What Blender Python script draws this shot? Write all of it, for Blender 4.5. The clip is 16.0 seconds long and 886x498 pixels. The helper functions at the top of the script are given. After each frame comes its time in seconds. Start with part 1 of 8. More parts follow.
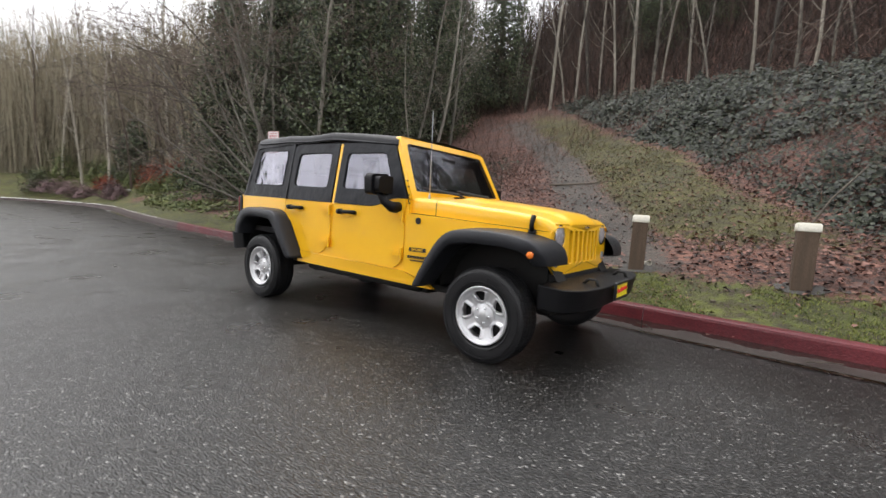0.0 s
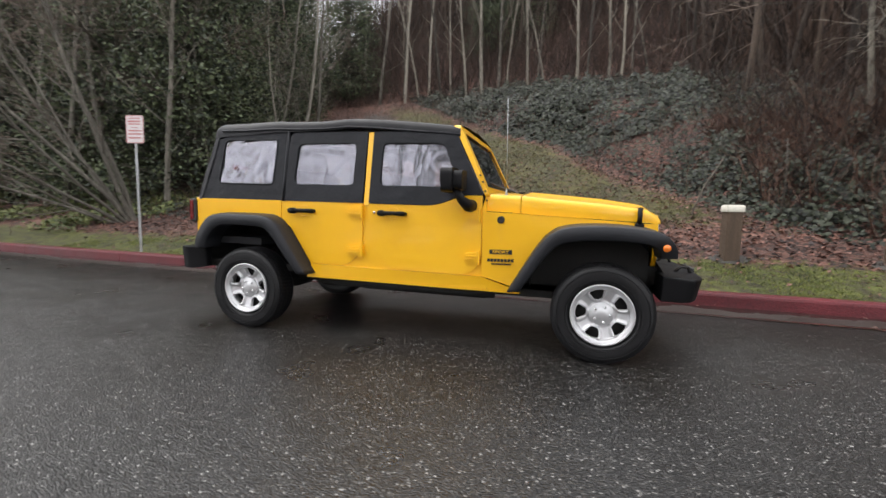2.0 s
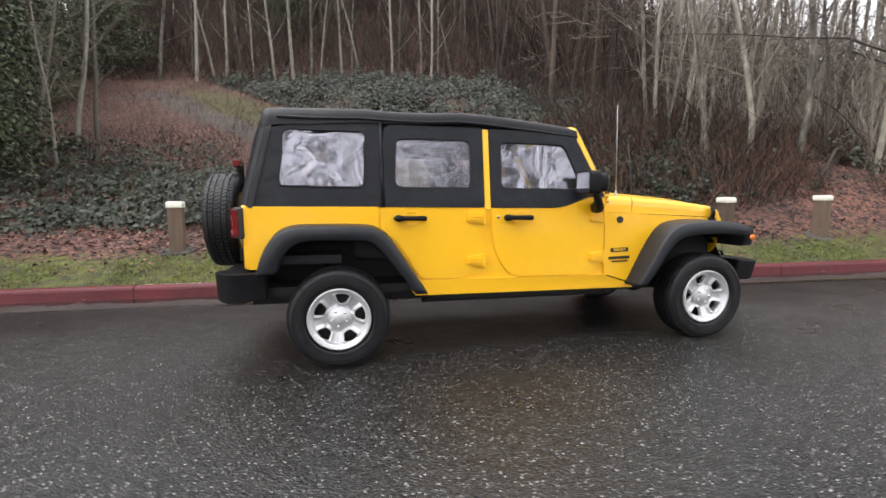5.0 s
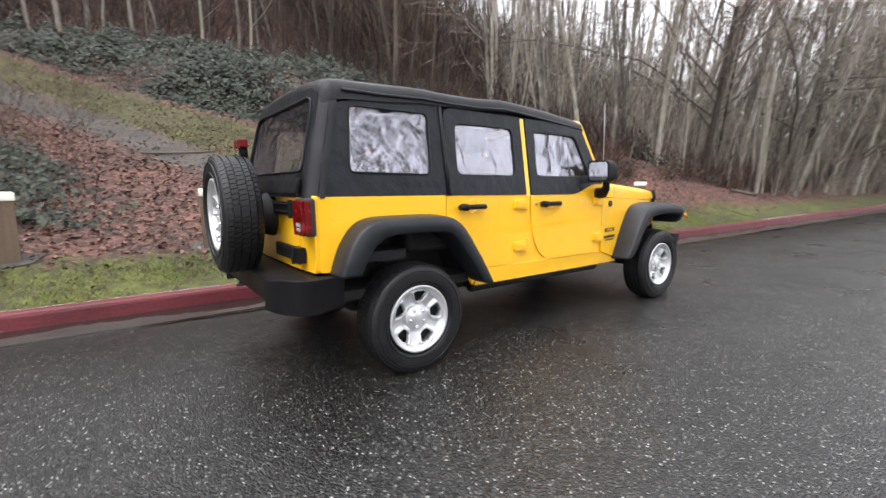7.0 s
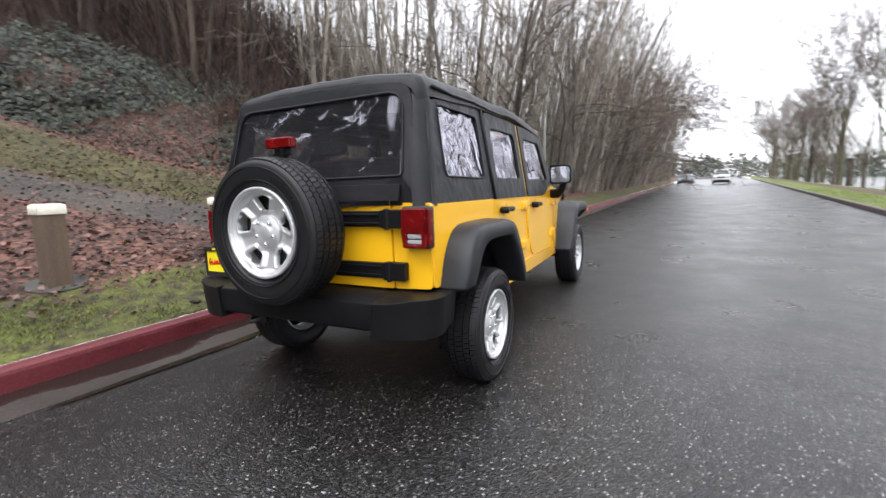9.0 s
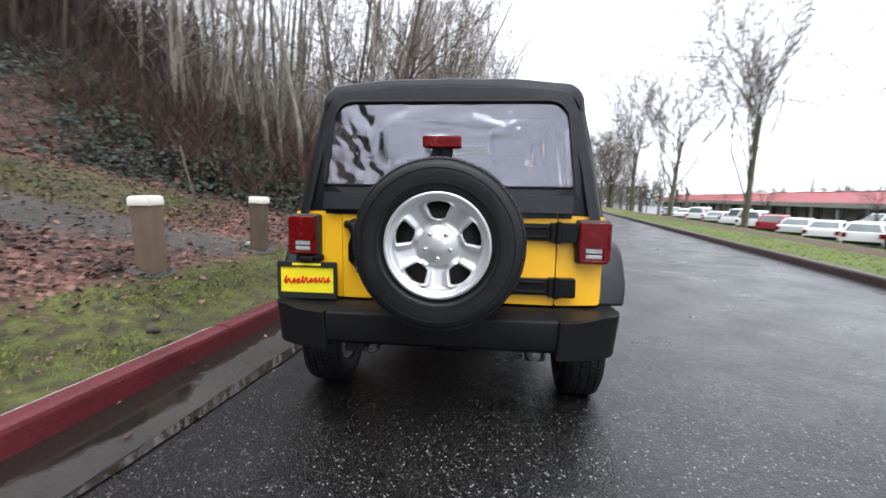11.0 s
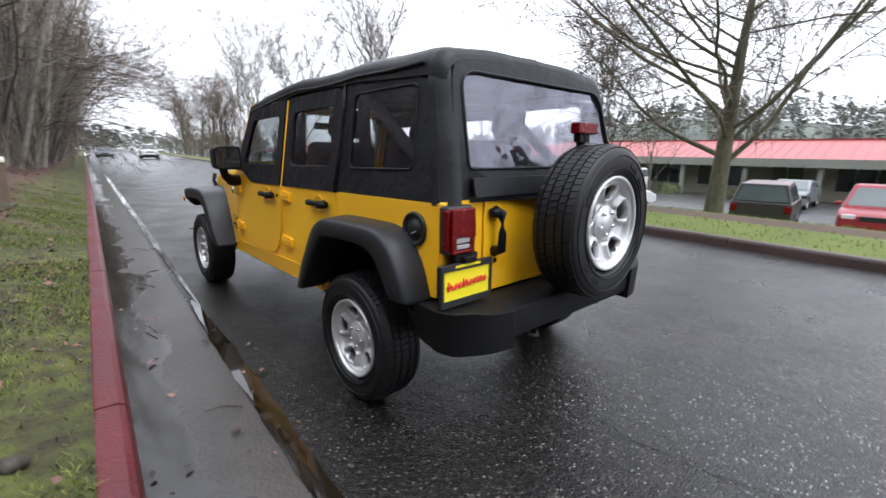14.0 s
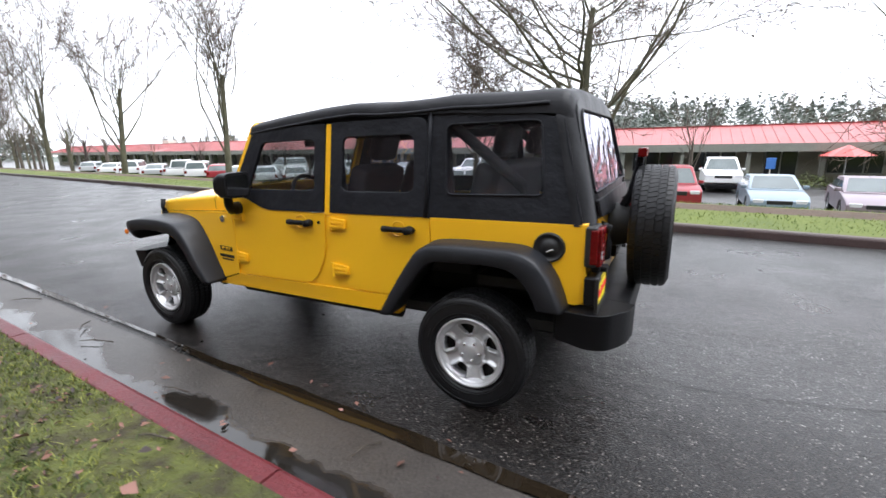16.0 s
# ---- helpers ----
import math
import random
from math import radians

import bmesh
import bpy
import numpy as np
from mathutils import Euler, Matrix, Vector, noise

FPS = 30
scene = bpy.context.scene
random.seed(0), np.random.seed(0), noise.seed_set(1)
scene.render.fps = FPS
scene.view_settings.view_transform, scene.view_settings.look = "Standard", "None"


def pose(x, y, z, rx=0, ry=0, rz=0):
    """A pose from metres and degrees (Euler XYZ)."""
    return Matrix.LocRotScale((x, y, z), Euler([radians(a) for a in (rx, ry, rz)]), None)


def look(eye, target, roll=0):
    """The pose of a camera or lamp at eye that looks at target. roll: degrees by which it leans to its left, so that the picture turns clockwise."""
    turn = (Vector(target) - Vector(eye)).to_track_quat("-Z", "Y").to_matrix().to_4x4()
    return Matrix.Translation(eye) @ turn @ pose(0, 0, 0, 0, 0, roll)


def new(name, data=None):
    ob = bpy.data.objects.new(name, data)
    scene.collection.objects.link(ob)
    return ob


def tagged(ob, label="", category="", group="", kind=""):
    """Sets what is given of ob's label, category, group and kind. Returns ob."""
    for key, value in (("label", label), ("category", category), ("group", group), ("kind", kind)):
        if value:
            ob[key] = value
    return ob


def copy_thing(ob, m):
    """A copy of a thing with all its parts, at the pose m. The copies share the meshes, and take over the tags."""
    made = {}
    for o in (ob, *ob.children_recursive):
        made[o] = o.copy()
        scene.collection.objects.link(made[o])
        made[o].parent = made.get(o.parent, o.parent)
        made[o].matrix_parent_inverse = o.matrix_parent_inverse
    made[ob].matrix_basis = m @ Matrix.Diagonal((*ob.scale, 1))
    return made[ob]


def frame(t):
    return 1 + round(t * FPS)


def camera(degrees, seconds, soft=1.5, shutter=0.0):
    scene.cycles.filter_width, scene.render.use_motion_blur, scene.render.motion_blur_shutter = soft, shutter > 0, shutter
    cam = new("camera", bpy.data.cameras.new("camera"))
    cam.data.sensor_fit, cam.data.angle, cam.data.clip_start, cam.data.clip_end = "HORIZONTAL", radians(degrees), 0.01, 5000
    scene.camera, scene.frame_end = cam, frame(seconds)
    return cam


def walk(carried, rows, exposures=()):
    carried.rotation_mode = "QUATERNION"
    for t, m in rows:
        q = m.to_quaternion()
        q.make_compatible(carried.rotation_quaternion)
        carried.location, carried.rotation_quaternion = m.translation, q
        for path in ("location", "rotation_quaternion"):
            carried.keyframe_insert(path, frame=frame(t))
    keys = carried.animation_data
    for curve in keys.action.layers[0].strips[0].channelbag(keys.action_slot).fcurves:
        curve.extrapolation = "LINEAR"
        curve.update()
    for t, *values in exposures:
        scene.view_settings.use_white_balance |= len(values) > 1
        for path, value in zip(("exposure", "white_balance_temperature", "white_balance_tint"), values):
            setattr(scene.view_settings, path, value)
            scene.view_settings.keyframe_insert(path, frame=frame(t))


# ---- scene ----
# rows of seconds, eye, target, roll
PATH = [
    (0, (3.139, -3.561, 1.122), (1.931, -1.977, 0.939), 3.23),
    (0.5, (2.661, -3.709, 1.106), (1.600, -2.023, 0.928), 3.26),
    (1, (2.184, -3.902, 1.091), (1.351, -2.093, 0.907), 2.63),
    (1.5, (1.713, -4.008, 1.075), (1.022, -2.144, 0.861), 0.93),
    (2, (1.241, -4.077, 1.090), (0.689, -2.164, 0.904), 0.88),
    (2.5, (0.780, -4.162, 1.102), (0.494, -2.192, 0.911), 0.86),
    (3, (0.321, -4.166, 1.099), (0.207, -2.179, 0.903), 0.50),
    (3.5, (-0.146, -4.184, 1.095), (-0.014, -2.197, 0.910), -1.05),
    (3.7, (-0.328, -4.180, 1.107), (-0.140, -2.199, 0.906), -0.47),
    (5.8, (-2.059, -3.709, 1.185), (-1.330, -1.860, 0.960), -1.40),
    (6, (-2.242, -3.653, 1.186), (-1.394, -1.856, 0.958), -1.39),
    (6.5, (-2.626, -3.444, 1.192), (-1.605, -1.752, 0.886), -2.21),
    (7, (-2.953, -3.153, 1.206), (-1.780, -1.559, 0.916), -0.86),
    (7.5, (-3.300, -2.872, 1.229), (-1.914, -1.457, 0.951), -1.53),
    (8, (-3.552, -2.529, 1.227), (-2.069, -1.228, 0.900), -1.77),
    (8.5, (-3.769, -2.183, 1.243), (-2.167, -1.018, 0.974), -0.38),
    (8.7, (-3.869, -2.033, 1.240), (-2.189, -0.983, 0.968), -1.14),
    (10.8, (-4.295, -0.389, 1.250), (-2.337, -0.082, 0.986), 0.53),
    (11, (-4.292, -0.229, 1.246), (-2.318, -0.017, 1.005), 1.01),
    (11.5, (-4.285, 0.181, 1.253), (-2.308, 0.039, 0.985), 1.28),
    (12, (-4.155, 0.552, 1.246), (-2.215, 0.164, 0.953), 1.36),
    (12.5, (-4.045, 0.931, 1.246), (-2.190, 0.242, 0.952), 1.14),
    (13, (-3.892, 1.297, 1.245), (-2.144, 0.376, 0.933), 0.93),
    (13.5, (-3.654, 1.645, 1.272), (-2.025, 0.532, 0.940), 1.42),
    (14, (-3.471, 2.028, 1.366), (-2.022, 0.719, 0.935), 0.71),
    (14.5, (-3.218, 2.314, 1.397), (-1.848, 0.918, 0.983), -0.71),
    (15, (-2.969, 2.556, 1.460), (-1.709, 1.060, 1.042), -0.23),
    (15.5, (-2.734, 2.844, 1.517), (-1.722, 1.184, 1.050), -0.40),
    (16, (-2.458, 3.038, 1.559), (-1.547, 1.319, 1.094), -1.08),
]
LENS, SKY = 90.2, 1.75
cam = camera(LENS, 16.0, soft=1.5, shutter=0.5)
walk(cam, [(t, look(eye, target, roll)) for t, eye, target, roll in PATH], [(0.0, 0.45, 6500, 10), (2.0, 0.45, 6500, 10), (3.5, 0.58, 6500, 10), (6.0, 0.85, 6380, 10), (7.0, 0.95, 6350, 10), (8.5, 0.8, 6300, 10), (11.0, 0.62, 6050, 10), (12.4, 0.58, 6000, 10), (13.0, 0.42, 6000, 10), (14.5, 0.72, 6050, 10), (16.0, 0.85, 6100, 10)])

# ---- sky and light: a bright overcast winter day ----
world = bpy.data.worlds.new("overcast_sky")
scene.world = world
world.use_nodes = True
wn, wl = world.node_tree.nodes, world.node_tree.links
sky = wn.new("ShaderNodeTexSky")
sky.sky_type = "NISHITA"
sky.sun_disc = False
sky.sun_elevation = radians(58)
sky.sun_rotation = radians(-60)
sky.air_density, sky.dust_density = 1.0, 4.0
dull = wn.new("ShaderNodeHueSaturation")
dull.inputs["Saturation"].default_value = 0.25
dull.inputs["Value"].default_value = 0.13
cloud = wn.new("ShaderNodeMix")
cloud.data_type = "RGBA"
cloud.inputs["Factor"].default_value = 0.78
cloud.inputs["B"].default_value = (1.0, 1.0, 1.03, 1)
wl.new(sky.outputs["Color"], dull.inputs["Color"])
wl.new(dull.outputs["Color"], cloud.inputs["A"])
wl.new(cloud.outputs["Result"], wn["Background"].inputs["Color"])
wn["Background"].inputs["Strength"].default_value = SKY
sun = new("sun", bpy.data.lights.new("sun", "SUN"))
sun.data.energy, sun.data.angle, sun.data.color = 1.0, radians(35), (1.0, 0.975, 0.94)
sun.matrix_world = look((-14, -6, 30), (0, 0, 0))


# ---- materials ----
def make_mat(name, a, b, scale=6.0, rough=0.6, metal=0.0, fine=60.0, bump=0.0, bump_scale=None, rough_var=0.1, coat=0.0, spec=0.5, island=0.0, obj_random=0.0, stretch=(1, 1, 1)):
    """Two colours mixed by coarse and fine noise, with a little relief and uneven gloss."""
    m = bpy.data.materials.new(name)
    m.use_nodes = True
    n, l = m.node_tree.nodes, m.node_tree.links
    p = n["Principled BSDF"]
    tc, mp = n.new("ShaderNodeTexCoord"), n.new("ShaderNodeMapping")
    mp.inputs["Scale"].default_value = stretch
    l.new(tc.outputs["Object"], mp.inputs["Vector"])
    big, small = n.new("ShaderNodeTexNoise"), n.new("ShaderNodeTexNoise")
    big.inputs["Scale"].default_value, small.inputs["Scale"].default_value = scale, fine
    big.inputs["Detail"].default_value = small.inputs["Detail"].default_value = 3
    l.new(mp.outputs["Vector"], big.inputs["Vector"])
    l.new(mp.outputs["Vector"], small.inputs["Vector"])
    mix = n.new("ShaderNodeMath")
    mix.operation = "ADD"
    half = n.new("ShaderNodeMath")
    half.operation = "MULTIPLY"
    half.inputs[1].default_value = 0.5
    l.new(big.outputs["Fac"], mix.inputs[0])
    l.new(small.outputs["Fac"], mix.inputs[1])
    l.new(mix.outputs[0], half.inputs[0])
    fac = half.outputs[0]
    if island or obj_random:
        rnd = n.new("ShaderNodeNewGeometry") if island else n.new("ShaderNodeObjectInfo")
        sc = n.new("ShaderNodeMath")
        sc.operation = "MULTIPLY_ADD"
        sc.inputs[1].default_value = island or obj_random
        l.new(rnd.outputs["Random Per Island" if island else "Random"], sc.inputs[0])
        l.new(fac, sc.inputs[2])
        sub = n.new("ShaderNodeMath")
        sub.operation = "SUBTRACT"
        sub.inputs[1].default_value = (island or obj_random) / 2
        l.new(sc.outputs[0], sub.inputs[0])
        fac = sub.outputs[0]
    ramp = n.new("ShaderNodeValToRGB")
    ramp.color_ramp.elements[0].position, ramp.color_ramp.elements[1].position = 0.3, 0.7
    ramp.color_ramp.elements[0].color, ramp.color_ramp.elements[1].color = (*a, 1), (*b, 1)
    l.new(fac, ramp.inputs["Fac"])
    l.new(ramp.outputs["Color"], p.inputs["Base Color"])
    rr = n.new("ShaderNodeMapRange")
    rr.inputs["To Min"].default_value, rr.inputs["To Max"].default_value = max(rough - rough_var, 0.02), min(rough + rough_var, 1)
    l.new(big.outputs["Fac"], rr.inputs["Value"])
    l.new(rr.outputs["Result"], p.inputs["Roughness"])
    p.inputs["Metallic"].default_value = metal
    p.inputs["Specular IOR Level"].default_value = spec
    p.inputs["Coat Weight"].default_value = coat
    p.inputs["Coat Roughness"].default_value = 0.04
    if bump:
        bn = n.new("ShaderNodeBump")
        bn.inputs["Strength"].default_value = bump
        bn.inputs["Distance"].default_value = 0.02
        src = small
        if bump_scale:
            src = n.new("ShaderNodeTexNoise")
            src.inputs["Scale"].default_value = bump_scale
            src.inputs["Detail"].default_value = 4
            l.new(mp.outputs["Vector"], src.inputs["Vector"])
        l.new(src.outputs["Fac"], bn.inputs["Height"])
        l.new(bn.outputs["Normal"], p.inputs["Normal"])
    return m


def clear_mat(name, tint, gloss, ior, bump, scale, rough=0.03, milk=0.0):
    """A see-through sheet: tinted clear film under a mirror-like skin, with slow waves in it."""
    m = bpy.data.materials.new(name)
    m.use_nodes = True
    n, l = m.node_tree.nodes, m.node_tree.links
    n.remove(n["Principled BSDF"])
    out = n["Material Output"]
    clear, shine, mix, fres = n.new("ShaderNodeBsdfTransparent"), n.new("ShaderNodeBsdfGlossy"), n.new("ShaderNodeMixShader"), n.new("ShaderNodeLayerWeight")
    power, gain = n.new("ShaderNodeMath"), n.new("ShaderNodeMapRange")
    clear.inputs["Color"].default_value = (*tint, 1)
    shine.inputs["Color"].default_value = (gloss * 0.95, gloss * 0.94, gloss * 1.04, 1)
    shine.inputs["Roughness"].default_value = rough
    # the same gloss from both faces of the sheet: little head-on, all of it at a glancing angle
    fres.inputs["Blend"].default_value = 0.5
    power.operation = "POWER"
    power.inputs[1].default_value = 5.0
    gain.inputs["To Min"].default_value = ((ior - 1) / (ior + 1)) ** 2
    l.new(fres.outputs["Facing"], power.inputs[0])
    l.new(power.outputs[0], gain.inputs["Value"])
    if bump:
        tc, no, bn = n.new("ShaderNodeTexCoord"), n.new("ShaderNodeTexNoise"), n.new("ShaderNodeBump")
        no.inputs["Scale"].default_value, no.inputs["Detail"].default_value, no.inputs["Distortion"].default_value = scale, 1.5, 1.6
        bn.inputs["Strength"].default_value, bn.inputs["Distance"].default_value = bump, 0.05
        l.new(tc.outputs["Object"], no.inputs["Vector"])
        l.new(no.outputs["Fac"], bn.inputs["Height"])
        l.new(bn.outputs["Normal"], shine.inputs["Normal"])
    l.new(gain.outputs["Result"], mix.inputs["Fac"])
    body = clear.outputs[0]
    if milk:
        dull_, blend = n.new("ShaderNodeBsdfDiffuse"), n.new("ShaderNodeMixShader")
        dull_.inputs["Color"].default_value = (0.62, 0.62, 0.70, 1)
        blend.inputs["Fac"].default_value = milk
        l.new(clear.outputs[0], blend.inputs[1])
        l.new(dull_.outputs[0], blend.inputs[2])
        body = blend.outputs[0]
    l.new(body, mix.inputs[1])
    l.new(shine.outputs[0], mix.inputs[2])
    l.new(mix.outputs[0], out.inputs["Surface"])
    return m


def asphalt_mat():
    m = bpy.data.materials.new("wet_asphalt")
    m.use_nodes = True
    n, l = m.node_tree.nodes, m.node_tree.links
    p = n["Principled BSDF"]
    tc = n.new("ShaderNodeTexCoord")
    vec = tc.outputs["Object"]

    def noise_tex(scale, detail=3.0):
        t = n.new("ShaderNodeTexNoise")
        t.inputs["Scale"].default_value, t.inputs["Detail"].default_value = scale, detail
        l.new(vec, t.inputs["Vector"])
        return t.outputs["Fac"]

    def ramp(src, stops):
        r = n.new("ShaderNodeValToRGB")
        e = r.color_ramp.elements
        e[0].position, e[0].color = stops[0][0], (*stops[0][1], 1)
        e[1].position, e[1].color = stops[-1][0], (*stops[-1][1], 1)
        for pos, col in stops[1:-1]:
            k = e.new(pos)
            k.color = (*col, 1)
        l.new(src, r.inputs["Fac"])
        return r.outputs["Color"]

    cells = n.new("ShaderNodeTexVoronoi")
    cells.inputs["Scale"].default_value = 104
    l.new(vec, cells.inputs["Vector"])
    bits = n.new("ShaderNodeSeparateColor")
    l.new(cells.outputs["Color"], bits.inputs["Color"])
    # bitumen with stones of many greys, a few of them pale
    stone = ramp(bits.outputs["Red"], [(0.0, (0.005, 0.005, 0.005)), (0.55, (0.023, 0.022, 0.021)), (0.86, (0.052, 0.049, 0.046)), (0.955, (0.105, 0.102, 0.097)), (1.0, (0.42, 0.415, 0.40))])
    gap = ramp(cells.outputs["Distance"], [(0.25, (1, 1, 1)), (0.62, (0.25, 0.25, 0.25))])
    mul = n.new("ShaderNodeMix")
    mul.data_type, mul.blend_type = "RGBA", "MULTIPLY"
    mul.inputs["Factor"].default_value = 0.8
    l.new(stone, mul.inputs["A"])
    l.new(gap, mul.inputs["B"])
    wear = ramp(noise_tex(0.55, 4), [(0.3, (0.88, 0.88, 0.88)), (0.7, (1.14, 1.13, 1.11))])
    mul2 = n.new("ShaderNodeMix")
    mul2.data_type, mul2.blend_type = "RGBA", "MULTIPLY"
    mul2.inputs["Factor"].default_value = 1.0
    l.new(mul.outputs["Result"], mul2.inputs["A"])
    l.new(wear, mul2.inputs["B"])
    # ragged strip along the gutter, darker, warmer and less glossy
    sep, along, strip_, strip_tint = n.new("ShaderNodeSeparateXYZ"), n.new("ShaderNodeMath"), n.new("ShaderNodeMapRange"), n.new("ShaderNodeMix")
    l.new(vec, sep.inputs[0])
    along.operation = "MULTIPLY_ADD"
    along.inputs[1].default_value = 0.063
    l.new(sep.outputs["X"], along.inputs[0])
    l.new(sep.outputs["Y"], along.inputs[2])
    ragged = n.new("ShaderNodeMath")
    ragged.operation = "MULTIPLY_ADD"
    ragged.inputs[1].default_value = 1.1
    l.new(noise_tex(1.6, 5), ragged.inputs[0])
    l.new(along.outputs[0], ragged.inputs[2])
    strip_.interpolation_type = "SMOOTHSTEP"
    strip_.inputs["From Min"].default_value, strip_.inputs["From Max"].default_value = 0.0, 1.5
    l.new(ragged.outputs[0], strip_.inputs["Value"])
    strip_tint.data_type, strip_tint.blend_type = "RGBA", "MULTIPLY"
    strip_tint.inputs["B"].default_value = (0.50, 0.45, 0.43, 1)
    l.new(strip_.outputs["Result"], strip_tint.inputs["Factor"])
    l.new(mul2.outputs["Result"], strip_tint.inputs["A"])
    l.new(strip_tint.outputs["Result"], p.inputs["Base Color"])
    shine = n.new("ShaderNodeMapRange")
    shine.inputs["To Min"].default_value, shine.inputs["To Max"].default_value = 0.50, 0.26
    l.new(strip_.outputs["Result"], shine.inputs["Value"])
    l.new(shine.outputs["Result"], p.inputs["Specular IOR Level"])
    wet = n.new("ShaderNodeMapRange")
    wet.inputs["From Min"].default_value, wet.inputs["From Max"].default_value = 0.35, 0.65
    wet.inputs["To Min"].default_value, wet.inputs["To Max"].default_value = 0.27, 0.40
    l.new(noise_tex(1.3, 5), wet.inputs["Value"])
    l.new(wet.outputs["Result"], p.inputs["Roughness"])
    b1, b2 = n.new("ShaderNodeBump"), n.new("ShaderNodeBump")
    b1.inputs["Strength"].default_value, b1.inputs["Distance"].default_value, b1.invert = 0.55, 0.006, True
    l.new(cells.outputs["Distance"], b1.inputs["Height"])
    b2.inputs["Strength"].default_value, b2.inputs["Distance"].default_value = 0.25, 0.03
    l.new(noise_tex(9, 4), b2.inputs["Height"])
    l.new(b1.outputs["Normal"], b2.inputs["Normal"])
    l.new(b2.outputs["Normal"], p.inputs["Normal"])
    return m


def gutter_mat():
    """Rough damp concrete with a film of standing water along the foot of the kerb."""
    m = bpy.data.materials.new("wet_gutter_concrete")
    m.use_nodes = True
    n, l = m.node_tree.nodes, m.node_tree.links
    p = n["Principled BSDF"]
    tc, sep = n.new("ShaderNodeTexCoord"), n.new("ShaderNodeSeparateXYZ")
    l.new(tc.outputs["Object"], sep.inputs[0])

    def noise_tex(scale, detail):
        t = n.new("ShaderNodeTexNoise")
        t.inputs["Scale"].default_value, t.inputs["Detail"].default_value = scale, detail
        l.new(tc.outputs["Object"], t.inputs["Vector"])
        return t.outputs["Fac"]

    def times_add(a, k, b):
        q = n.new("ShaderNodeMath")
        q.operation = "MULTIPLY_ADD"
        q.inputs[1].default_value = k
        l.new(a, q.inputs[0])
        if isinstance(b, float):
            q.inputs[2].default_value = b
        else:
            l.new(b, q.inputs[2])
        return q.outputs[0]

    across = times_add(sep.outputs["X"], 0.063, sep.outputs["Y"])
    ragged = times_add(noise_tex(7.0, 6), 0.16, times_add(noise_tex(1.1, 3), 0.75, across))
    film = n.new("ShaderNodeMapRange")
    film.inputs["From Min"].default_value, film.inputs["From Max"].default_value = 2.00, 2.05
    l.new(ragged, film.inputs["Value"])
    ramp = n.new("ShaderNodeValToRGB")
    e = ramp.color_ramp.elements
    e[0].position, e[0].color, e[1].position, e[1].color = 0.3, (0.020, 0.017, 0.015, 1), 0.72, (0.068, 0.060, 0.053, 1)
    l.new(times_add(noise_tex(60.0, 3), 0.5, times_add(noise_tex(2.2, 4), 0.5, 0.0)), ramp.inputs["Fac"])
    tint = n.new("ShaderNodeMix")
    tint.data_type = "RGBA"
    tint.inputs["B"].default_value = (0.014, 0.012, 0.010, 1)
    l.new(film.outputs["Result"], tint.inputs["Factor"])
    l.new(ramp.outputs["Color"], tint.inputs["A"])
    l.new(tint.outputs["Result"], p.inputs["Base Color"])
    for name, lo, hi in (("Roughness", 0.36, 0.05), ("Specular IOR Level", 0.32, 0.5)):
        q = n.new("ShaderNodeMapRange")
        q.inputs["To Min"].default_value, q.inputs["To Max"].default_value = lo, hi
        l.new(film.outputs["Result"], q.inputs["Value"])
        l.new(q.outputs["Result"], p.inputs[name])
    bump, calm = n.new("ShaderNodeBump"), n.new("ShaderNodeMapRange")
    calm.inputs["To Min"].default_value, calm.inputs["To Max"].default_value = 0.35, 0.02
    l.new(film.outputs["Result"], calm.inputs["Value"])
    l.new(calm.outputs["Result"], bump.inputs["Strength"])
    bump.inputs["Distance"].default_value = 0.01
    l.new(noise_tex(55.0, 4), bump.inputs["Height"])
    l.new(bump.outputs["Normal"], p.inputs["Normal"])
    return m


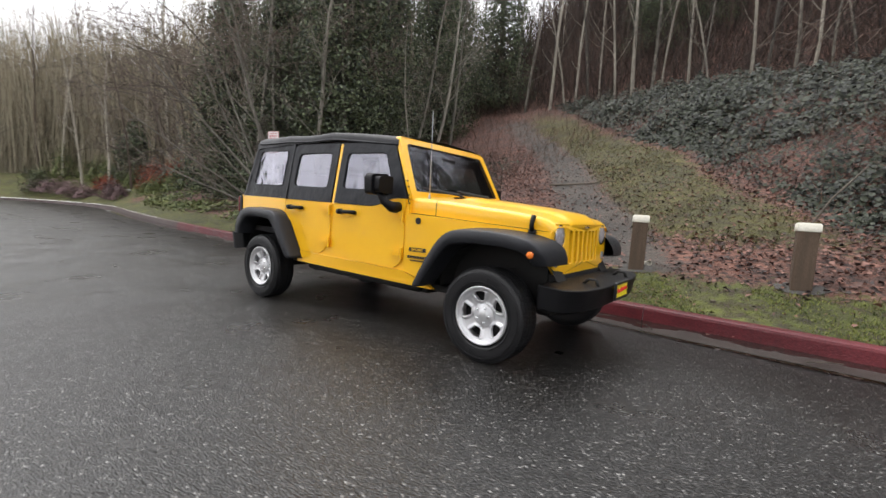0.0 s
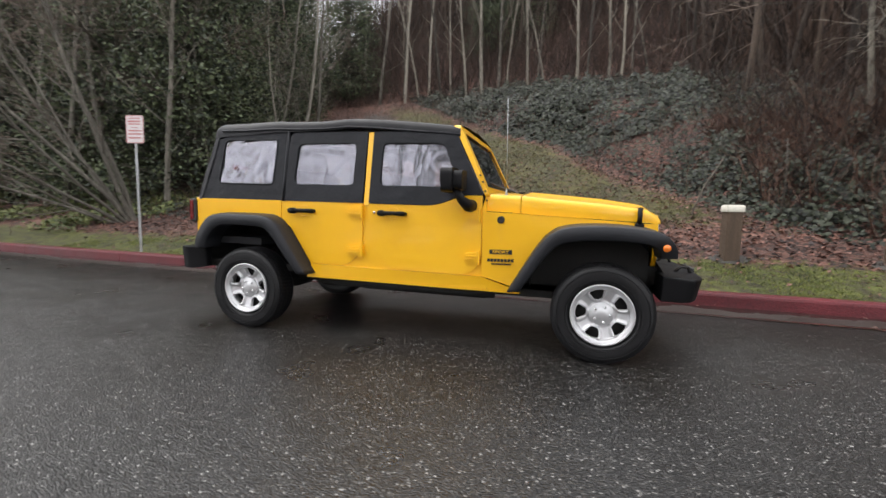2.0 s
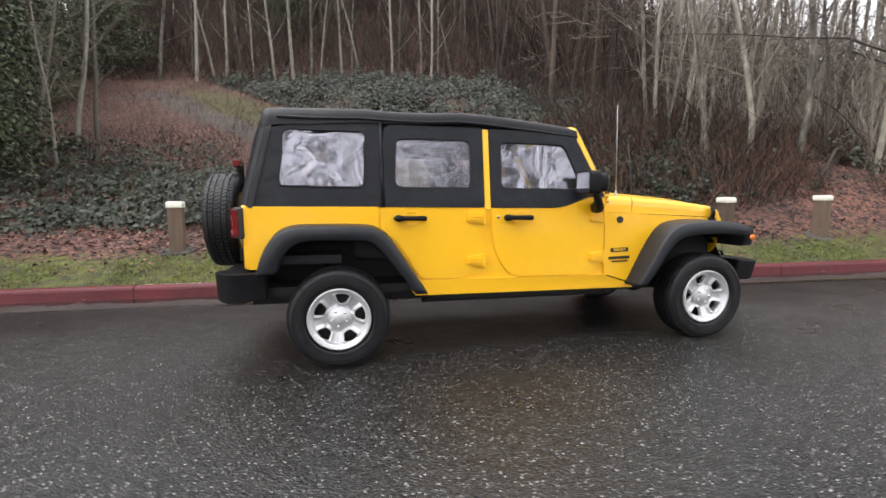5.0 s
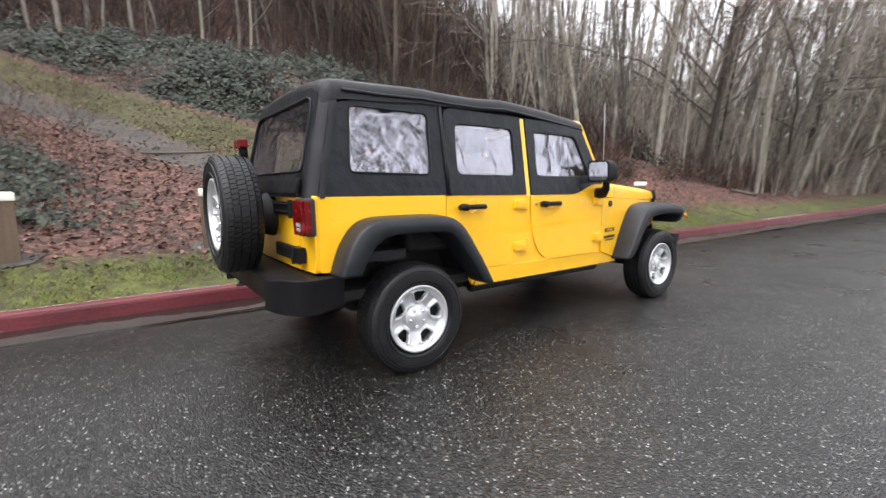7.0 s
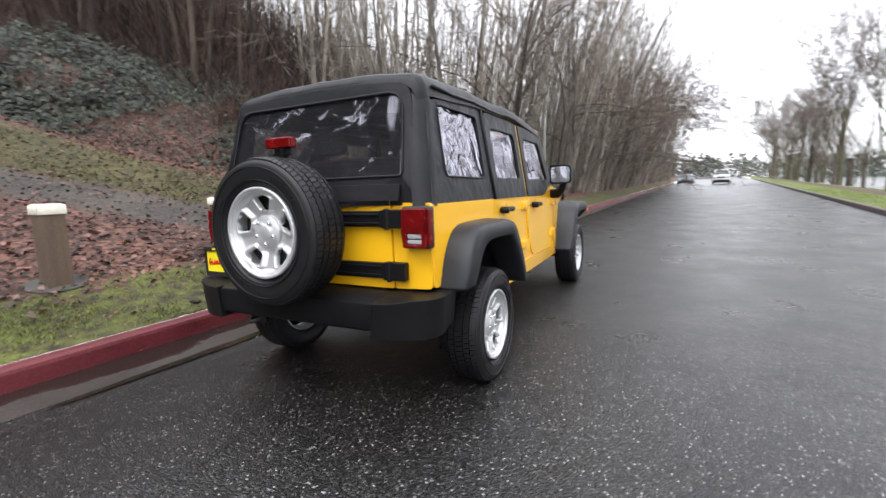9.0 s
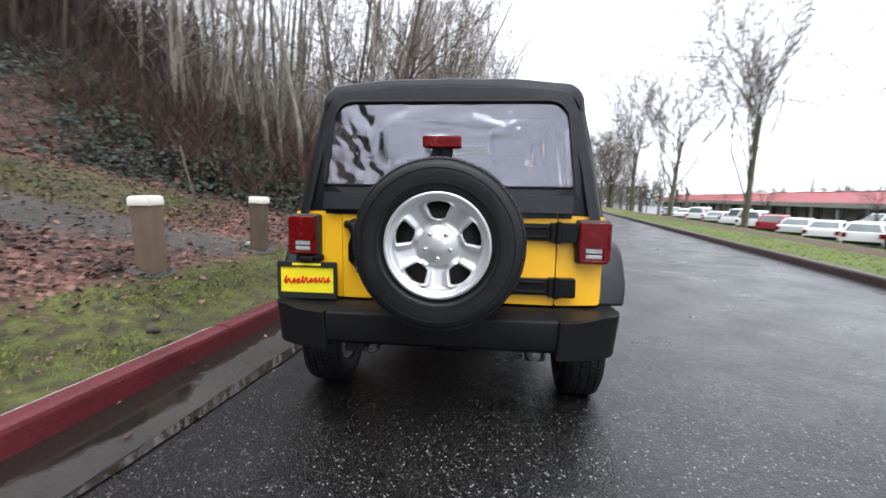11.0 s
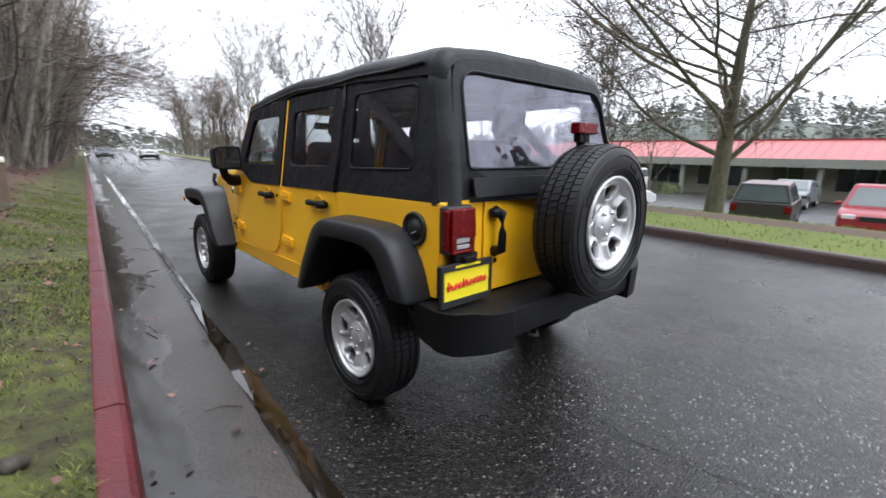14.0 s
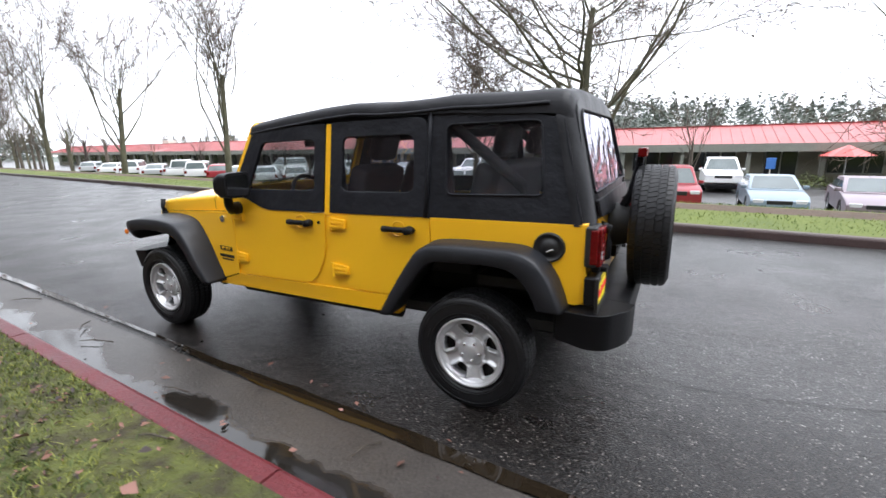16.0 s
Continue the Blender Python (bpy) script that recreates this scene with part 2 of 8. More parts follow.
M = dict(
    gutter=gutter_mat(),
    yellow=make_mat("yellow_paint", (0.93, 0.495, 0.007), (0.97, 0.53, 0.010), 3, 0.38, fine=300, coat=0.6, rough_var=0.06, spec=0.45),
    black_plastic=make_mat("black_plastic", (0.005, 0.005, 0.006), (0.011, 0.011, 0.012), 5, 0.45, fine=400, bump=0.08, bump_scale=900, spec=0.16),
    flare=make_mat("textured_dark_plastic", (0.012, 0.013, 0.016), (0.024, 0.025, 0.029), 4, 0.42, fine=300, bump=0.1, bump_scale=700, spec=0.3),
    fabric=make_mat("black_vinyl_fabric", (0.009, 0.0095, 0.012), (0.018, 0.019, 0.0235), 3, 0.46, fine=250, bump=0.9, bump_scale=7, rough_var=0.12, spec=0.22),
    wet_fabric=make_mat("damp_black_fabric", (0.008, 0.008, 0.0095), (0.017, 0.017, 0.0195), 3, 0.42, fine=250, bump=0.45, bump_scale=6, rough_var=0.14, spec=0.24),
    door_vinyl=clear_mat("clear_door_window", (0.95, 0.95, 0.97), 0.94, 2.25, 0.34, 3.2, 0.012, milk=0.006),
    vinyl=clear_mat("wrinkled_clear_vinyl", (0.95, 0.95, 0.97), 0.94, 2.35, 0.75, 4.6, 0.015, milk=0.012),
    rear_vinyl=clear_mat("smooth_clear_vinyl", (0.92, 0.92, 0.95), 0.94, 1.8, 0.42, 3.4, 0.015, milk=0.010),
    # left-side copy of the film, dimmed to stand for reflected dark woods
    woods_side_vinyl=clear_mat("woods_side_clear_vinyl", (0.90, 0.90, 0.92), 0.94, 1.7, 0.16, 3.0, 0.012, milk=0.003),
    glass=clear_mat("tinted_glass", (0.62, 0.65, 0.64), 0.95, 1.6, 0.0, 1, 0.01),
    rubber=make_mat("tyre_rubber", (0.007, 0.007, 0.008), (0.014, 0.014, 0.015), 9, 0.46, fine=120, bump=0.12, spec=0.32),
    silver=make_mat("silver_wheel", (0.58, 0.58, 0.59), (0.68, 0.68, 0.69), 12, 0.34, metal=0.55, fine=150),
    chrome=make_mat("chrome", (0.75, 0.75, 0.76), (0.8, 0.8, 0.8), 10, 0.1, metal=1.0, rough_var=0.05),
    dark=make_mat("underbody_black", (0.006, 0.006, 0.006), (0.016, 0.015, 0.014), 8, 0.7),
    seat=make_mat("dark_seat_cloth", (0.02, 0.02, 0.022), (0.045, 0.045, 0.05), 6, 0.9, fine=200),
    red_lens=make_mat("red_lamp_lens", (0.085, 0.0015, 0.002), (0.17, 0.003, 0.004), 20, 0.25, coat=0.0, bump=0.12, bump_scale=160, spec=0.3),
    white_lens=make_mat("pale_lamp_lens", (0.6, 0.6, 0.62), (0.75, 0.75, 0.77), 40, 0.15, coat=0.8),
    lamp_pale=make_mat("reversing_lens", (0.30, 0.28, 0.29), (0.42, 0.40, 0.41), 40, 0.25, coat=0.3),
    amber=make_mat("amber_lens", (0.75, 0.16, 0.01), (0.85, 0.22, 0.015), 30, 0.2, coat=0.6),
    plate=make_mat("yellow_plate", (0.85, 0.70, 0.01), (0.92, 0.78, 0.02), 9, 0.35),
    red_ink=make_mat("red_ink", (0.6, 0.015, 0.01), (0.7, 0.02, 0.015), 9, 0.4),
    black_ink=make_mat("black_ink", (0.01, 0.01, 0.01), (0.02, 0.02, 0.02), 9, 0.5),
    asphalt=asphalt_mat(),
    kerb_red=make_mat("faded_red_kerb_paint", (0.056, 0.007, 0.010), (0.14, 0.02, 0.026), 2.2, 0.45, fine=45, bump=0.35, bump_scale=60, rough_var=0.2, spec=0.35),
    kerb_pale=make_mat("pale_garden_stone", (0.26, 0.25, 0.24), (0.42, 0.41, 0.39), 3, 0.7, fine=30, bump=0.4),
    kerb_grey=make_mat("weathered_grey_kerb", (0.03, 0.016, 0.015), (0.075, 0.046, 0.042), 1.8, 0.5, fine=50, bump=0.25),
    water=make_mat("puddle_water", (0.007, 0.005, 0.0032), (0.018, 0.013, 0.008), 1.5, 0.04, rough_var=0.02),
    gravel=make_mat("gravel", (0.032, 0.029, 0.026), (0.10, 0.092, 0.082), 2.0, 0.8, fine=70, bump=0.9, bump_scale=70),
    lawn=make_mat("lawn", (0.06, 0.09, 0.013), (0.16, 0.19, 0.036), 0.8, 0.9, fine=30, bump=0.7, bump_scale=40),
    mulch=make_mat("brown_mulch", (0.05, 0.03, 0.02), (0.11, 0.07, 0.045), 1.5, 0.9, fine=30, bump=0.7),
    grass=make_mat("grass_blades", (0.038, 0.062, 0.007), (0.19, 0.20, 0.036), 0.7, 0.7, fine=3, island=0.7),
    litter=make_mat("fallen_leaves", (0.018, 0.007, 0.005), (0.20, 0.092, 0.066), 0.9, 0.55, fine=6, island=1.0),
    ivy=make_mat("ivy_leaves", (0.004, 0.006, 0.003), (0.047, 0.054, 0.035), 0.8, 0.42, fine=5, island=1.0, spec=0.22),
    bramble=make_mat("bramble_stems", (0.016, 0.008, 0.006), (0.115, 0.058, 0.038), 0.9, 0.8, fine=6, island=0.8),
    needles=make_mat("evergreen_foliage", (0.011, 0.019, 0.008), (0.09, 0.112, 0.048), 0.6, 0.6, fine=4, island=0.6),
    shrub=make_mat("shrub_leaves", (0.05, 0.068, 0.018), (0.15, 0.17, 0.05), 0.6, 0.7, fine=4, island=0.6),
    red_twigs=make_mat("red_twigs", (0.16, 0.03, 0.015), (0.30, 0.07, 0.03), 0.8, 0.8, fine=4, island=0.5),
    heather=make_mat("purple_heather", (0.08, 0.05, 0.05), (0.19, 0.12, 0.12), 0.9, 0.85, fine=4, island=0.5),
    birch=make_mat("birch_bark", (0.05, 0.043, 0.034), (0.36, 0.325, 0.265), 1.4, 0.8, fine=11, bump=0.4, stretch=(1, 1, 0.3), obj_random=0.45),
    bark=make_mat("grey_brown_bark", (0.035, 0.028, 0.022), (0.13, 0.108, 0.083), 2.0, 0.9, fine=20, bump=0.6, stretch=(1, 1, 0.3), obj_random=0.4),
    dark_bark=make_mat("dark_brown_bark", (0.018, 0.013, 0.010), (0.08, 0.058, 0.043), 2.0, 0.9, fine=20, bump=0.6, stretch=(1, 1, 0.3), obj_random=0.4),
    mossy_bark=make_mat("mossy_bark", (0.045, 0.043, 0.028), (0.15, 0.14, 0.09), 2.0, 0.9, fine=16, bump=0.6, stretch=(1, 1, 0.3)),
    twig=make_mat("bare_twigs", (0.06, 0.047, 0.038), (0.17, 0.13, 0.105), 0.5, 0.9, fine=5, island=0.4),
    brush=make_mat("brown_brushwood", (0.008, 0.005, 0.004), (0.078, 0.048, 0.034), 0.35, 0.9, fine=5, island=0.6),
    # twig brown paled in the base colour to stand for distance haze
    haze_twig=make_mat("haze_paled_twigs", (0.13, 0.112, 0.075), (0.33, 0.29, 0.205), 0.2, 0.9, fine=3, island=0.5),
    alder_bark=make_mat("pale_alder_bark", (0.08, 0.072, 0.058), (0.30, 0.275, 0.23), 1.8, 0.85, fine=14, bump=0.5, stretch=(1, 1, 0.3), obj_random=0.4),
    pale_twig=make_mat("pale_bare_twigs", (0.12, 0.102, 0.084), (0.32, 0.28, 0.235), 0.5, 0.9, fine=5, island=0.4),
    timber=make_mat("weathered_timber_post", (0.075, 0.050, 0.033), (0.18, 0.125, 0.085), 2.5, 0.8, fine=60, bump=0.5, stretch=(6, 6, 0.5), obj_random=0.3),
    cap=make_mat("chipped_cream_paint", (0.42, 0.40, 0.33), (0.66, 0.64, 0.56), 6, 0.6, fine=60, bump=0.3),
    sign=make_mat("faded_sign_face", (0.62, 0.56, 0.56), (0.74, 0.70, 0.70), 5, 0.45),
    sign_red=make_mat("faded_red_lettering", (0.42, 0.10, 0.10), (0.5, 0.16, 0.16), 9, 0.5),
    steel=make_mat("galvanised_steel", (0.32, 0.33, 0.34), (0.46, 0.47, 0.48), 8, 0.45, metal=0.7),
    roof_red=make_mat("red_metal_roof", (0.27, 0.055, 0.055), (0.36, 0.095, 0.088), 0.5, 0.4, fine=8),
    wall_tan=make_mat("olive_tan_wall", (0.16, 0.15, 0.11), (0.23, 0.215, 0.165), 0.6, 0.8, fine=12),
    trim_grey=make_mat("grey_green_fascia", (0.16, 0.165, 0.14), (0.22, 0.225, 0.19), 0.6, 0.6, fine=12),
    window=make_mat("dark_window_glass", (0.012, 0.014, 0.014), (0.03, 0.034, 0.034), 0.8, 0.1, rough_var=0.05, spec=0.3),
    # pale green in the base colour stands for sky mirrored in the panes
    car_glass=make_mat("sky_paled_car_glass", (0.05, 0.065, 0.065), (0.13, 0.16, 0.16), 0.9, 0.08, rough_var=0.05, spec=0.9),
    verge_blades=make_mat("bright_mown_grass", (0.06, 0.095, 0.012), (0.19, 0.23, 0.045), 0.7, 0.7, fine=3, island=0.6),
    lot=make_mat("parking_asphalt", (0.035, 0.035, 0.035), (0.075, 0.073, 0.07), 0.5, 0.35, fine=25, bump=0.2, rough_var=0.2),
    # greyed and lightened green: the haze of distance is mixed into the colour
    far_wood=make_mat("hazed_far_woodland", (0.105, 0.122, 0.105), (0.18, 0.20, 0.172), 0.08, 0.95, fine=0.6, bump=0.2, island=0.3),
)
PAINT = {}


def paint(name, col, metal=0.3):
    if name not in PAINT:
        PAINT[name] = make_mat(name, [c * 0.94 for c in col], col, 2, 0.35, metal=metal * 0.3, fine=200, coat=0.25)
    return PAINT[name]


# ---- mesh tools ----
class Geo:
    """Vertices and faces that are gathered before they become one mesh."""

    def __init__(self):
        self.v, self.f = [], []

    def add(self, verts, faces):
        k = len(self.v)
        self.v.extend(tuple(p) for p in verts)
        self.f.extend(tuple(k + i for i in f) for f in faces)
        return self

    def box(self, lo, hi, m=None):
        c = [(x, y, z) for z in (lo[2], hi[2]) for y in (lo[1], hi[1]) for x in (lo[0], hi[0])]
        if m is not None:
            c = [m @ Vector(p) for p in c]
        return self.add(c, [(0, 2, 3, 1), (4, 5, 7, 6), (0, 1, 5, 4), (2, 6, 7, 3), (0, 4, 6, 2), (1, 3, 7, 5)])

    def tube(self, path, radii, n=6, cap=True):
        path = [Vector(p) for p in path]
        if isinstance(radii, (int, float)):
            radii = [radii] * len(path)
        rings = []
        for i, p in enumerate(path):
            d = path[min(i + 1, len(path) - 1)] - path[max(i - 1, 0)]
            d.normalize()
            side = d.cross(Vector((0.13, 0.21, 1)) if abs(d.z) < 0.9 else Vector((1, 0.17, 0.1))).normalized()
            up = side.cross(d)
            rings.append([p + radii[i] * (math.cos(a) * side + math.sin(a) * up) for a in (2 * math.pi * j / n for j in range(n))])
        faces = [(i * n + j, i * n + (j + 1) % n, (i + 1) * n + (j + 1) % n, (i + 1) * n + j) for i in range(len(path) - 1) for j in range(n)]
        if cap:
            faces += [tuple(range(n))[::-1], tuple(range((len(path) - 1) * n, len(path) * n))]
        return self.add([p for r in rings for p in r], faces)

    def lathe(self, profile, n=32, axis="y", centre=(0, 0, 0), close=False):
        """Turns rows of (along the axis, radius) round the axis."""
        verts = []
        for a, r in profile:
            for j in range(n):
                u, w = r * math.cos(2 * math.pi * j / n), r * math.sin(2 * math.pi * j / n)
                p = {"y": (u, a, w), "x": (a, u, w), "z": (u, w, a)}[axis]
                verts.append([q + c for q, c in zip(p, centre)])
        rows = len(profile)
        faces = [(i * n + j, i * n + (j + 1) % n, ((i + 1) % rows) * n + (j + 1) % n, ((i + 1) % rows) * n + j) for i in range(rows if close else rows - 1) for j in range(n)]
        if not close:
            faces += [tuple(range(n))[::-1], tuple(range((rows - 1) * n, rows * n))]
        return self.add(verts, faces)

    def grid(self, fn, nu, nv):
        """A sheet of nu by nv cells over fn(u, v), with u and v from 0 to 1."""
        verts = [fn(i / nu, j / nv) for i in range(nu + 1) for j in range(nv + 1)]
        w = nv + 1
        return self.add(verts, [(i * w + j, i * w + j + 1, (i + 1) * w + j + 1, (i + 1) * w + j) for i in range(nu) for j in range(nv)])

    def plate(self, outer, holes, fn, thick):
        """A flat outline with holes, laid into space by fn(u, v, depth), with walls round its edges."""
        bm = bmesh.new()
        loops = []
        for loop in (outer, *holes):
            vs = [bm.verts.new((p[0], p[1], 0)) for p in loop]
            for i in range(len(vs)):
                bm.edges.new((vs[i], vs[(i + 1) % len(vs)]))
            loops.append(len(vs))
        bmesh.ops.triangle_fill(bm, use_beauty=True, use_dissolve=False, edges=bm.edges[:])
        bm.verts.index_update()
        flat = [(v.co.x, v.co.y) for v in bm.verts]
        tris = [tuple(v.index for v in f.verts) for f in bm.faces]
        bm.free()
        k = len(flat)
        faces = tris + [tuple(k + i for i in t[::-1]) for t in tris]
        at = 0
        for size in loops:
            faces += [(at + i, at + (i + 1) % size, k + at + (i + 1) % size, k + at + i) for i in range(size)]
            at += size
        return self.add([fn(u, v, 0) for u, v in flat] + [fn(u, v, thick) for u, v in flat], faces)

    def mesh(self, name, material, smooth=False, tidy=True):
        me = bpy.data.meshes.new(name)
        me.from_pydata(self.v, [], self.f)
        if tidy:
            bm = bmesh.new()
            bm.from_mesh(me)
            bmesh.ops.remove_doubles(bm, verts=bm.verts[:], dist=1e-5)
            bmesh.ops.recalc_face_normals(bm, faces=bm.faces[:])
            bm.to_mesh(me)
            bm.free()
        if smooth:
            me.polygons.foreach_set("use_smooth", [True] * len(me.polygons))
        me.materials.append(material)
        return me


def part(name, geo, material=None, parent=None, label="", bevel=0.0, smooth=False, tidy=True, m=None, seg=2):
    """One mesh object, under its thing or part where a parent is given."""
    me = geo if isinstance(geo, bpy.types.Mesh) else geo.mesh(name, material, smooth or bevel > 0, tidy)
    ob = new(name, me)
    ob.parent = parent
    if m is not None:
        ob.matrix_local = m
    if label:
        ob["label"] = label
    if bevel:
        mod = ob.modifiers.new("edge", "BEVEL")
        mod.width, mod.segments, mod.limit_method, mod.angle_limit, mod.harden_normals = bevel, seg, "ANGLE", radians(35), True
    return ob


def thing(name, label, category, m=None, group="", kind=""):
    ob = new(name)
    ob.empty_display_size = 0.2
    if m is not None:
        ob.matrix_basis = m
    return tagged(ob, label, category, group, kind)


def rounded(points, r=0.05, n=4):
    """An outline with its corners rounded; a point may bring its own radius as a third number."""
    out, k = [], len(points)
    for i, p in enumerate(points):
        rad = p[2] if len(p) > 2 else r
        a, b, c = (Vector(points[(i + s) % k][:2]) for s in (-1, 0, 1))
        d1, d2 = (a - b), (c - b)
        cut = min(rad, d1.length * 0.45, d2.length * 0.45)
        if cut < 1e-4:
            out.append((b.x, b.y))
            continue
        s, e = b + d1.normalized() * cut, b + d2.normalized() * cut
        for j in range(n + 1):
            t = j / n
            q = s * (1 - t) ** 2 + b * 2 * t * (1 - t) + e * t * t
            out.append((q.x, q.y))
    return out


def rect(u0, v0, u1, v1, r=0.0):
    pts = [(u0, v0), (u1, v0), (u1, v1), (u0, v1)]
    return rounded(pts, r) if r else pts


def lerp_table(table, x):
    """A value between rows of (x, value)."""
    if x <= table[0][0]:
        return table[0][1]
    for (a, va), (b, vb) in zip(table, table[1:]):
        if x <= b:
            return va + (vb - va) * (x - a) / (b - a)
    return table[-1][1]


# ---- the yellow four-door off-road car ----
WHEELBASE, TYRE = 2.946, 0.365


def side_y(x):
    return lerp_table([(0.58, 0.778), (1.0, 0.735), (1.45, 0.665), (1.88, 0.60)], x)


def top_y(z):
    return 0.777 - max(z - 1.12, 0) * 0.165


def build_wheel_meshes():
    w = {}
    # tyre: x is the way it rolls, y its axle with the outside at +y
    g = Geo()
    g.lathe([(-0.085, 0.212), (-0.108, 0.235), (-0.116, 0.28), (-0.112, 0.315), (-0.100, 0.3325), (-0.06, 0.3385), (0.06, 0.3385), (0.100, 0.3325), (0.112, 0.315), (0.116, 0.28), (0.110, 0.245), (0.1095, 0.238), (0.104, 0.236), (0.085, 0.212)], 56, close=True)
    g.v = [(x * 1.018, y, z * 1.018) if math.hypot(x, z) > 0.26 else (x, y, z) for x, y, z in g.v]
    w["tyre"] = g.mesh("tyre", M["rubber"], True)
    # tread: rows of small blocks round the tyre, staggered
    g = Geo()
    for row, (y0, y1) in enumerate([(-0.099, -0.070), (-0.062, -0.030), (-0.022, 0.022), (0.030, 0.062), (0.070, 0.099)]):
        count = 72
        for k in range(count):
            a0 = 2 * math.pi * (k + (row % 2) * 0.5) / count
            a1 = a0 + 2 * math.pi / count * 0.86
            ring = []
            for r in (0.332, 0.3475):
                for yy in (y0, y1):
                    rr = r - (0.009 if abs(yy) > 0.09 else 0)
                    for a in (a0, a1):
                        ring.append((rr * math.cos(a + yy * 0.6), yy, rr * math.sin(a + yy * 0.6)))
            g.add(ring, [(0, 1, 3, 2), (4, 6, 7, 5), (0, 4, 5, 1), (2, 3, 7, 6), (0, 2, 6, 4), (1, 5, 7, 3)])
    g.v = [(x * 1.018, y, z * 1.018) for x, y, z in g.v]
    w["tread"] = g.mesh("tread", M["rubber"])
    # raised rings and marks on the sidewall
    g = Geo()
    for r in (0.248, 0.306):
        g.lathe([(0.113, r), (0.1185, r + 0.002), (0.113, r + 0.004)], 56, close=True)
    for k in range(16):
        if k % 8 in (1, 2, 5):
            a = 2 * math.pi * k / 16
            for q in range(4):
                b = a + q * 0.07
                mm = Matrix.Rotation(-b, 4, "Y")
                g.box((-0.007, 0.113, 0.268), (0.007, 0.1185, 0.288), mm)
    w["sidewall_ring"] = g.mesh("sidewall_ring", M["rubber"])
    # rim: outer lip and barrel
    g = Geo()
    g.lathe([(0.088, 0.196), (0.103, 0.200), (0.109, 0.207), (0.107, 0.217), (0.090, 0.216), (-0.09, 0.212), (-0.09, 0.203), (0.06, 0.190)], 56, close=True)
    w["rim"] = g.mesh("rim", M["silver"], True)
    # face: five broad spokes with a sunk channel each, between five rounded openings
    rows = [0.060, 0.074, 0.084, 0.096] + [0.1425 - 0.0365 * math.cos(math.pi * i / 10) for i in range(11)] + [0.184, 0.190, 0.200]
    cols = [0.0, 0.06, 0.15, 0.22, 0.36, 0.5, 0.64, 0.78, 0.85, 0.94, 1.0]
    g = Geo()
    for k in range(5):
        mid = math.pi / 2 + 2 * math.pi * (k + 0.5) / 5
        verts = []
        for r in rows:
            q = abs(r - 0.1425) / 0.0365
            gap = (0.275 + 1.2 * (r - 0.1425)) * max(1 - q ** 9, 0) ** 0.5 if q < 1 else 0.0
            half = math.pi / 5 - gap
            y0 = lerp_table([(0.06, 0.052), (0.075, 0.052), (0.10, 0.062), (0.165, 0.080), (0.20, 0.094)], r)
            chan = min(max((r - 0.078) / 0.014, 0), 1) * min(max((0.190 - r) / 0.012, 0), 1)
            line = []
            for c in cols:
                e = abs(2 * c - 1)
                lift = -0.022 * chan if e < 0.57 else (-0.022 * chan * (0.71 - e) / 0.14 if e < 0.71 else 0.0)
                if gap and e > 0.95:
                    lift = -0.006
                a = mid + half * (2 * c - 1)
                line.append((r * math.cos(a), y0 + lift, r * math.sin(a)))
            if gap:
                line = [(line[0][0], y0 - 0.034, line[0][2])] + line + [(line[-1][0], y0 - 0.034, line[-1][2])]
            else:
                line = [line[0]] + line + [line[-1]]
            verts += line
        n_ = len(cols) + 2
        g.add(verts, [(i * n_ + j, i * n_ + j + 1, (i + 1) * n_ + j + 1, (i + 1) * n_ + j) for i in range(len(rows) - 1) for j in range(n_ - 1)])
    w["face"] = g.mesh("wheel_face", M["silver"], True)
    g = Geo()
    g.lathe([(0.045, 0.083), (0.060, 0.082), (0.0645, 0.078), (0.065, 0.050), (0.075, 0.042), (0.080, 0.024), (0.082, 0.012), (0.082, 0.001)], 36)
    w["hub_cap"] = g.mesh("hub_cap", M["silver"], True)
    g = Geo()
    g.lathe([(0.062, 0.0105), (0.079, 0.010), (0.083, 0.006), (0.083, 0.001)], 8)
    w["lug_nut"] = g.mesh("lug_nut", M["chrome"], True)
    g = Geo()
    g.lathe([(0.0, 0.186), (0.012, 0.186), (0.012, 0.03), (0.0, 0.03)], 40, close=True)
    w["brake_disc"] = g.mesh("brake_disc", M["dark"], True)
    return w


def put_wheel(car, meshes, name, m, label):
    wheel = new(name)
    wheel.parent = car
    wheel.matrix_local = m
    wheel["label"] = label
    for key, nm in (("tyre", "tyre"), ("tread", "tread"), ("sidewall_ring", "sidewall_ring"), ("rim", "rim"), ("face", "wheel_face"), ("hub_cap", "hub_cap"), ("brake_disc", "brake_disc")):
        part(nm, meshes[key], None, wheel)
    for k in range(5):
        a = math.pi / 2 + 2 * math.pi * (k + 0.5) / 5
        part("lug_nut", meshes["lug_nut"], None, wheel, m=Matrix.Translation((0.055 * math.cos(a), 0, 0.055 * math.sin(a))))
    return wheel


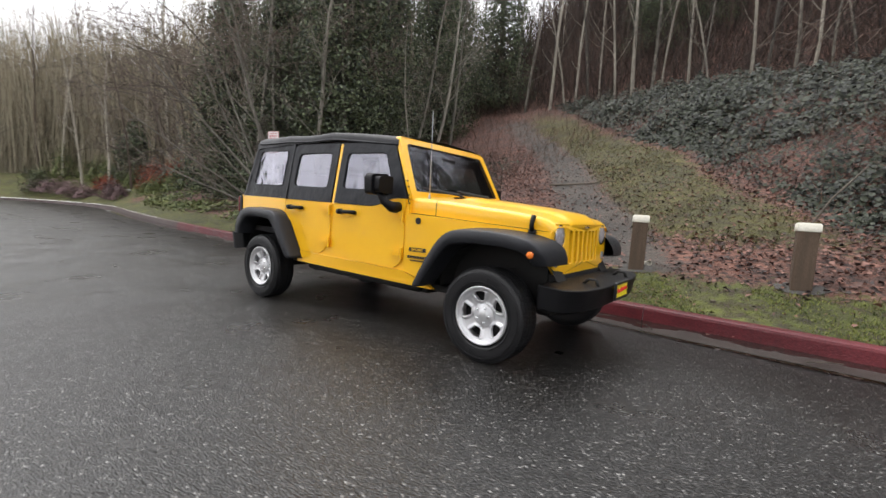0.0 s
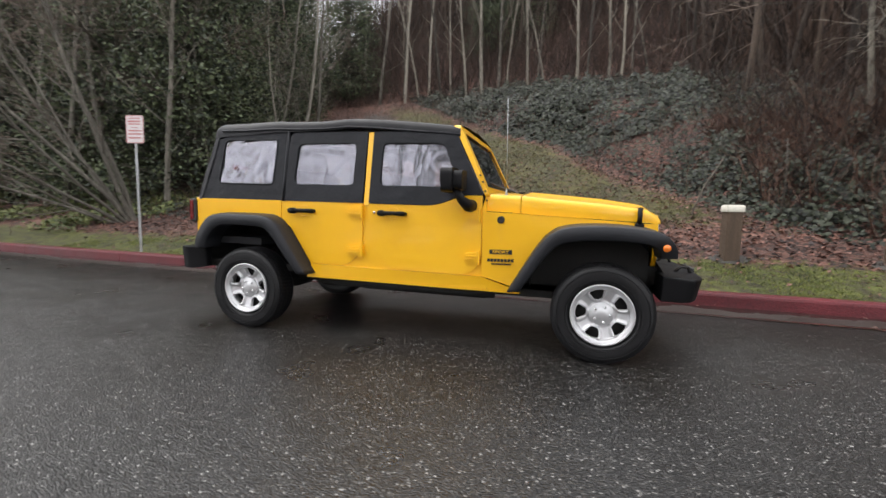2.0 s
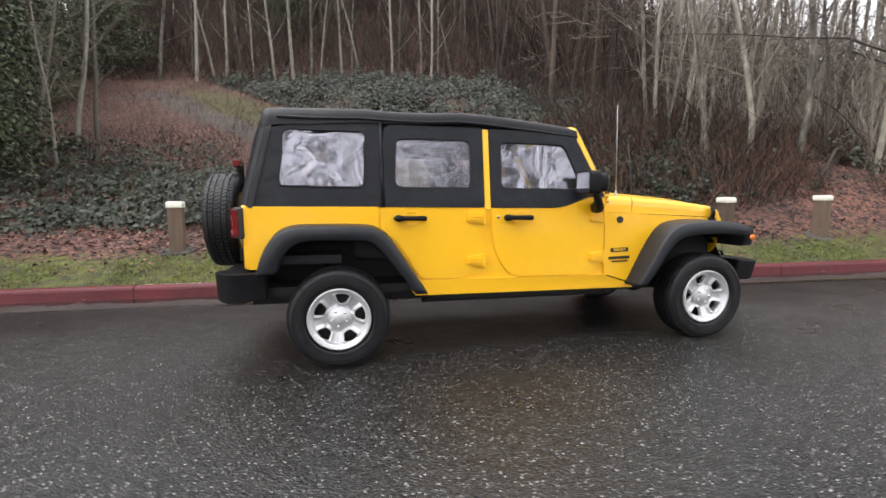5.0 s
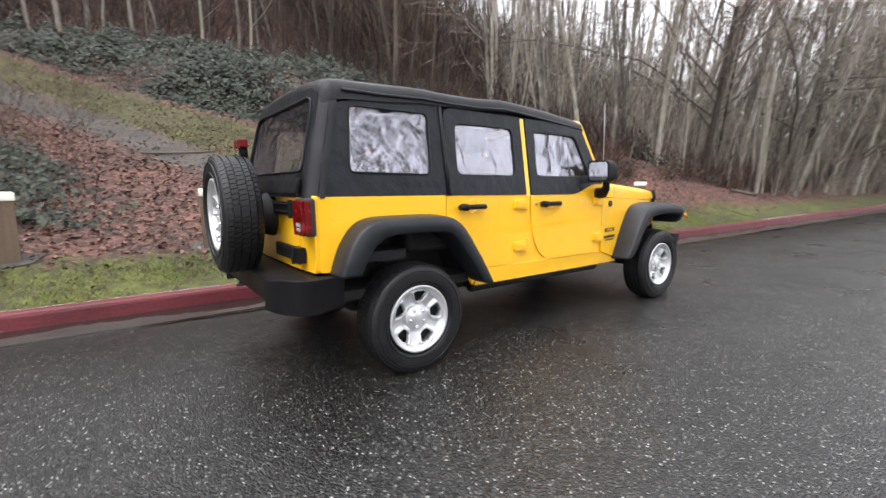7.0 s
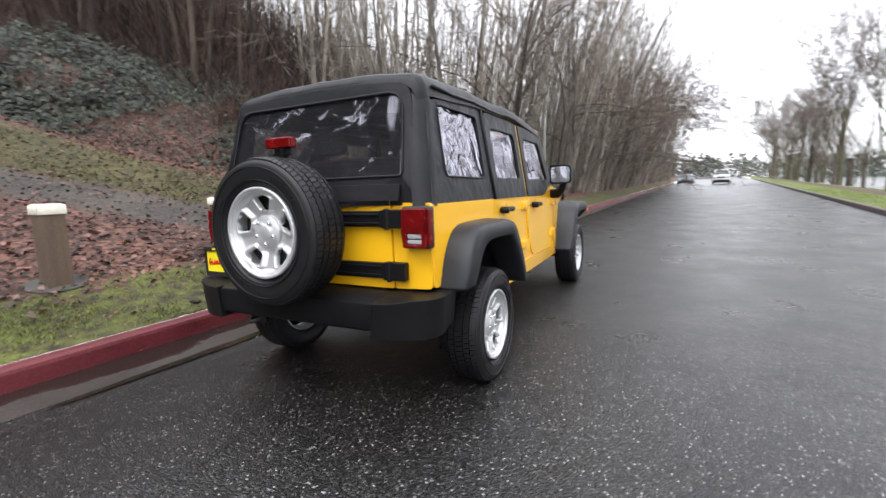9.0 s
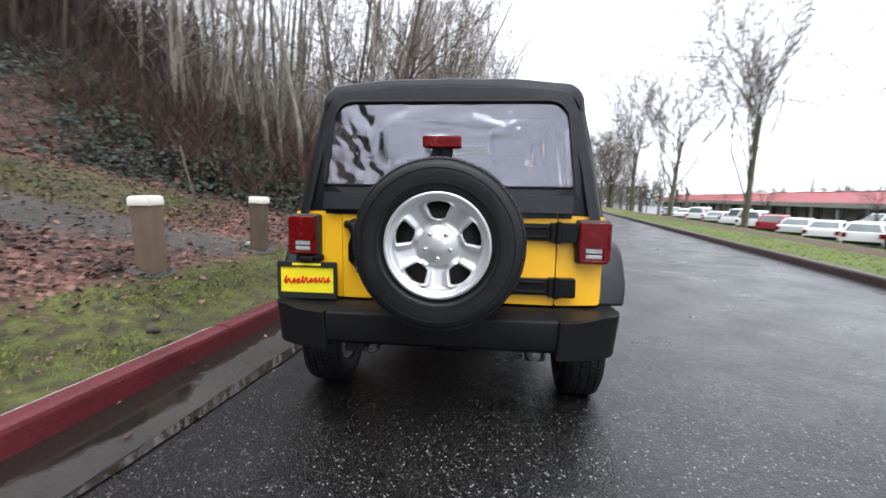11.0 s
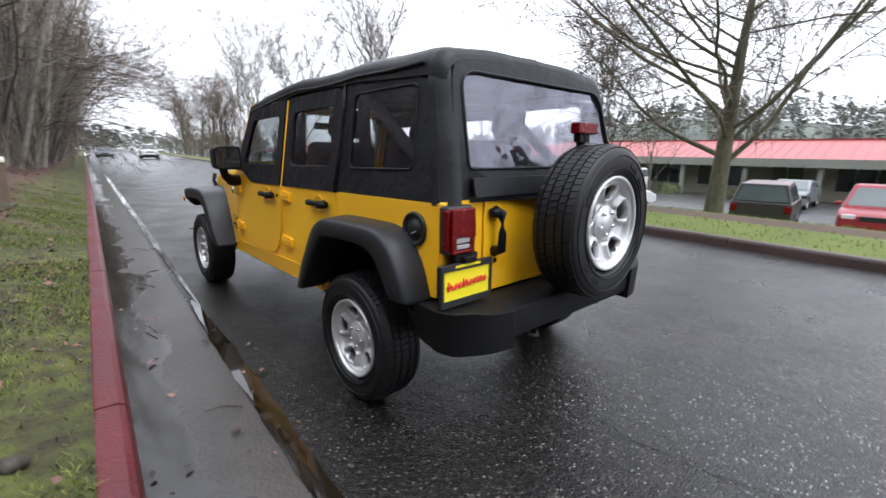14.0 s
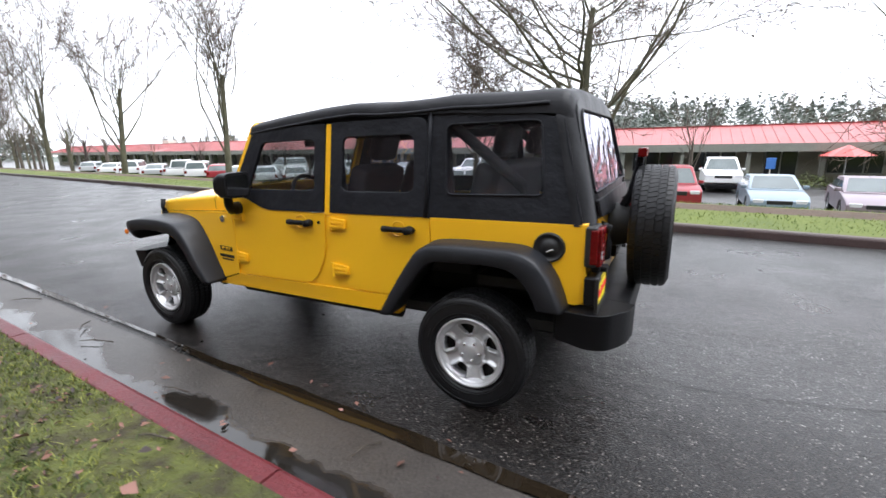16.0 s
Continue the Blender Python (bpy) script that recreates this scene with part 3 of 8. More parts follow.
def build_suv():
    car = thing("off_road_car", "yellow four-door off-road car with black soft top beside red kerb", "car")
    yel, blk, fab = M["yellow"], M["black_plastic"], M["fabric"]
    arch_r = [(-1.86, 0.70), (-1.79, 0.88), (-1.68, 0.965), (-1.22, 0.965), (-1.11, 0.92), (-1.02, 0.78), (-0.86, 0.53)]

    for s, sd in ((-1, "right"), (1, "left")):
        def skin(u, v, t, s=s):
            return (u, s * (side_y(u) - t), v)

        def soft(u, v, t, s=s):
            return (u, s * (top_y(v) - t), v)

        # inner side wall that shows in the gaps between the panels
        g = Geo()
        g.plate([(-2.0, 0.72), (-2.0, 1.12), (0.56, 1.11), (0.60, 1.19), (0.62, 0.48), (-0.94, 0.49), (-1.02, 0.78), (-1.11, 0.92), (-1.22, 0.965), (-1.68, 0.965), (-1.79, 0.88), (-1.86, 0.72)], [], lambda u, v, t, s=s: (u, s * (side_y(u) - 0.012 - t), v), 0.03)
        part("inner_side", g, yel, car)
        g = Geo()
        g.plate([(-1.98, 0.80), (-1.98, 1.10), (0.54, 1.10), (0.56, 0.56), (-0.90, 0.56), (-1.04, 0.84), (-1.24, 0.99), (-1.66, 0.99), (-1.80, 0.90)], [], lambda u, v, t, s=s: (u, s * (side_y(u) - 0.046 - t), v), 0.02)
        part("side_trim", g, M["seat"], car)
        # quarter panel
        g = Geo()
        g.plate(rounded([(-2.01, 0.70, 0.02), (-2.005, 1.128, 0.012), (-1.128, 1.124, 0.01), (-1.134, 0.965, 0.01), (-1.22, 0.965, 0), (-1.68, 0.965, 0), (-1.79, 0.88, 0), (-1.86, 0.70, 0)], 0.02), [], skin, 0.03)
        part("quarter_panel", g, yel, car, bevel=0.006)
        # rear door
        g = Geo()
        g.plate(rounded([(-0.418, 1.116, 0.008), (-1.120, 1.122, 0.008), (-1.126, 0.955, 0.02), (-1.06, 0.90, 0.02), (-0.885, 0.60, 0.03), (-0.54, 0.598, 0.13), (-0.425, 0.74, 0.2)], 0.03, 6), [], skin, 0.03)
        door = part("rear_door", g, yel, car, bevel=0.005)
        # front door, which rises at the front to the cowl
        g = Geo()
        g.plate(rounded([(-0.370, 1.114, 0.008), (-0.352, 0.80, 0.25), (-0.235, 0.594, 0.16), (0.44, 0.586, 0.12), (0.556, 0.68, 0.12), (0.560, 1.195, 0.01), (0.39, 1.195, 0.08), (0.17, 1.110, 0.10)], 0.03, 6), [], skin, 0.03)
        fdoor = part("front_door", g, yel, car, bevel=0.005)
        for dr, hx in ((door, -0.945), (fdoor, -0.162)):
            g = Geo()
            for k in range(20):
                a0, a1 = 2 * math.pi * k / 20, 2 * math.pi * (k + 1) / 20
                g.tube([(hx + 0.047 * math.cos(a), s * 0.779, 1.042 + 0.047 * math.sin(a)) for a in (a0, a1)], 0.0045, 5)
            part("handle_recess", g, yel, dr)
            g = Geo()
            g.tube([(hx + 0.095, s * 0.782, 1.04), (hx + 0.088, s * 0.808, 1.041), (hx + 0.03, s * 0.815, 1.042), (hx - 0.05, s * 0.815, 1.042), (hx - 0.088, s * 0.808, 1.041), (hx - 0.095, s * 0.782, 1.04)], [0.016, 0.020, 0.017, 0.017, 0.024, 0.020], 10)
            g.tube([(hx - 0.088, s * 0.790, 1.041), (hx - 0.088, s * 0.838, 1.041)], [0.026, 0.024], 14)
            part("door_handle", g, blk, dr, "black plastic door handle", smooth=True)
        g = Geo()
        g.lathe([(0.0, 0.011), (0.006, 0.011), (0.008, 0.006)], 14, centre=(0, 0, 0))
        part("lock", g, M["chrome"] if s < 0 else blk, fdoor, m=pose(-0.318, s * 0.778, 1.045, 0, 0, 0 if s > 0 else 180))
        for dr, hx in ((door, -0.485), (fdoor, 0.478)):
            for hz in (1.045, 0.725):
                g = Geo()
                g.plate(rounded([(hx - 0.062, hz - 0.030, 0.006), (hx + 0.062, hz - 0.042, 0.012), (hx + 0.062, hz + 0.042, 0.012), (hx - 0.062, hz + 0.030, 0.006)], 0.01), [], lambda u, v, t, s=s: (u, s * (0.779 - 0.002 + 0.022 - t), v), 0.024)
                g.tube([(hx + 0.062, s * 0.795, hz - 0.05), (hx + 0.062, s * 0.795, hz + 0.05)], 0.012, 8)
                g.box((hx - 0.05, min(s * 0.80, s * 0.806), hz + 0.004), (hx + 0.05, max(s * 0.80, s * 0.806), hz + 0.016))
                g.box((hx - 0.05, min(s * 0.80, s * 0.806), hz - 0.02), (hx + 0.05, max(s * 0.80, s * 0.806), hz - 0.008))
                part("door_hinge", g, yel, dr, bevel=0.003)
        # sill below the doors
        g = Geo()
        g.plate(rounded([(-0.93, 0.475, 0.01), (0.88, 0.462, 0.01), (0.82, 0.50, 0.01), (0.566, 0.578, 0.01), (-0.885, 0.590, 0.01)], 0.01), [], skin, 0.05)
        part("sill", g, yel, car, bevel=0.008)
        # front side panel, up to the bonnet line
        g = Geo()
        g.plate(rounded([(0.568, 0.585, 0.01), (0.81, 0.515, 0.01), (1.045, 0.875, 0.02), (1.145, 0.945, 0.02), (1.49, 0.955, 0.02), (1.84, 0.92, 0.01), (1.84, 1.016, 0.01), (0.86, 1.066, 0.0), (0.568, 1.076, 0.008)], 0.01), [], skin, 0.03)
        panel = part("front_side_panel", g, yel, car, bevel=0.005)
        # wheel-arch flares
        for nm, outer, inner, front in (
            ("rear_flare", [(-2.012, 0.700), (-1.985, 0.785), (-1.945, 0.876), (-1.875, 0.968), (-1.79, 1.012), (-1.66, 1.023), (-1.30, 1.016), (-1.18, 0.984), (-1.10, 0.912), (-0.97, 0.715), (-0.845, 0.518)],
             [(-1.870, 0.703), (-1.838, 0.79), (-1.79, 0.854), (-1.73, 0.898), (-1.66, 0.915), (-1.56, 0.919), (-1.30, 0.908), (-1.23, 0.885), (-1.165, 0.82), (-1.06, 0.685), (-0.945, 0.525)], False),
            ("front_flare", [(0.80, 0.485), (0.885, 0.63), (0.965, 0.765), (1.05, 0.885), (1.13, 0.952), (1.22, 0.982), (1.36, 0.995), (1.55, 0.994), (1.72, 0.978), (1.84, 0.948), (1.91, 0.895), (1.945, 0.835), (1.955, 0.775)],
             [(0.900, 0.495), (0.968, 0.60), (1.035, 0.70), (1.10, 0.785), (1.155, 0.838), (1.23, 0.867), (1.38, 0.883), (1.56, 0.884), (1.69, 0.876), (1.765, 0.862), (1.805, 0.835), (1.825, 0.80), (1.830, 0.768)], True)):
            rows = []
            for i, ((ox, oz), (ix, iz)) in enumerate(zip(outer, inner)):
                base = side_y(ox) - 0.015 - (0.05 if ox > 1.86 else 0.0)
                sweep = 0.93 if ox < 1.88 else 0.93 - 0.9 * (ox - 1.88)
                tip = 1.0 if 0 < i < len(outer) - 1 else 0.92
                out_y = base + (sweep - base) * tip
                mid = lambda q: (ox + (ix - ox) * q, oz + (iz - oz) * q)
                row = [(ox, base, oz)]
                for q, yy in ((0.015, base + 0.02), (0.055, base + (out_y - base) * 0.55), (0.11, base + (out_y - base) * 0.88), (0.15, out_y - 0.010), (0.20, out_y), (0.55, out_y + 0.003), (0.94, out_y + 0.006), (1.0, out_y - 0.004), (1.03, out_y - 0.03), (1.0, base - 0.02)):
                    mx, mz = mid(q)
                    row.append((mx, yy, mz))
                rows.append([(x, s * y, z) for x, y, z in row])
            # finer steps along the arch
            fine = []
            for i in range(len(rows) - 1):
                for k in range(4):
                    t = k / 4
                    a, b, c, d = rows[max(i - 1, 0)], rows[i], rows[i + 1], rows[min(i + 2, len(rows) - 1)]
                    fine.append([tuple(0.5 * ((2 * q1) + (-q0 + q2) * t + (2 * q0 - 5 * q1 + 4 * q2 - q3) * t * t + (-q0 + 3 * q1 - 3 * q2 + q3) * t ** 3) for q0, q1, q2, q3 in zip(*pts)) for pts in zip(a, b, c, d)])
            fine.append(rows[-1])
            g = Geo()
            k = len(fine[0])
            g.add([p for r in fine for p in r], [(i * k + j, i * k + j + 1, (i + 1) * k + j + 1, (i + 1) * k + j) for i in range(len(fine) - 1) for j in range(k - 1)] + [tuple(range(k)), tuple(range((len(fine) - 1) * k, len(fine) * k))])
            fl = part(nm, g, M["flare"], car, "dark grey plastic wheel-arch flare", smooth=True)
            if front:
                g = Geo()
                g.lathe([(0, 0.025), (0.008, 0.024), (0.013, 0.017), (0.015, 0.003)], 18)
                part("side_marker", g, M["amber"], fl, "round amber side marker lamp", smooth=True, m=pose(1.848, s * 0.926, 0.848, 0, 0, 0 if s > 0 else 180))
        # dark wheel housings
        g = Geo()
        g.box((-1.93, min(s * 0.42, s * 0.735), 0.50), (-0.93, max(s * 0.42, s * 0.735), 0.995))
        gg = Geo()
        gg.lathe([(0.40, 0.47), (0.745, 0.47), (0.745, 0.462), (0.41, 0.462)], 40, close=True)
        for cx, nm in ((-1.43, "rear_wheel_housing"), (1.44, "front_wheel_housing")):
            h = Geo()
            pts = []
            for q in range(19):
                a = math.pi * q / 18
                pts.append((cx + 0.50 * math.cos(a), 0.50 + (0.46 if cx < 0 else 0.42) * math.sin(a)))
            yi = 0.40
            vv = [(x, s * yi, z) for x, z in pts] + [(x, s * (side_y(x) - 0.03), z) for x, z in pts]
            n_ = len(pts)
            h.add(vv, [(i, i + 1, n_ + i + 1, n_ + i) for i in range(n_ - 1)] + [tuple(range(n_))])
            part(nm, h, M["dark"], car, tidy=False)
        # soft sides: quarter window, rear door top, front door top
        g = Geo()
        qwin = rounded([(-1.785, 1.268), (-1.235, 1.260), (-1.215, 1.655), (-1.742, 1.657)], 0.045, 5)
        g.plate([(-2.005, 1.118), (-1.10, 1.112), (-1.10, 1.742), (-1.30, 1.725), (-1.70, 1.690), (-1.870, 1.655)], [qwin], soft, 0.016)
        quarter = part("quarter_curtain", g, fab, car, "black fabric quarter curtain")
        rwin = rounded([(-1.052, 1.262), (-0.508, 1.258), (-0.500, 1.612), (-1.036, 1.612)], 0.055, 5)
        g = Geo()
        g.plate(rounded([(-1.112, 1.124, 0.01), (-0.420, 1.118, 0.01), (-0.412, 1.704, 0.012), (-1.085, 1.710, 0.05)], 0.02), [rwin], lambda u, v, t, s=s: soft(u, v, t - 0.008), 0.03)
        rtop = part("rear_door_top", g, fab, car, "black fabric door top", bevel=0.006)
        fwin = rounded([(-0.288, 1.258), (0.345, 1.256), (0.335, 1.31), (0.215, 1.598), (-0.278, 1.606)], 0.05, 5)
        g = Geo()
        g.plate(rounded([(-0.366, 1.118, 0.01), (0.165, 1.114, 0.08), (0.385, 1.198, 0.06), (0.560, 1.200, 0.01), (0.300, 1.690, 0.03), (-0.360, 1.702, 0.012)], 0.02), [fwin], lambda u, v, t, s=s: soft(u, v, t - 0.008), 0.03)
        ftop = part("front_door_top", g, fab, car, "black fabric door top", bevel=0.006)
        for par, win, film_ in ((quarter, qwin, "vinyl"), (rtop, rwin, "door_vinyl"), (ftop, fwin, "door_vinyl")):
            g = Geo()
            cx, cz = sum(p[0] for p in win) / len(win), sum(p[1] for p in win) / len(win)
            g.plate([((u - cx) * 1.02 + cx, (v - cz) * 1.02 + cz) for u, v in win], [], lambda u, v, t, s=s: (u, s * (top_y(v) - 0.006 - t), v), 0.002)
            part("vinyl_window", g, M[film_ if s < 0 else "woods_side_vinyl"], par, "wrinkled clear vinyl window" if s < 0 else "clear vinyl window")
            # stitched welt round the window
            g = Geo()
            loop = [(u, s * (top_y(v) + 0.002), v) for u, v in win]
            g.tube(loop + [loop[0]], 0.006, 5, cap=False)
            part("window_welt", g, fab, par, smooth=True)
        # seam between quarter curtain and door top
        g = Geo()
        g.tube([(-1.103, s * (top_y(z) + 0.004), z) for z in (1.12, 1.35, 1.55, 1.75)], 0.012, 6)
        part("curtain_seam", g, fab, car, smooth=True)
        # yellow pillar strip between the door tops
        g = Geo()
        g.plate([(-0.414, 1.10), (-0.368, 1.10), (-0.362, 1.70), (-0.408, 1.70)], [], soft, 0.04)
        part("centre_pillar", g, yel, car, bevel=0.006)
        g = Geo()
        g.plate([(-0.455, 1.08), (-0.335, 1.08), (-0.330, 1.71), (-0.450, 1.71)], [], lambda u, v, t, s=s: soft(u, v, t + 0.043), 0.03)
        part("pillar_trim", g, M["seat"], car, bevel=0.006)
        # door mirror
        mir = part("mirror_arm", Geo().tube([(0.47, s * 0.77, 1.115), (0.45, s * 0.85, 1.12), (0.41, s * 0.90, 1.16), (0.37, s * 0.93, 1.24)], [0.050, 0.046, 0.034, 0.03], 12), blk, car, smooth=True)
        g = Geo()
        g.plate(rounded([(0.805, 1.210, 0.03), (1.010, 1.216, 0.04), (1.015, 1.388, 0.05), (0.808, 1.396, 0.03)], 0.04), [], lambda u, v, t, s=s: (0.270 + t, s * u, v), 0.09)
        g.plate(rounded([(0.820, 1.228, 0.03), (0.990, 1.234, 0.04), (0.992, 1.370, 0.05), (0.822, 1.376, 0.03)], 0.04), [], lambda u, v, t, s=s: (0.350 + t, s * u, v), 0.085)
        head = part("door_mirror", g, blk, car, "black plastic door mirror", bevel=0.02, seg=3)
        g = Geo()
        g.plate(rect(0.822, 1.228, 0.998, 1.376, 0.03), [], lambda u, v, t, s=s: (0.267 + t, s * u, v), 0.004)
        part("mirror_glass", g, M["chrome"], head)
        # bonnet catch and small round side badge, windscreen hinge bolts
        g = Geo()
        g.tube([(1.655, s * 0.645, 1.02), (1.655, s * 0.660, 1.06), (1.66, s * 0.640, 1.13)], [0.020, 0.017, 0.021], 8)
        g.tube([(1.63, s * 0.648, 1.005), (1.69, s * 0.640, 1.005)], 0.02, 8)
        part("bonnet_catch", g, blk, car, smooth=True)
        g = Geo()
        g.lathe([(0, 0.028), (0.008, 0.027), (0.011, 0.02), (0.009, 0.004)], 20)
        part("side_badge", g, M["black_ink"] if s < 0 else M["chrome"], panel, m=pose(0.70, s * side_y(0.70), 1.018, 0, 0, 0 if s > 0 else 180))
        for bx, bz in ((0.605, 1.16), (0.585, 1.23), (0.555, 1.30), (0.53, 1.35)):
            g = Geo()
            g.lathe([(-0.004, 0.008), (0.005, 0.007)], 10)
            part("windscreen_bolt", g, M["black_ink"], car, m=pose(bx, s * (0.765 - max(bz - 1.2, 0) * 0.165), bz, 0, 0, 0 if s > 0 else 180))
        # trim lettering on the front side panel
        txt = bpy.data.curves.new("trim_word", "FONT")
        txt.body, txt.size, txt.extrude, txt.align_x, txt.align_y = "SPORT", 0.030, 0.0015, "CENTER", "CENTER"
        txt.offset = 0.0006
        wob = new("trim_word_source", txt)
        me = bpy.data.meshes.new_from_object(wob.evaluated_get(bpy.context.evaluated_depsgraph_get()))
        bpy.data.objects.remove(wob)
        me.materials.clear()
        me.materials.append(M["yellow"])
        g = Geo()
        g.plate(rect(-0.085, -0.017, 0.085, 0.017, 0.006), [], lambda u, v, t: (u, -t, v), 0.003)
        plate_m = pose(0.705, s * (side_y(0.705) + 0.0015), 0.775, 0, 0, 174.15 if s > 0 else 5.85)
        badge = part("trim_badge", g, M["black_ink"], panel, m=plate_m)
        tw = new("trim_word", me)
        tw.parent = badge
        tw.matrix_local = pose(0, -0.004, 0, 90, 0, 0) @ Matrix.Diagonal((1.35, 0.95, 1, 1))
        g = Geo()
        for k in range(8):
            g.box((-0.10 + k * 0.0255, -0.004, -0.011), (-0.10 + k * 0.0255 + 0.020, 0, 0.011))
        g.box((-0.07, -0.004, -0.034), (0.08, 0, -0.024))
        part("badge_bars", g, M["black_ink"], panel, m=pose(0.705, s * (side_y(0.705) + 0.0015), 0.712, 0, 0, 174.15 if s > 0 else 5.85))

    # bonnet and cowl: one crowned sheet each
    def hood_section(x, q):
        half = lerp_table([(0.58, 0.735), (0.86, 0.715), (1.45, 0.655), (1.80, 0.600), (1.86, 0.575)], x)
        edge = lerp_table([(0.58, 1.208), (0.86, 1.200), (1.45, 1.152), (1.74, 1.112), (1.83, 1.080), (1.865, 1.050)], x)
        crown = lerp_table([(0.58, 0.035), (1.2, 0.038), (1.74, 0.030), (1.86, 0.012)], x)
        low = lerp_table([(0.58, 1.080), (0.86, 1.070), (1.865, 1.018)], x)
        q = q * 2 - 1
        a = abs(q)
        if a < 0.8:
            w = a / 0.8
            bulge = 0.016 * (1 - min(max((w - 0.45) / 0.15, 0), 1)) if x > 0.88 else 0
            return (x, math.copysign(half * 0.955 * w, q) if a else 0.0, edge + crown * (1 - w * w) + bulge)
        w = (a - 0.8) / 0.2
        ang = min(w / 0.5, 1) * math.pi / 2
        y = half * 0.955 + half * 0.045 * math.sin(ang)
        z = edge - 0.035 * (1 - math.cos(ang)) if w <= 0.5 else edge - 0.035 - (edge - 0.035 - low) * (w - 0.5) / 0.5
        return (x, math.copysign(y, q), z)

    g = Geo()
    g.grid(lambda u, v: hood_section(0.868 + (1.865 - 0.868) * (u if u < 0.8 else 0.8 + (u - 0.8)), v), 30, 40)
    part("bonnet", g, yel, car, "yellow bonnet with raised centre", smooth=True, tidy=False)
    g = Geo()
    g.grid(lambda u, v: hood_section(0.585 + (0.860 - 0.585) * u, v), 6, 40)
    cowl = part("cowl", g, yel, car, smooth=True, tidy=False)
    g = Geo()
    g.box((0.80, -0.40, 1.225), (0.855, 0.40, 1.238))
    part("cowl_vent", g, blk, cowl)
    part("engine_block", Geo().box((0.62, -0.52, 0.46), (1.78, 0.52, 1.02)), M["dark"], car)

    # windscreen frame, leaning back, with its glass
    def screen(u, v, t):
        return (0.635 - (v - 1.19) * 0.56 - t, u, v)

    g = Geo()
    g.plate(rounded([(-0.755, 1.19, 0.02), (0.755, 1.19, 0.02), (0.672, 1.748, 0.05), (-0.672, 1.748, 0.05)], 0.03), [rounded([(-0.675, 1.265, 0.03), (0.675, 1.265, 0.03), (0.605, 1.690, 0.05), (-0.605, 1.690, 0.05)], 0.03)], screen, 0.05)
    frame_ = part("windscreen_frame", g, yel, car, bevel=0.012)
    g = Geo()
    g.plate(rounded([(-0.69, 1.255, 0.03), (0.69, 1.255, 0.03), (0.615, 1.70, 0.05), (-0.615, 1.70, 0.05)], 0.03), [], lambda u, v, t: screen(u, v, t + 0.018), 0.005)
    part("windscreen", g, M["glass"], frame_, "tinted windscreen")
    g = Geo()
    rim_o = rounded([(-0.678, 1.262, 0.03), (0.678, 1.262, 0.03), (0.608, 1.693, 0.05), (-0.608, 1.693, 0.05)], 0.03)
    rim_i = [(u * 0.975, (v - 1.477) * 0.95 + 1.477) for u, v in rim_o]
    g.plate(rim_o, [rim_i], lambda u, v, t: screen(u, v, t + 0.010), 0.006)
    part("screen_seal", g, M["black_ink"], frame_)
    for y0, y1 in ((-0.10, -0.55), (0.42, -0.03)):
        g = Geo()
        g.tube([(0.70, y0, 1.235), (0.665, y0 - 0.04, 1.262), (0.612, y1, 1.292)], [0.012, 0.009, 0.007], 6)
        g.tube([(0.655, y0 - 0.02, 1.275), (0.600, y1 - 0.05, 1.300)], 0.008, 5)
        part("wiper", g, M["black_ink"], frame_, smooth=True)
    # whip aerial on the right of the cowl
    g = Geo()
    g.lathe([(1.165, 0.020), (1.20, 0.018), (1.225, 0.010), (1.25, 0.005)], 12, axis="z", centre=(0.725, -0.665, 0))
    g.tube([(0.725, -0.665, 1.24), (0.722, -0.665, 1.58), (0.716, -0.665, 1.93)], [0.0042, 0.0036, 0.003], 6)
    part("aerial", g, M["steel"], car, "thin grey whip aerial", smooth=True)

    # soft roof: crowned over the bows, hanging a little between them
    roof_line = [(0.335, 1.742), (0.0, 1.776), (-0.38, 1.812), (-0.58, 1.824), (-0.80, 1.812), (-1.02, 1.812), (-1.24, 1.822), (-1.55, 1.814), (-1.78, 1.818), (-1.845, 1.813), (-1.880, 1.800), (-1.898, 1.778), (-1.910, 1.752)]

    def roof(u, v):
        k = u * (len(roof_line) - 1)
        i = min(int(k), len(roof_line) - 2)
        x = roof_line[i][0] + (roof_line[i + 1][0] - roof_line[i][0]) * (k - i)
        z = roof_line[i][1] + (roof_line[i + 1][1] - roof_line[i][1]) * (k - i)
        q = v * 2 - 1
        a = abs(q)
        half = top_y(1.70) + 0.004 - 0.030 * min(max((-1.835 - x) / 0.075, 0), 1) ** 2
        r = 0.055 + 0.045 * min(max((-1.0 - x) / 0.8, 0), 1)
        if a < 0.78:
            w = a / 0.78
            zz = z + (0.030 + 0.010 * min(max((-1.2 - x) / 0.5, 0), 1)) * (1 - w ** 2.2) * min(1, max(0.6, (x + 1.915) / 0.2))
            y = (half - r) * w
        else:
            w = (a - 0.78) / 0.22
            ang = min(w / 0.7, 1) * math.pi / 2
            y = half - r + r * math.sin(ang)
            zz = z - r * (1 - math.cos(ang))
            if w > 0.7:
                zz -= (w - 0.7) / 0.3 * 0.035
                y += (w - 0.7) / 0.3 * 0.006
        zz += 0.004 * math.sin(x * 9 + y * 3) * (1 - a) + 0.003 * math.sin(y * 14 + x * 5)
        x = max(x, -2.071 + (zz - 1.13) * 0.255 - 0.010 * math.cos(y * 2.1) + max(abs(y) - 0.60, 0) ** 2 * 3.2)
        return (x, math.copysign(y, q), zz)

    g = Geo()
    g.grid(roof, 66, 44)
    part("soft_roof", g, M["wet_fabric"], car, "black fabric soft roof, damp and slightly slack", smooth=True, tidy=False)
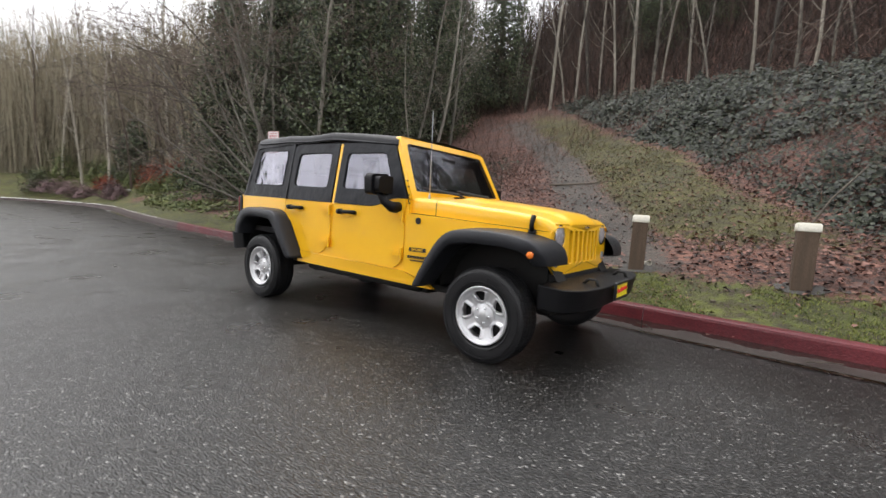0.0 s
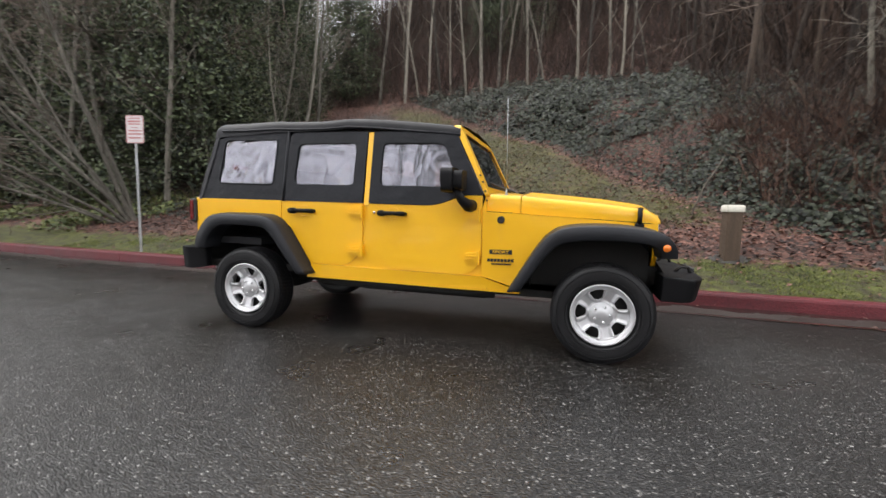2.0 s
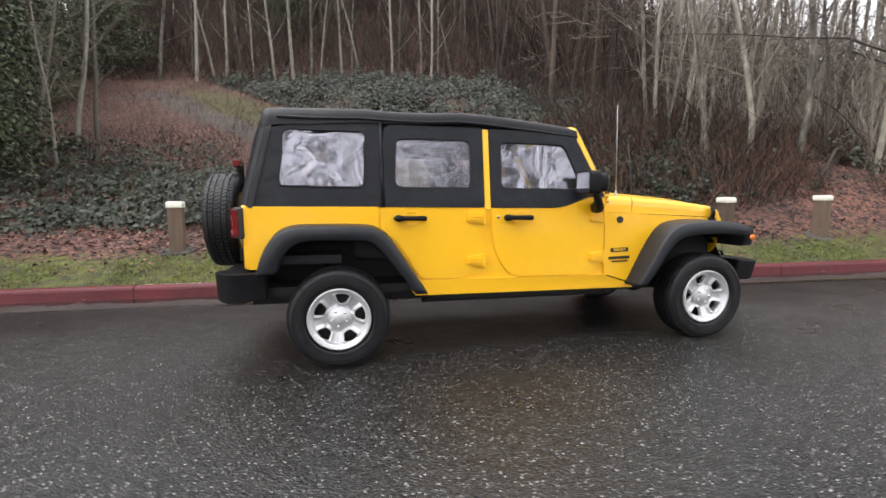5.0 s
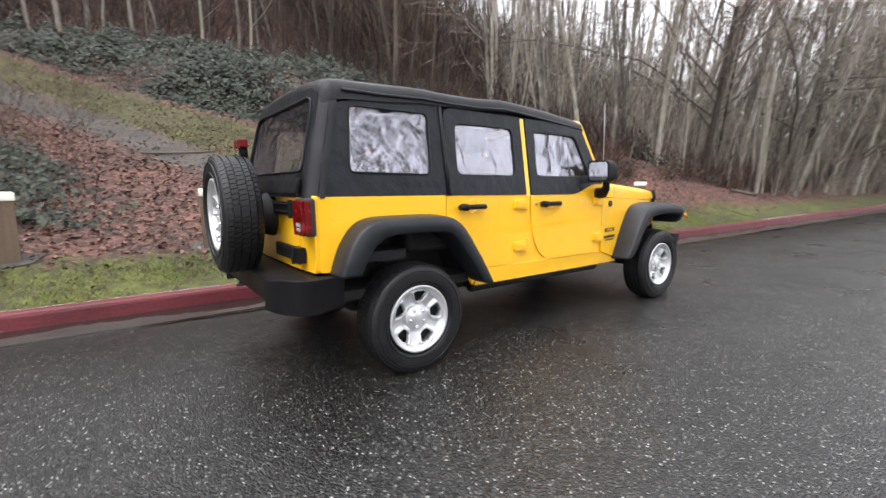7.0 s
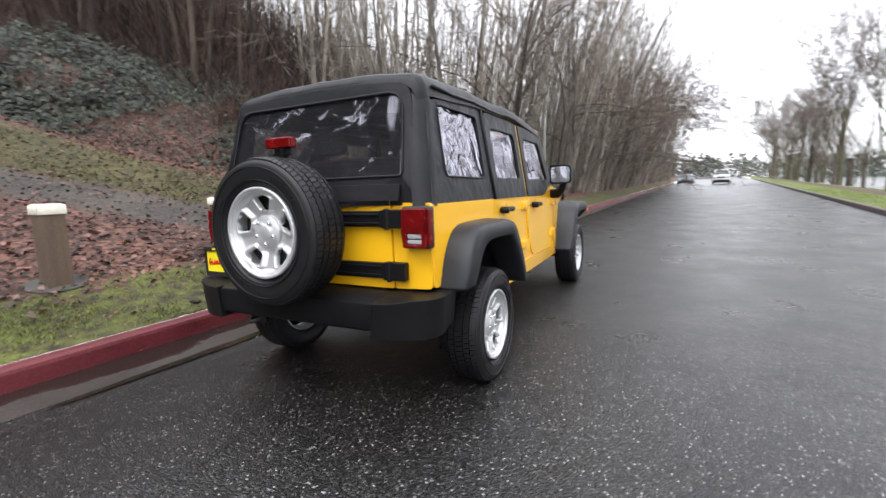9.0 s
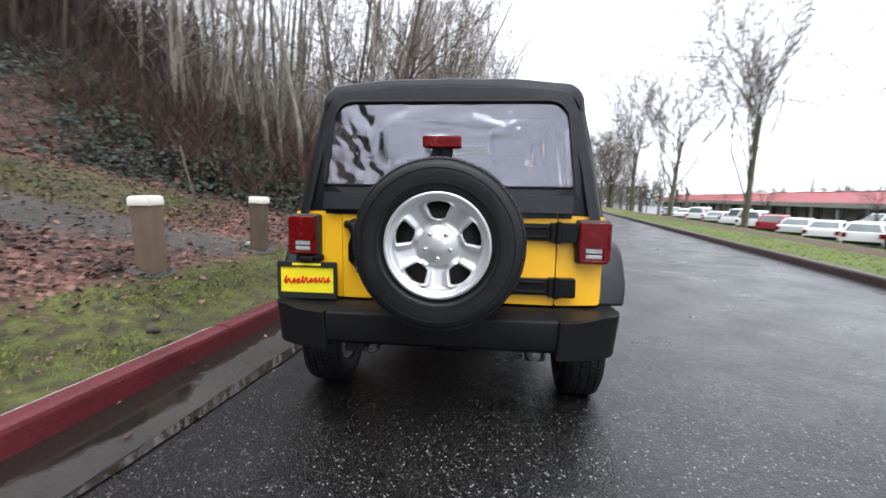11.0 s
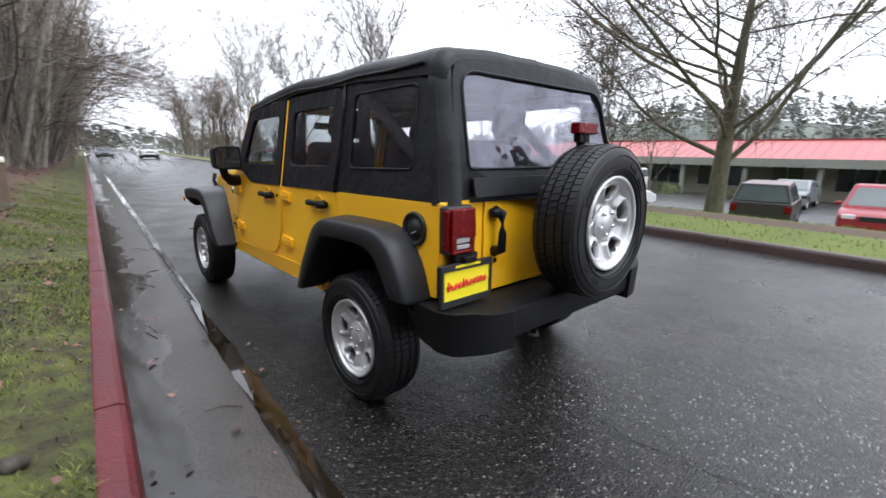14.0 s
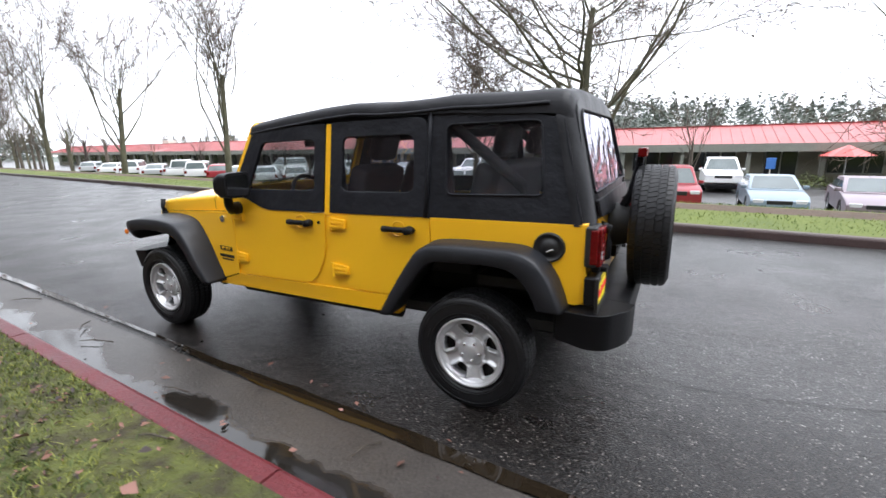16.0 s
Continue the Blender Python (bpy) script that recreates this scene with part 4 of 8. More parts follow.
    # drip edge over the doors
    for s in (-1, 1):
        g = Geo()
        g.tube([(x, s * (top_y(1.70) + 0.008), z - 0.078) for x, z in roof_line[:-4]], 0.010, 6)
        part("roof_welt", g, fab, car, smooth=True)

    # rear curtain with its big vinyl window
    def back(u, v, t):
        return (-2.065 + (v - 1.13) * 0.255 + t - 0.010 * math.cos(u * 2.1), u, v)

    def back_round(u, v, t):
        x, y, z = back(u, v, t)
        bend = max(abs(u) - 0.60, 0)
        return (x + bend * bend * 3.2, y, z)

    rear_win = rounded([(-0.628, 1.274, 0.03), (0.628, 1.274, 0.03), (0.590, 1.705, 0.10), (-0.590, 1.705, 0.10)], 0.04, 6)
    g = Geo()
    outer = [(-0.725, 1.125), (-0.3, 1.125), (0.3, 1.125), (0.725, 1.125), (0.688, 1.35), (0.655, 1.55), (0.640, 1.66), (0.632, 1.690), (0.618, 1.722), (0.575, 1.752), (0.3, 1.786), (0.0, 1.794), (-0.3, 1.786), (-0.575, 1.752), (-0.618, 1.722), (-0.632, 1.690), (-0.640, 1.66), (-0.655, 1.55), (-0.688, 1.35)]
    g.plate(outer, [rear_win], back_round, 0.02)
    back_c = part("rear_curtain", g, M["wet_fabric"], car, "black fabric rear curtain")
    g = Geo()
    g.plate([(u * 1.015, (v - 1.48) * 1.02 + 1.48) for u, v in rear_win], [], lambda u, v, t: back_round(u, v, t + 0.006), 0.002)
    part("rear_vinyl_window", g, M["rear_vinyl"], back_c, "wrinkled clear vinyl rear window")
    g = Geo()
    loop = [back_round(u, v, -0.004) for u, v in rear_win]
    g.tube(loop + [loop[0]], 0.007, 5, cap=False)
    part("window_welt", g, fab, back_c, smooth=True)
    for s in (-1, 1):
        # rounded rear corners of the soft top
        g = Geo()

        def corner(u, v, s=s):
            z = 1.118 + u * 0.625
            x0 = -2.065 + (z - 1.13) * 0.255
            yy = top_y(z) - max(z - 1.655, 0) ** 2 * 6
            a = v * math.pi / 2
            r = 0.085
            return (x0 + 0.002 + 0.020 * v + r * (1 - math.cos(a)), s * (yy - r + 0.007 + r * math.sin(a) + 0.002 * math.sin(z * 19 + 1)), z)

        g.grid(corner, 20, 12)
        part("curtain_corner", g, M["wet_fabric"], car, smooth=True, tidy=False)
    g = Geo()
    g.plate(rect(-0.62, 1.15, 0.62, 1.235, 0.012), [], lambda u, v, t: back_round(u, v, t - 0.014), 0.02)
    part("curtain_hem", g, M["wet_fabric"], back_c, bevel=0.005)

    # rear of the body: corner posts and tailgate
    for s, inner in ((-1, 0.556), (1, 0.534)):
        g = Geo()
        g.plate(rounded([(inner, 0.69, 0.01), (0.773, 0.70, 0.02), (0.776, 1.135, 0.012), (inner, 1.140, 0.008)], 0.01), [], lambda u, v, t, s=s: (-2.030 + t, s * u, v), 0.05)
        part("rear_corner_panel", g, yel, car, bevel=0.010)
    g = Geo()
    g.plate(rect(-0.550, 0.692, 0.528, 1.158, 0.012), [], lambda u, v, t: (-2.040 + t, u, v), 0.05)
    gate = part("tailgate", g, yel, car, bevel=0.008)
    for z0, z1 in ((1.018, 1.100), (0.748, 0.830)):
        g = Geo()
        g.box((-2.075, -0.52, z0), (-2.038, -0.16, z1))
        g.box((-2.090, -0.645, z0 - 0.006), (-2.038, -0.515, z1 + 0.006))
        g.tube([(-2.088, -0.553, z0 - 0.012), (-2.088, -0.553, z1 + 0.012)], 0.016, 8)
        g.box((-2.084, -0.50, z0 + 0.012), (-2.07, -0.2, z0 + 0.024))
        g.box((-2.084, -0.50, z1 - 0.024), (-2.07, -0.2, z1 - 0.012))
        part("tailgate_hinge", g, blk, gate, "black tailgate hinge", bevel=0.006)
    g = Geo()
    g.tube([(-2.045, 0.462, 1.075), (-2.095, 0.462, 1.065), (-2.100, 0.460, 0.98), (-2.095, 0.458, 0.90), (-2.045, 0.458, 0.885)], [0.030, 0.026, 0.020, 0.024, 0.028], 10)
    g.tube([(-2.05, 0.50, 1.072), (-2.09, 0.47, 1.072)], 0.022, 8)
    part("tailgate_handle", g, blk, gate, "black upright tailgate handle", smooth=True)
    g = Geo()
    g.lathe([(-0.008, 0.004), (-0.008, 0.012), (0, 0.014)], 12, axis="x", centre=(-2.04, 0.452, 0.838))
    part("tailgate_lock", g, M["chrome"], gate)
    # tail lamps
    for s in (-1, 1):
        g = Geo()
        g.box((-2.085, min(s * 0.640, s * 0.795), 0.912), (-2.02, max(s * 0.640, s * 0.795), 1.122))
        lamp = part("tail_lamp", g, M["black_ink"], car, "red tail lamp in a black housing", bevel=0.012)
        g = Geo()
        g.box((-2.108, min(s * 0.652, s * 0.784), 0.994), (-2.075, max(s * 0.652, s * 0.784), 1.112))
        g.box((-2.108, min(s * 0.652, s * 0.678), 0.925), (-2.075, max(s * 0.652, s * 0.678), 0.994))
        g.box((-2.108, min(s * 0.760, s * 0.784), 0.925), (-2.075, max(s * 0.760, s * 0.784), 0.994))
        g.box((-2.108, min(s * 0.652, s * 0.784), 0.918), (-2.075, max(s * 0.652, s * 0.784), 0.934))
        g.box((-2.09, min(s * 0.78, s * 0.800), 0.93), (-2.05, max(s * 0.78, s * 0.800), 1.108))
        part("red_lens", g, M["red_lens"], lamp, bevel=0.006)
        g = Geo()
        g.box((-2.104, min(s * 0.680, s * 0.758), 0.938), (-2.07, max(s * 0.680, s * 0.758), 0.958))
        g.box((-2.104, min(s * 0.680, s * 0.758), 0.964), (-2.07, max(s * 0.680, s * 0.758), 0.988))
        part("reversing_lens", g, M["lamp_pale"], lamp, bevel=0.004)
    # rear bumper: a dropped middle and two higher wrapped ends
    g = Geo()
    prof = [(-2.03, 0.682), (-2.215, 0.674), (-2.252, 0.658), (-2.266, 0.575), (-2.256, 0.520), (-2.20, 0.495), (-2.03, 0.49)]
    g.add([(x, y, z) for y in (-0.56, 0.56) for x, z in prof], [tuple(range(7)), tuple(range(7, 14))] + [(i, (i + 1) % 7, 7 + (i + 1) % 7, 7 + i) for i in range(7)])
    bump_r = part("rear_bumper", g, blk, car, "black plastic rear bumper", bevel=0.010)
    for s in (-1, 1):
        g = Geo()
        plan = rounded([(-2.02, 0.552), (-2.285, 0.552, 0.01), (-2.262, 0.70, 0.10), (-2.170, 0.838, 0.08), (-2.08, 0.862, 0.03), (-1.885, 0.842, 0.02), (-1.885, 0.780, 0.0), (-2.02, 0.74, 0.0)], 0.01, 5)
        top = [(x, s * y, 0.684 - max(-2.23 - x, 0) * 0.35) for x, y in plan]
        low_ = [(x * 0.985 - 0.03, s * y * 0.975, 0.482 + max(x + 2.05, 0) * 0.15) for x, y in plan]
        n_ = len(plan)
        g.add(top + low_, [tuple(range(n_)), tuple(range(n_, 2 * n_))] + [(i, (i + 1) % n_, n_ + (i + 1) % n_, n_ + i) for i in range(n_)])
        part("bumper_end", g, blk, bump_r, bevel=0.014)
    # number-plate holder on the left, with a dealer card
    g = Geo()
    g.box((-2.10, 0.62, 0.880), (-2.05, 0.76, 0.915))
    g.box((-2.094, 0.575, 0.715), (-2.03, 0.815, 0.865))
    holder = part("plate_bracket", g, blk, car, bevel=0.010)
    lamp_g = Geo().box((-2.135, 0.655, 0.880), (-2.09, 0.730, 0.908))
    part("plate_lamp", lamp_g, blk, holder, bevel=0.008)
    g = Geo()
    g.plate(rect(0.540, 0.692, 0.852, 0.880, 0.01), [rect(0.556, 0.722, 0.836, 0.852, 0.004)], lambda u, v, t: (-2.115 + t, u, v), 0.02)
    frm = part("plate_frame", g, M["black_ink"], holder, bevel=0.003)
    g = Geo()
    g.plate(rect(0.552, 0.716, 0.840, 0.858), [], lambda u, v, t: (-2.108 + t, u, v), 0.006)
    card = part("plate_card", g, M["plate"], holder, "yellow dealer card with red script")

    def squiggle(x, cy, cz, wide, amp, nx):
        """A looping red stroke in place of a trade name."""
        q = Geo()
        pts = []
        n_ = 150
        for k in range(n_ + 1):
            t = k / n_
            tall = 2.4 if t < 0.10 else 2.1 if 0.38 < t < 0.46 else 0.75 + 0.5 * abs(math.sin(t * 23.0))
            up = amp * tall * max(math.sin(t * 69), -0.9 / tall)
            pts.append((x, cy + nx * (wide * (t - 0.5) + 0.45 * up + 0.35 * amp * math.cos(t * 69 + 2.0 * math.sin(t * 17))), cz + up + 0.014 * (t - 0.5)))
        q.tube(pts, 0.0042, 5)
        return q

    part("card_script", squiggle(-2.110, 0.696, 0.784, 0.25, 0.0125, -1), M["red_ink"], card, smooth=True)
    part("frame_bar", Geo().box((-2.1165, 0.62, 0.862), (-2.114, 0.772, 0.874)), M["plate"], frm)
    txt = bpy.data.curves.new("frame_word", "FONT")
    txt.body, txt.size, txt.extrude, txt.align_x, txt.align_y = "KIRKLAND", 0.026, 0.001, "CENTER", "CENTER"
    txt.offset = 0.0008
    wob = new("frame_word_source", txt)
    me = bpy.data.meshes.new_from_object(wob.evaluated_get(bpy.context.evaluated_depsgraph_get()))
    bpy.data.objects.remove(wob)
    me.materials.clear()
    me.materials.append(M["plate"])
    fw = new("frame_word", me)
    fw.parent = frm
    fw.matrix_local = pose(-2.1162, 0.701, 0.7065, 90, 0, -90)
    # fuel filler on the left rear quarter
    g = Geo()
    g.lathe([(0.0, 0.092), (0.012, 0.090), (0.016, 0.082), (0.012, 0.076), (0.004, 0.070), (0.004, 0.050), (0.012, 0.046), (0.014, 0.002)], 32)
    fil = part("fuel_filler", g, M["black_ink"], car, "round black fuel filler", smooth=True, m=pose(-1.932, 0.777, 1.020) @ Matrix.Diagonal((0.88, 1, 0.88, 1)))
    part("filler_grip", Geo().box((-0.022, 0.0, -0.005), (0.022, 0.020, 0.005)), M["chrome"], fil, bevel=0.004, m=pose(0, 0, 0, 0, 25, 0))
    # high brake lamp on its stalk
    g = Geo()
    g.tube([(-2.10, 0.0, 1.10), (-2.16, 0.0, 1.20), (-2.20, 0.0, 1.38), (-2.205, 0.0, 1.45)], [0.03, 0.03, 0.026, 0.03], 8)
    g.box((-2.225, -0.045, 1.40), (-2.185, 0.045, 1.45))
    stalk = part("brake_lamp_stalk", g, blk, car, bevel=0.004)
    part("high_brake_lamp", Geo().box((-2.245, -0.088, 1.438), (-2.19, 0.088, 1.492)), M["red_lens"], stalk, "red high brake lamp", bevel=0.008)
    # spare wheel and its carrier
    wm = build_wheel_meshes()
    g = Geo()
    g.lathe([(-2.29, 0.10), (-2.20, 0.11), (-2.05, 0.15), (-2.04, 0.15)], 20, axis="x", centre=(0, -0.012, 1.006))
    part("spare_carrier", g, M["dark"], car, smooth=True)
    put_wheel(car, wm, "spare_wheel", pose(-2.345, -0.005, 1.032, 0, 0, 90) @ Matrix.Diagonal((1.068, 1, 1.068, 1)), "spare wheel with a silver five-spoke rim")
    for x in (-WHEELBASE / 2, WHEELBASE / 2):
        for s in (-1, 1):
            put_wheel(car, wm, "wheel", pose(x, s * 0.785, TYRE, 0, 23 * (x > 0) + 9 * s, 0 if s > 0 else 180), "silver five-spoke wheel with a black tyre")

    # front: grille with seven slots, headlamps, bumper
    def front(u, v, t):
        return (1.878 - abs(u) ** 2 * 0.10 - t + (v - 0.9) * -0.02, u, v)

    slots = [rounded([(c - 0.026, 0.775), (c + 0.026, 0.775), (c + 0.028, 1.028), (c - 0.028, 1.028)], 0.022, 3) for c in [(-0.282 + k * 0.094) for k in range(7)]]
    lamps = [[(sx * 0.468 + 0.088 * math.cos(2 * math.pi * k / 28), 0.985 + 0.088 * math.sin(2 * math.pi * k / 28)) for k in range(28)] for sx in (-1, 1)]
    g = Geo()
    g.plate(rounded([(-0.500, 0.690, 0.06), (0.500, 0.690, 0.06), (0.600, 0.80, 0.05), (0.605, 1.0, 0.05), (0.560, 1.085, 0.06), (-0.560, 1.085, 0.06), (-0.605, 1.0, 0.05), (-0.600, 0.80, 0.05)], 0.05), slots + lamps, front, 0.05)
    gr = part("grille", g, yel, car, "yellow grille with seven upright slots", bevel=0.008)
    g = Geo()
    g.plate(rect(-0.35, 0.74, 0.35, 1.05), [], lambda u, v, t: (1.815 - t, u, v), 0.02)
    part("grille_mesh", g, M["black_ink"], gr)
    for sx in (-1, 1):
        g = Geo()
        g.lathe([(0.0, 0.088), (0.012, 0.086), (0.012, 0.078), (-0.03, 0.06), (-0.05, 0.02)], 28, axis="x", centre=(1.845, sx * 0.468, 0.985))
        hl = part("headlamp", g, M["chrome"], gr, smooth=True)
        g = Geo()
        g.lathe([(-0.005, 0.080), (0.010, 0.074), (0.020, 0.045), (0.024, 0.004)], 28, axis="x", centre=(1.845, sx * 0.468, 0.985))
        part("headlamp_lens", g, M["lamp_pale"], hl, smooth=True)
        g = Geo()
        g.lathe([(0.0, 0.042), (0.008, 0.040), (0.012, 0.030), (0.014, 0.003)], 20, axis="x", centre=(1.850, sx * 0.505, 0.800))
        part("indicator_lamp", g, M["lamp_pale"], gr, smooth=True)
    part("grille_badge", Geo().box((1.876, -0.045, 1.048), (1.884, 0.045, 1.064)), M["chrome"], gr, bevel=0.003)
    g = Geo()
    plan = rounded([(1.86, -0.80, 0.02), (2.025, -0.805, 0.06), (2.09, -0.66, 0.08), (2.12, -0.40, 0.1), (2.12, 0.40, 0.1), (2.09, 0.66, 0.08), (2.025, 0.805, 0.06), (1.86, 0.80, 0.02)], 0.03, 5)
    n_ = len(plan)
    g.add([(x, y, 0.668 - (x - 1.86) * 0.08) for x, y in plan] + [(x - 0.012 - 0.014 * (x > 2.0), y * 0.98, 0.492) for x, y in plan], [tuple(range(n_)), tuple(range(n_, 2 * n_))] + [(i, (i + 1) % n_, n_ + (i + 1) % n_, n_ + i) for i in range(n_)])
    fb = part("front_bumper", g, blk, car, "black plastic front bumper", bevel=0.034, seg=4)
    for y in (-0.36, 0.36):
        part("tow_hook", Geo().tube([(1.98, y, 0.64), (2.02, y, 0.692), (2.065, y, 0.692), (2.08, y, 0.64)], 0.011, 8), M["dark"], fb, smooth=True)
    g = Geo()
    g.plate(rect(-0.16, 0.53, 0.16, 0.665, 0.01), [rect(-0.145, 0.548, 0.145, 0.647, 0.004)], lambda u, v, t: (2.142 - t, u, v), 0.02)
    ff = part("plate_frame", g, M["black_ink"], fb, bevel=0.003)
    g = Geo()
    g.plate(rect(-0.148, 0.545, 0.148, 0.65), [], lambda u, v, t: (2.136 - t, u, v), 0.006)
    fc = part("plate_card", g, M["plate"], fb, "yellow dealer card with red script")
    part("card_script", squiggle(2.138, 0.0, 0.60, 0.24, 0.011, 1), M["red_ink"], fc, smooth=True)
    part("front_splash_panel", Geo().box((1.70, -0.50, 0.56), (1.87, 0.50, 0.70)), M["dark"], car)

    # underneath: floor, frame rails, axles, exhaust, skid plate
    part("floor_pan", Geo().box((-2.0, -0.72, 0.50), (0.62, 0.72, 0.56)), M["dark"], car)
    for s in (-1, 1):
        part("frame_rail", Geo().box((-2.05, min(s * 0.42, s * 0.52), 0.40), (1.85, max(s * 0.42, s * 0.52), 0.52)), M["dark"], car, bevel=0.01)
        g = Geo()
        g.tube([(-0.86, s * 0.64, 0.435), (0.66, s * 0.64, 0.435)], 0.045, 10)
        for bx in (-0.8, 0.0, 0.6):
            g.box((bx - 0.03, min(s * 0.48, s * 0.64), 0.41), (bx + 0.03, max(s * 0.48, s * 0.64), 0.46))
        part("rock_rail", g, M["dark"], car, smooth=True)
        for x in (-WHEELBASE / 2, WHEELBASE / 2):
            g = Geo()
            for k in range(28):
                a0, a1 = k * 0.9, (k + 1) * 0.9
                g.tube([(x + 0.055 * math.cos(a), s * 0.47 + 0.055 * math.sin(a), 0.42 + 0.012 * a) for a in (a0, a1)], 0.008, 5)
            part("coil_spring", g, M["dark"], car, smooth=True)
    for x in (-WHEELBASE / 2, WHEELBASE / 2):
        g = Geo()
        g.tube([(x, -0.72, TYRE), (x, 0.72, TYRE)], 0.042, 12)
        g.lathe([(-0.14, 0.05), (-0.10, 0.13), (0.10, 0.13), (0.14, 0.05)], 18, centre=(x, 0.0 if x < 0 else 0.2, TYRE))
        part("axle", g, M["dark"], car, smooth=True)
    g = Geo()
    g.tube([(0.3, -0.25, 0.45), (-1.0, -0.30, 0.44), (-1.5, -0.42, 0.50), (-2.12, -0.46, 0.455)], 0.032, 10)
    g.lathe([(-1.98, 0.05), (-1.96, 0.10), (-1.70, 0.10), (-1.68, 0.05)], 16, axis="x", centre=(0, -0.30, 0.50))
    part("exhaust", g, M["steel"], car, smooth=True)
    part("skid_plate", Geo().box((-0.6, -0.40, 0.33), (0.55, 0.40, 0.42)), M["dark"], car, bevel=0.02)
    part("tow_eye", Geo().tube([(-2.12, 0.36, 0.51), (-2.22, 0.36, 0.475), (-2.245, 0.33, 0.47), (-2.22, 0.30, 0.475), (-2.12, 0.30, 0.51)], 0.012, 8), M["dark"], car, smooth=True)

    # cabin: dashboard, wheel, seats, sports bar
    g = Geo()
    g.plate(rounded([(0.20, 0.86), (0.62, 0.86), (0.62, 1.17), (0.34, 1.19), (0.24, 1.12)], 0.05), [], lambda u, v, t: (u, -0.68 + t, v), 1.36)
    part("dashboard", g, M["black_plastic"], car, bevel=0.02)
    g = Geo()
    ring = []
    for k in range(29):
        a = 2 * math.pi * k / 28
        ring.append((0.10 + 0.185 * math.sin(a) * 0.42, 0.36 + 0.185 * math.cos(a), 1.165 + 0.185 * math.sin(a) * 0.9))
    g.tube(ring, 0.016, 8, cap=False)
    g.tube([(0.30, 0.36, 1.08), (0.12, 0.36, 1.165)], 0.05, 10)
    for a in (0.2, math.pi - 0.2, -math.pi / 2):
        g.tube([(0.10, 0.36, 1.165), (0.10 + 0.185 * math.sin(a) * 0.42, 0.36 + 0.185 * math.cos(a), 1.165 + 0.185 * math.sin(a) * 0.9)], 0.014, 6)
    part("steering_wheel", g, M["black_plastic"], car, smooth=True)

    def seat(name, x, y, w, lean, head):
        g = Geo()
        g.box((x, y - w / 2, 0.72), (x + 0.50, y + w / 2, 0.90))
        base = part(name, g, M["seat"], car, "dark cloth seat", bevel=0.05, seg=3)
        g = Geo()
        mm = pose(x + 0.05, y, 0.86, 0, -lean, 0)
        g.box((-0.08, -w / 2, 0), (0.08, w / 2, 0.58), mm)
        part("seat_back", g, M["seat"], base, bevel=0.05, seg=3)
        for hy in head:
            g = Geo()
            g.box((-0.05, hy - 0.13, 0.62), (0.05, hy + 0.13, 0.82), mm)
            part("head_restraint", g, M["seat"], base, bevel=0.045, seg=3)

    seat("front_seat", -0.42, 0.36, 0.50, 18, [0])
    seat("front_seat", -0.42, -0.36, 0.50, 18, [0])
    seat("rear_seat", -1.32, 0.0, 1.16, 14, [-0.33, 0.33])
    g = Geo()
    for s in (-1, 1):
        g.tube([(0.35, s * 0.56, 1.66), (-0.38, s * 0.60, 1.72), (-1.15, s * 0.60, 1.70), (-1.62, s * 0.58, 1.30), (-1.70, s * 0.58, 1.0)], 0.035, 8)
        g.tube([(-0.38, s * 0.60, 1.72), (-0.42, s * 0.64, 1.1)], 0.035, 8)
        g.tube([(-1.15, s * 0.60, 1.70), (-1.20, s * 0.62, 1.1)], 0.035, 8)
    for x in (-0.38, -1.15):
        g.tube([(x, -0.60, 1.72), (x, 0.60, 1.72)], 0.035, 8)
    part("sports_bar", g, M["seat"], car, smooth=True)
    part("cargo_floor", Geo().box((-2.0, -0.70, 0.72), (-1.40, 0.70, 0.78)), M["seat"], car)
    part("interior_mirror", Geo().box((0.36, -0.11, 1.56), (0.39, 0.11, 1.62)), M["black_plastic"], car, bevel=0.012)
    for ob in car.children_recursive:
        if ob.type == "MESH" and ob.name.split(".")[0] not in ("rear_flare", "front_flare", "side_marker") and not any(p.name.split(".")[0] in ("wheel", "spare_wheel") for p in (ob.parent, ob.parent.parent) if p):
            set_stations(ob, car)
    return car


# stations along the body, drawn out to the car's true lengths
STATIONS = [(-2.29, -2.325), (-2.03, -2.085), (-1.90, -1.955), (-1.735, -1.803), (-1.225, -1.265), (-1.10, -1.148), (-1.04, -1.045), (-0.504, -0.490), (-0.39, -0.370), (0.2, 0.255), (0.345, 0.400), (0.56, 0.592), (0.635, 0.645), (0.70, 0.735), (0.87, 0.880), (1.30, 1.310), (1.66, 1.720), (1.865, 1.862), (2.13, 2.190)]
RAKE = 0.0105


def station(p):
    """A place on the body after its stations are set, with the body's slight nose-down rake."""
    x = lerp_table(STATIONS, p.x) if STATIONS[0][0] < p.x < STATIONS[-1][0] else p.x + (STATIONS[0][1] - STATIONS[0][0] if p.x < 0 else STATIONS[-1][1] - STATIONS[-1][0])
    return Vector((x, p.y, p.z - RAKE * (x + 0.35)))


def set_stations(ob, car):
    """Small parts with a place of their own are moved, the rest is reshaped."""
    if ob.matrix_local.translation.length > 0.01:
        if ob.parent == car or ob.parent.matrix_local.translation.length < 0.01:
            ob.matrix_local = Matrix.Translation(station(ob.matrix_local.translation) - ob.matrix_local.translation) @ ob.matrix_local
        return
    if ob.parent.matrix_local.translation.length > 0.01:
        return
    for v in ob.data.vertices:
        v.co = station(v.co)


suv = build_suv()


# ---- road, kerbs and ground ----
ROAD_Z = 0.012


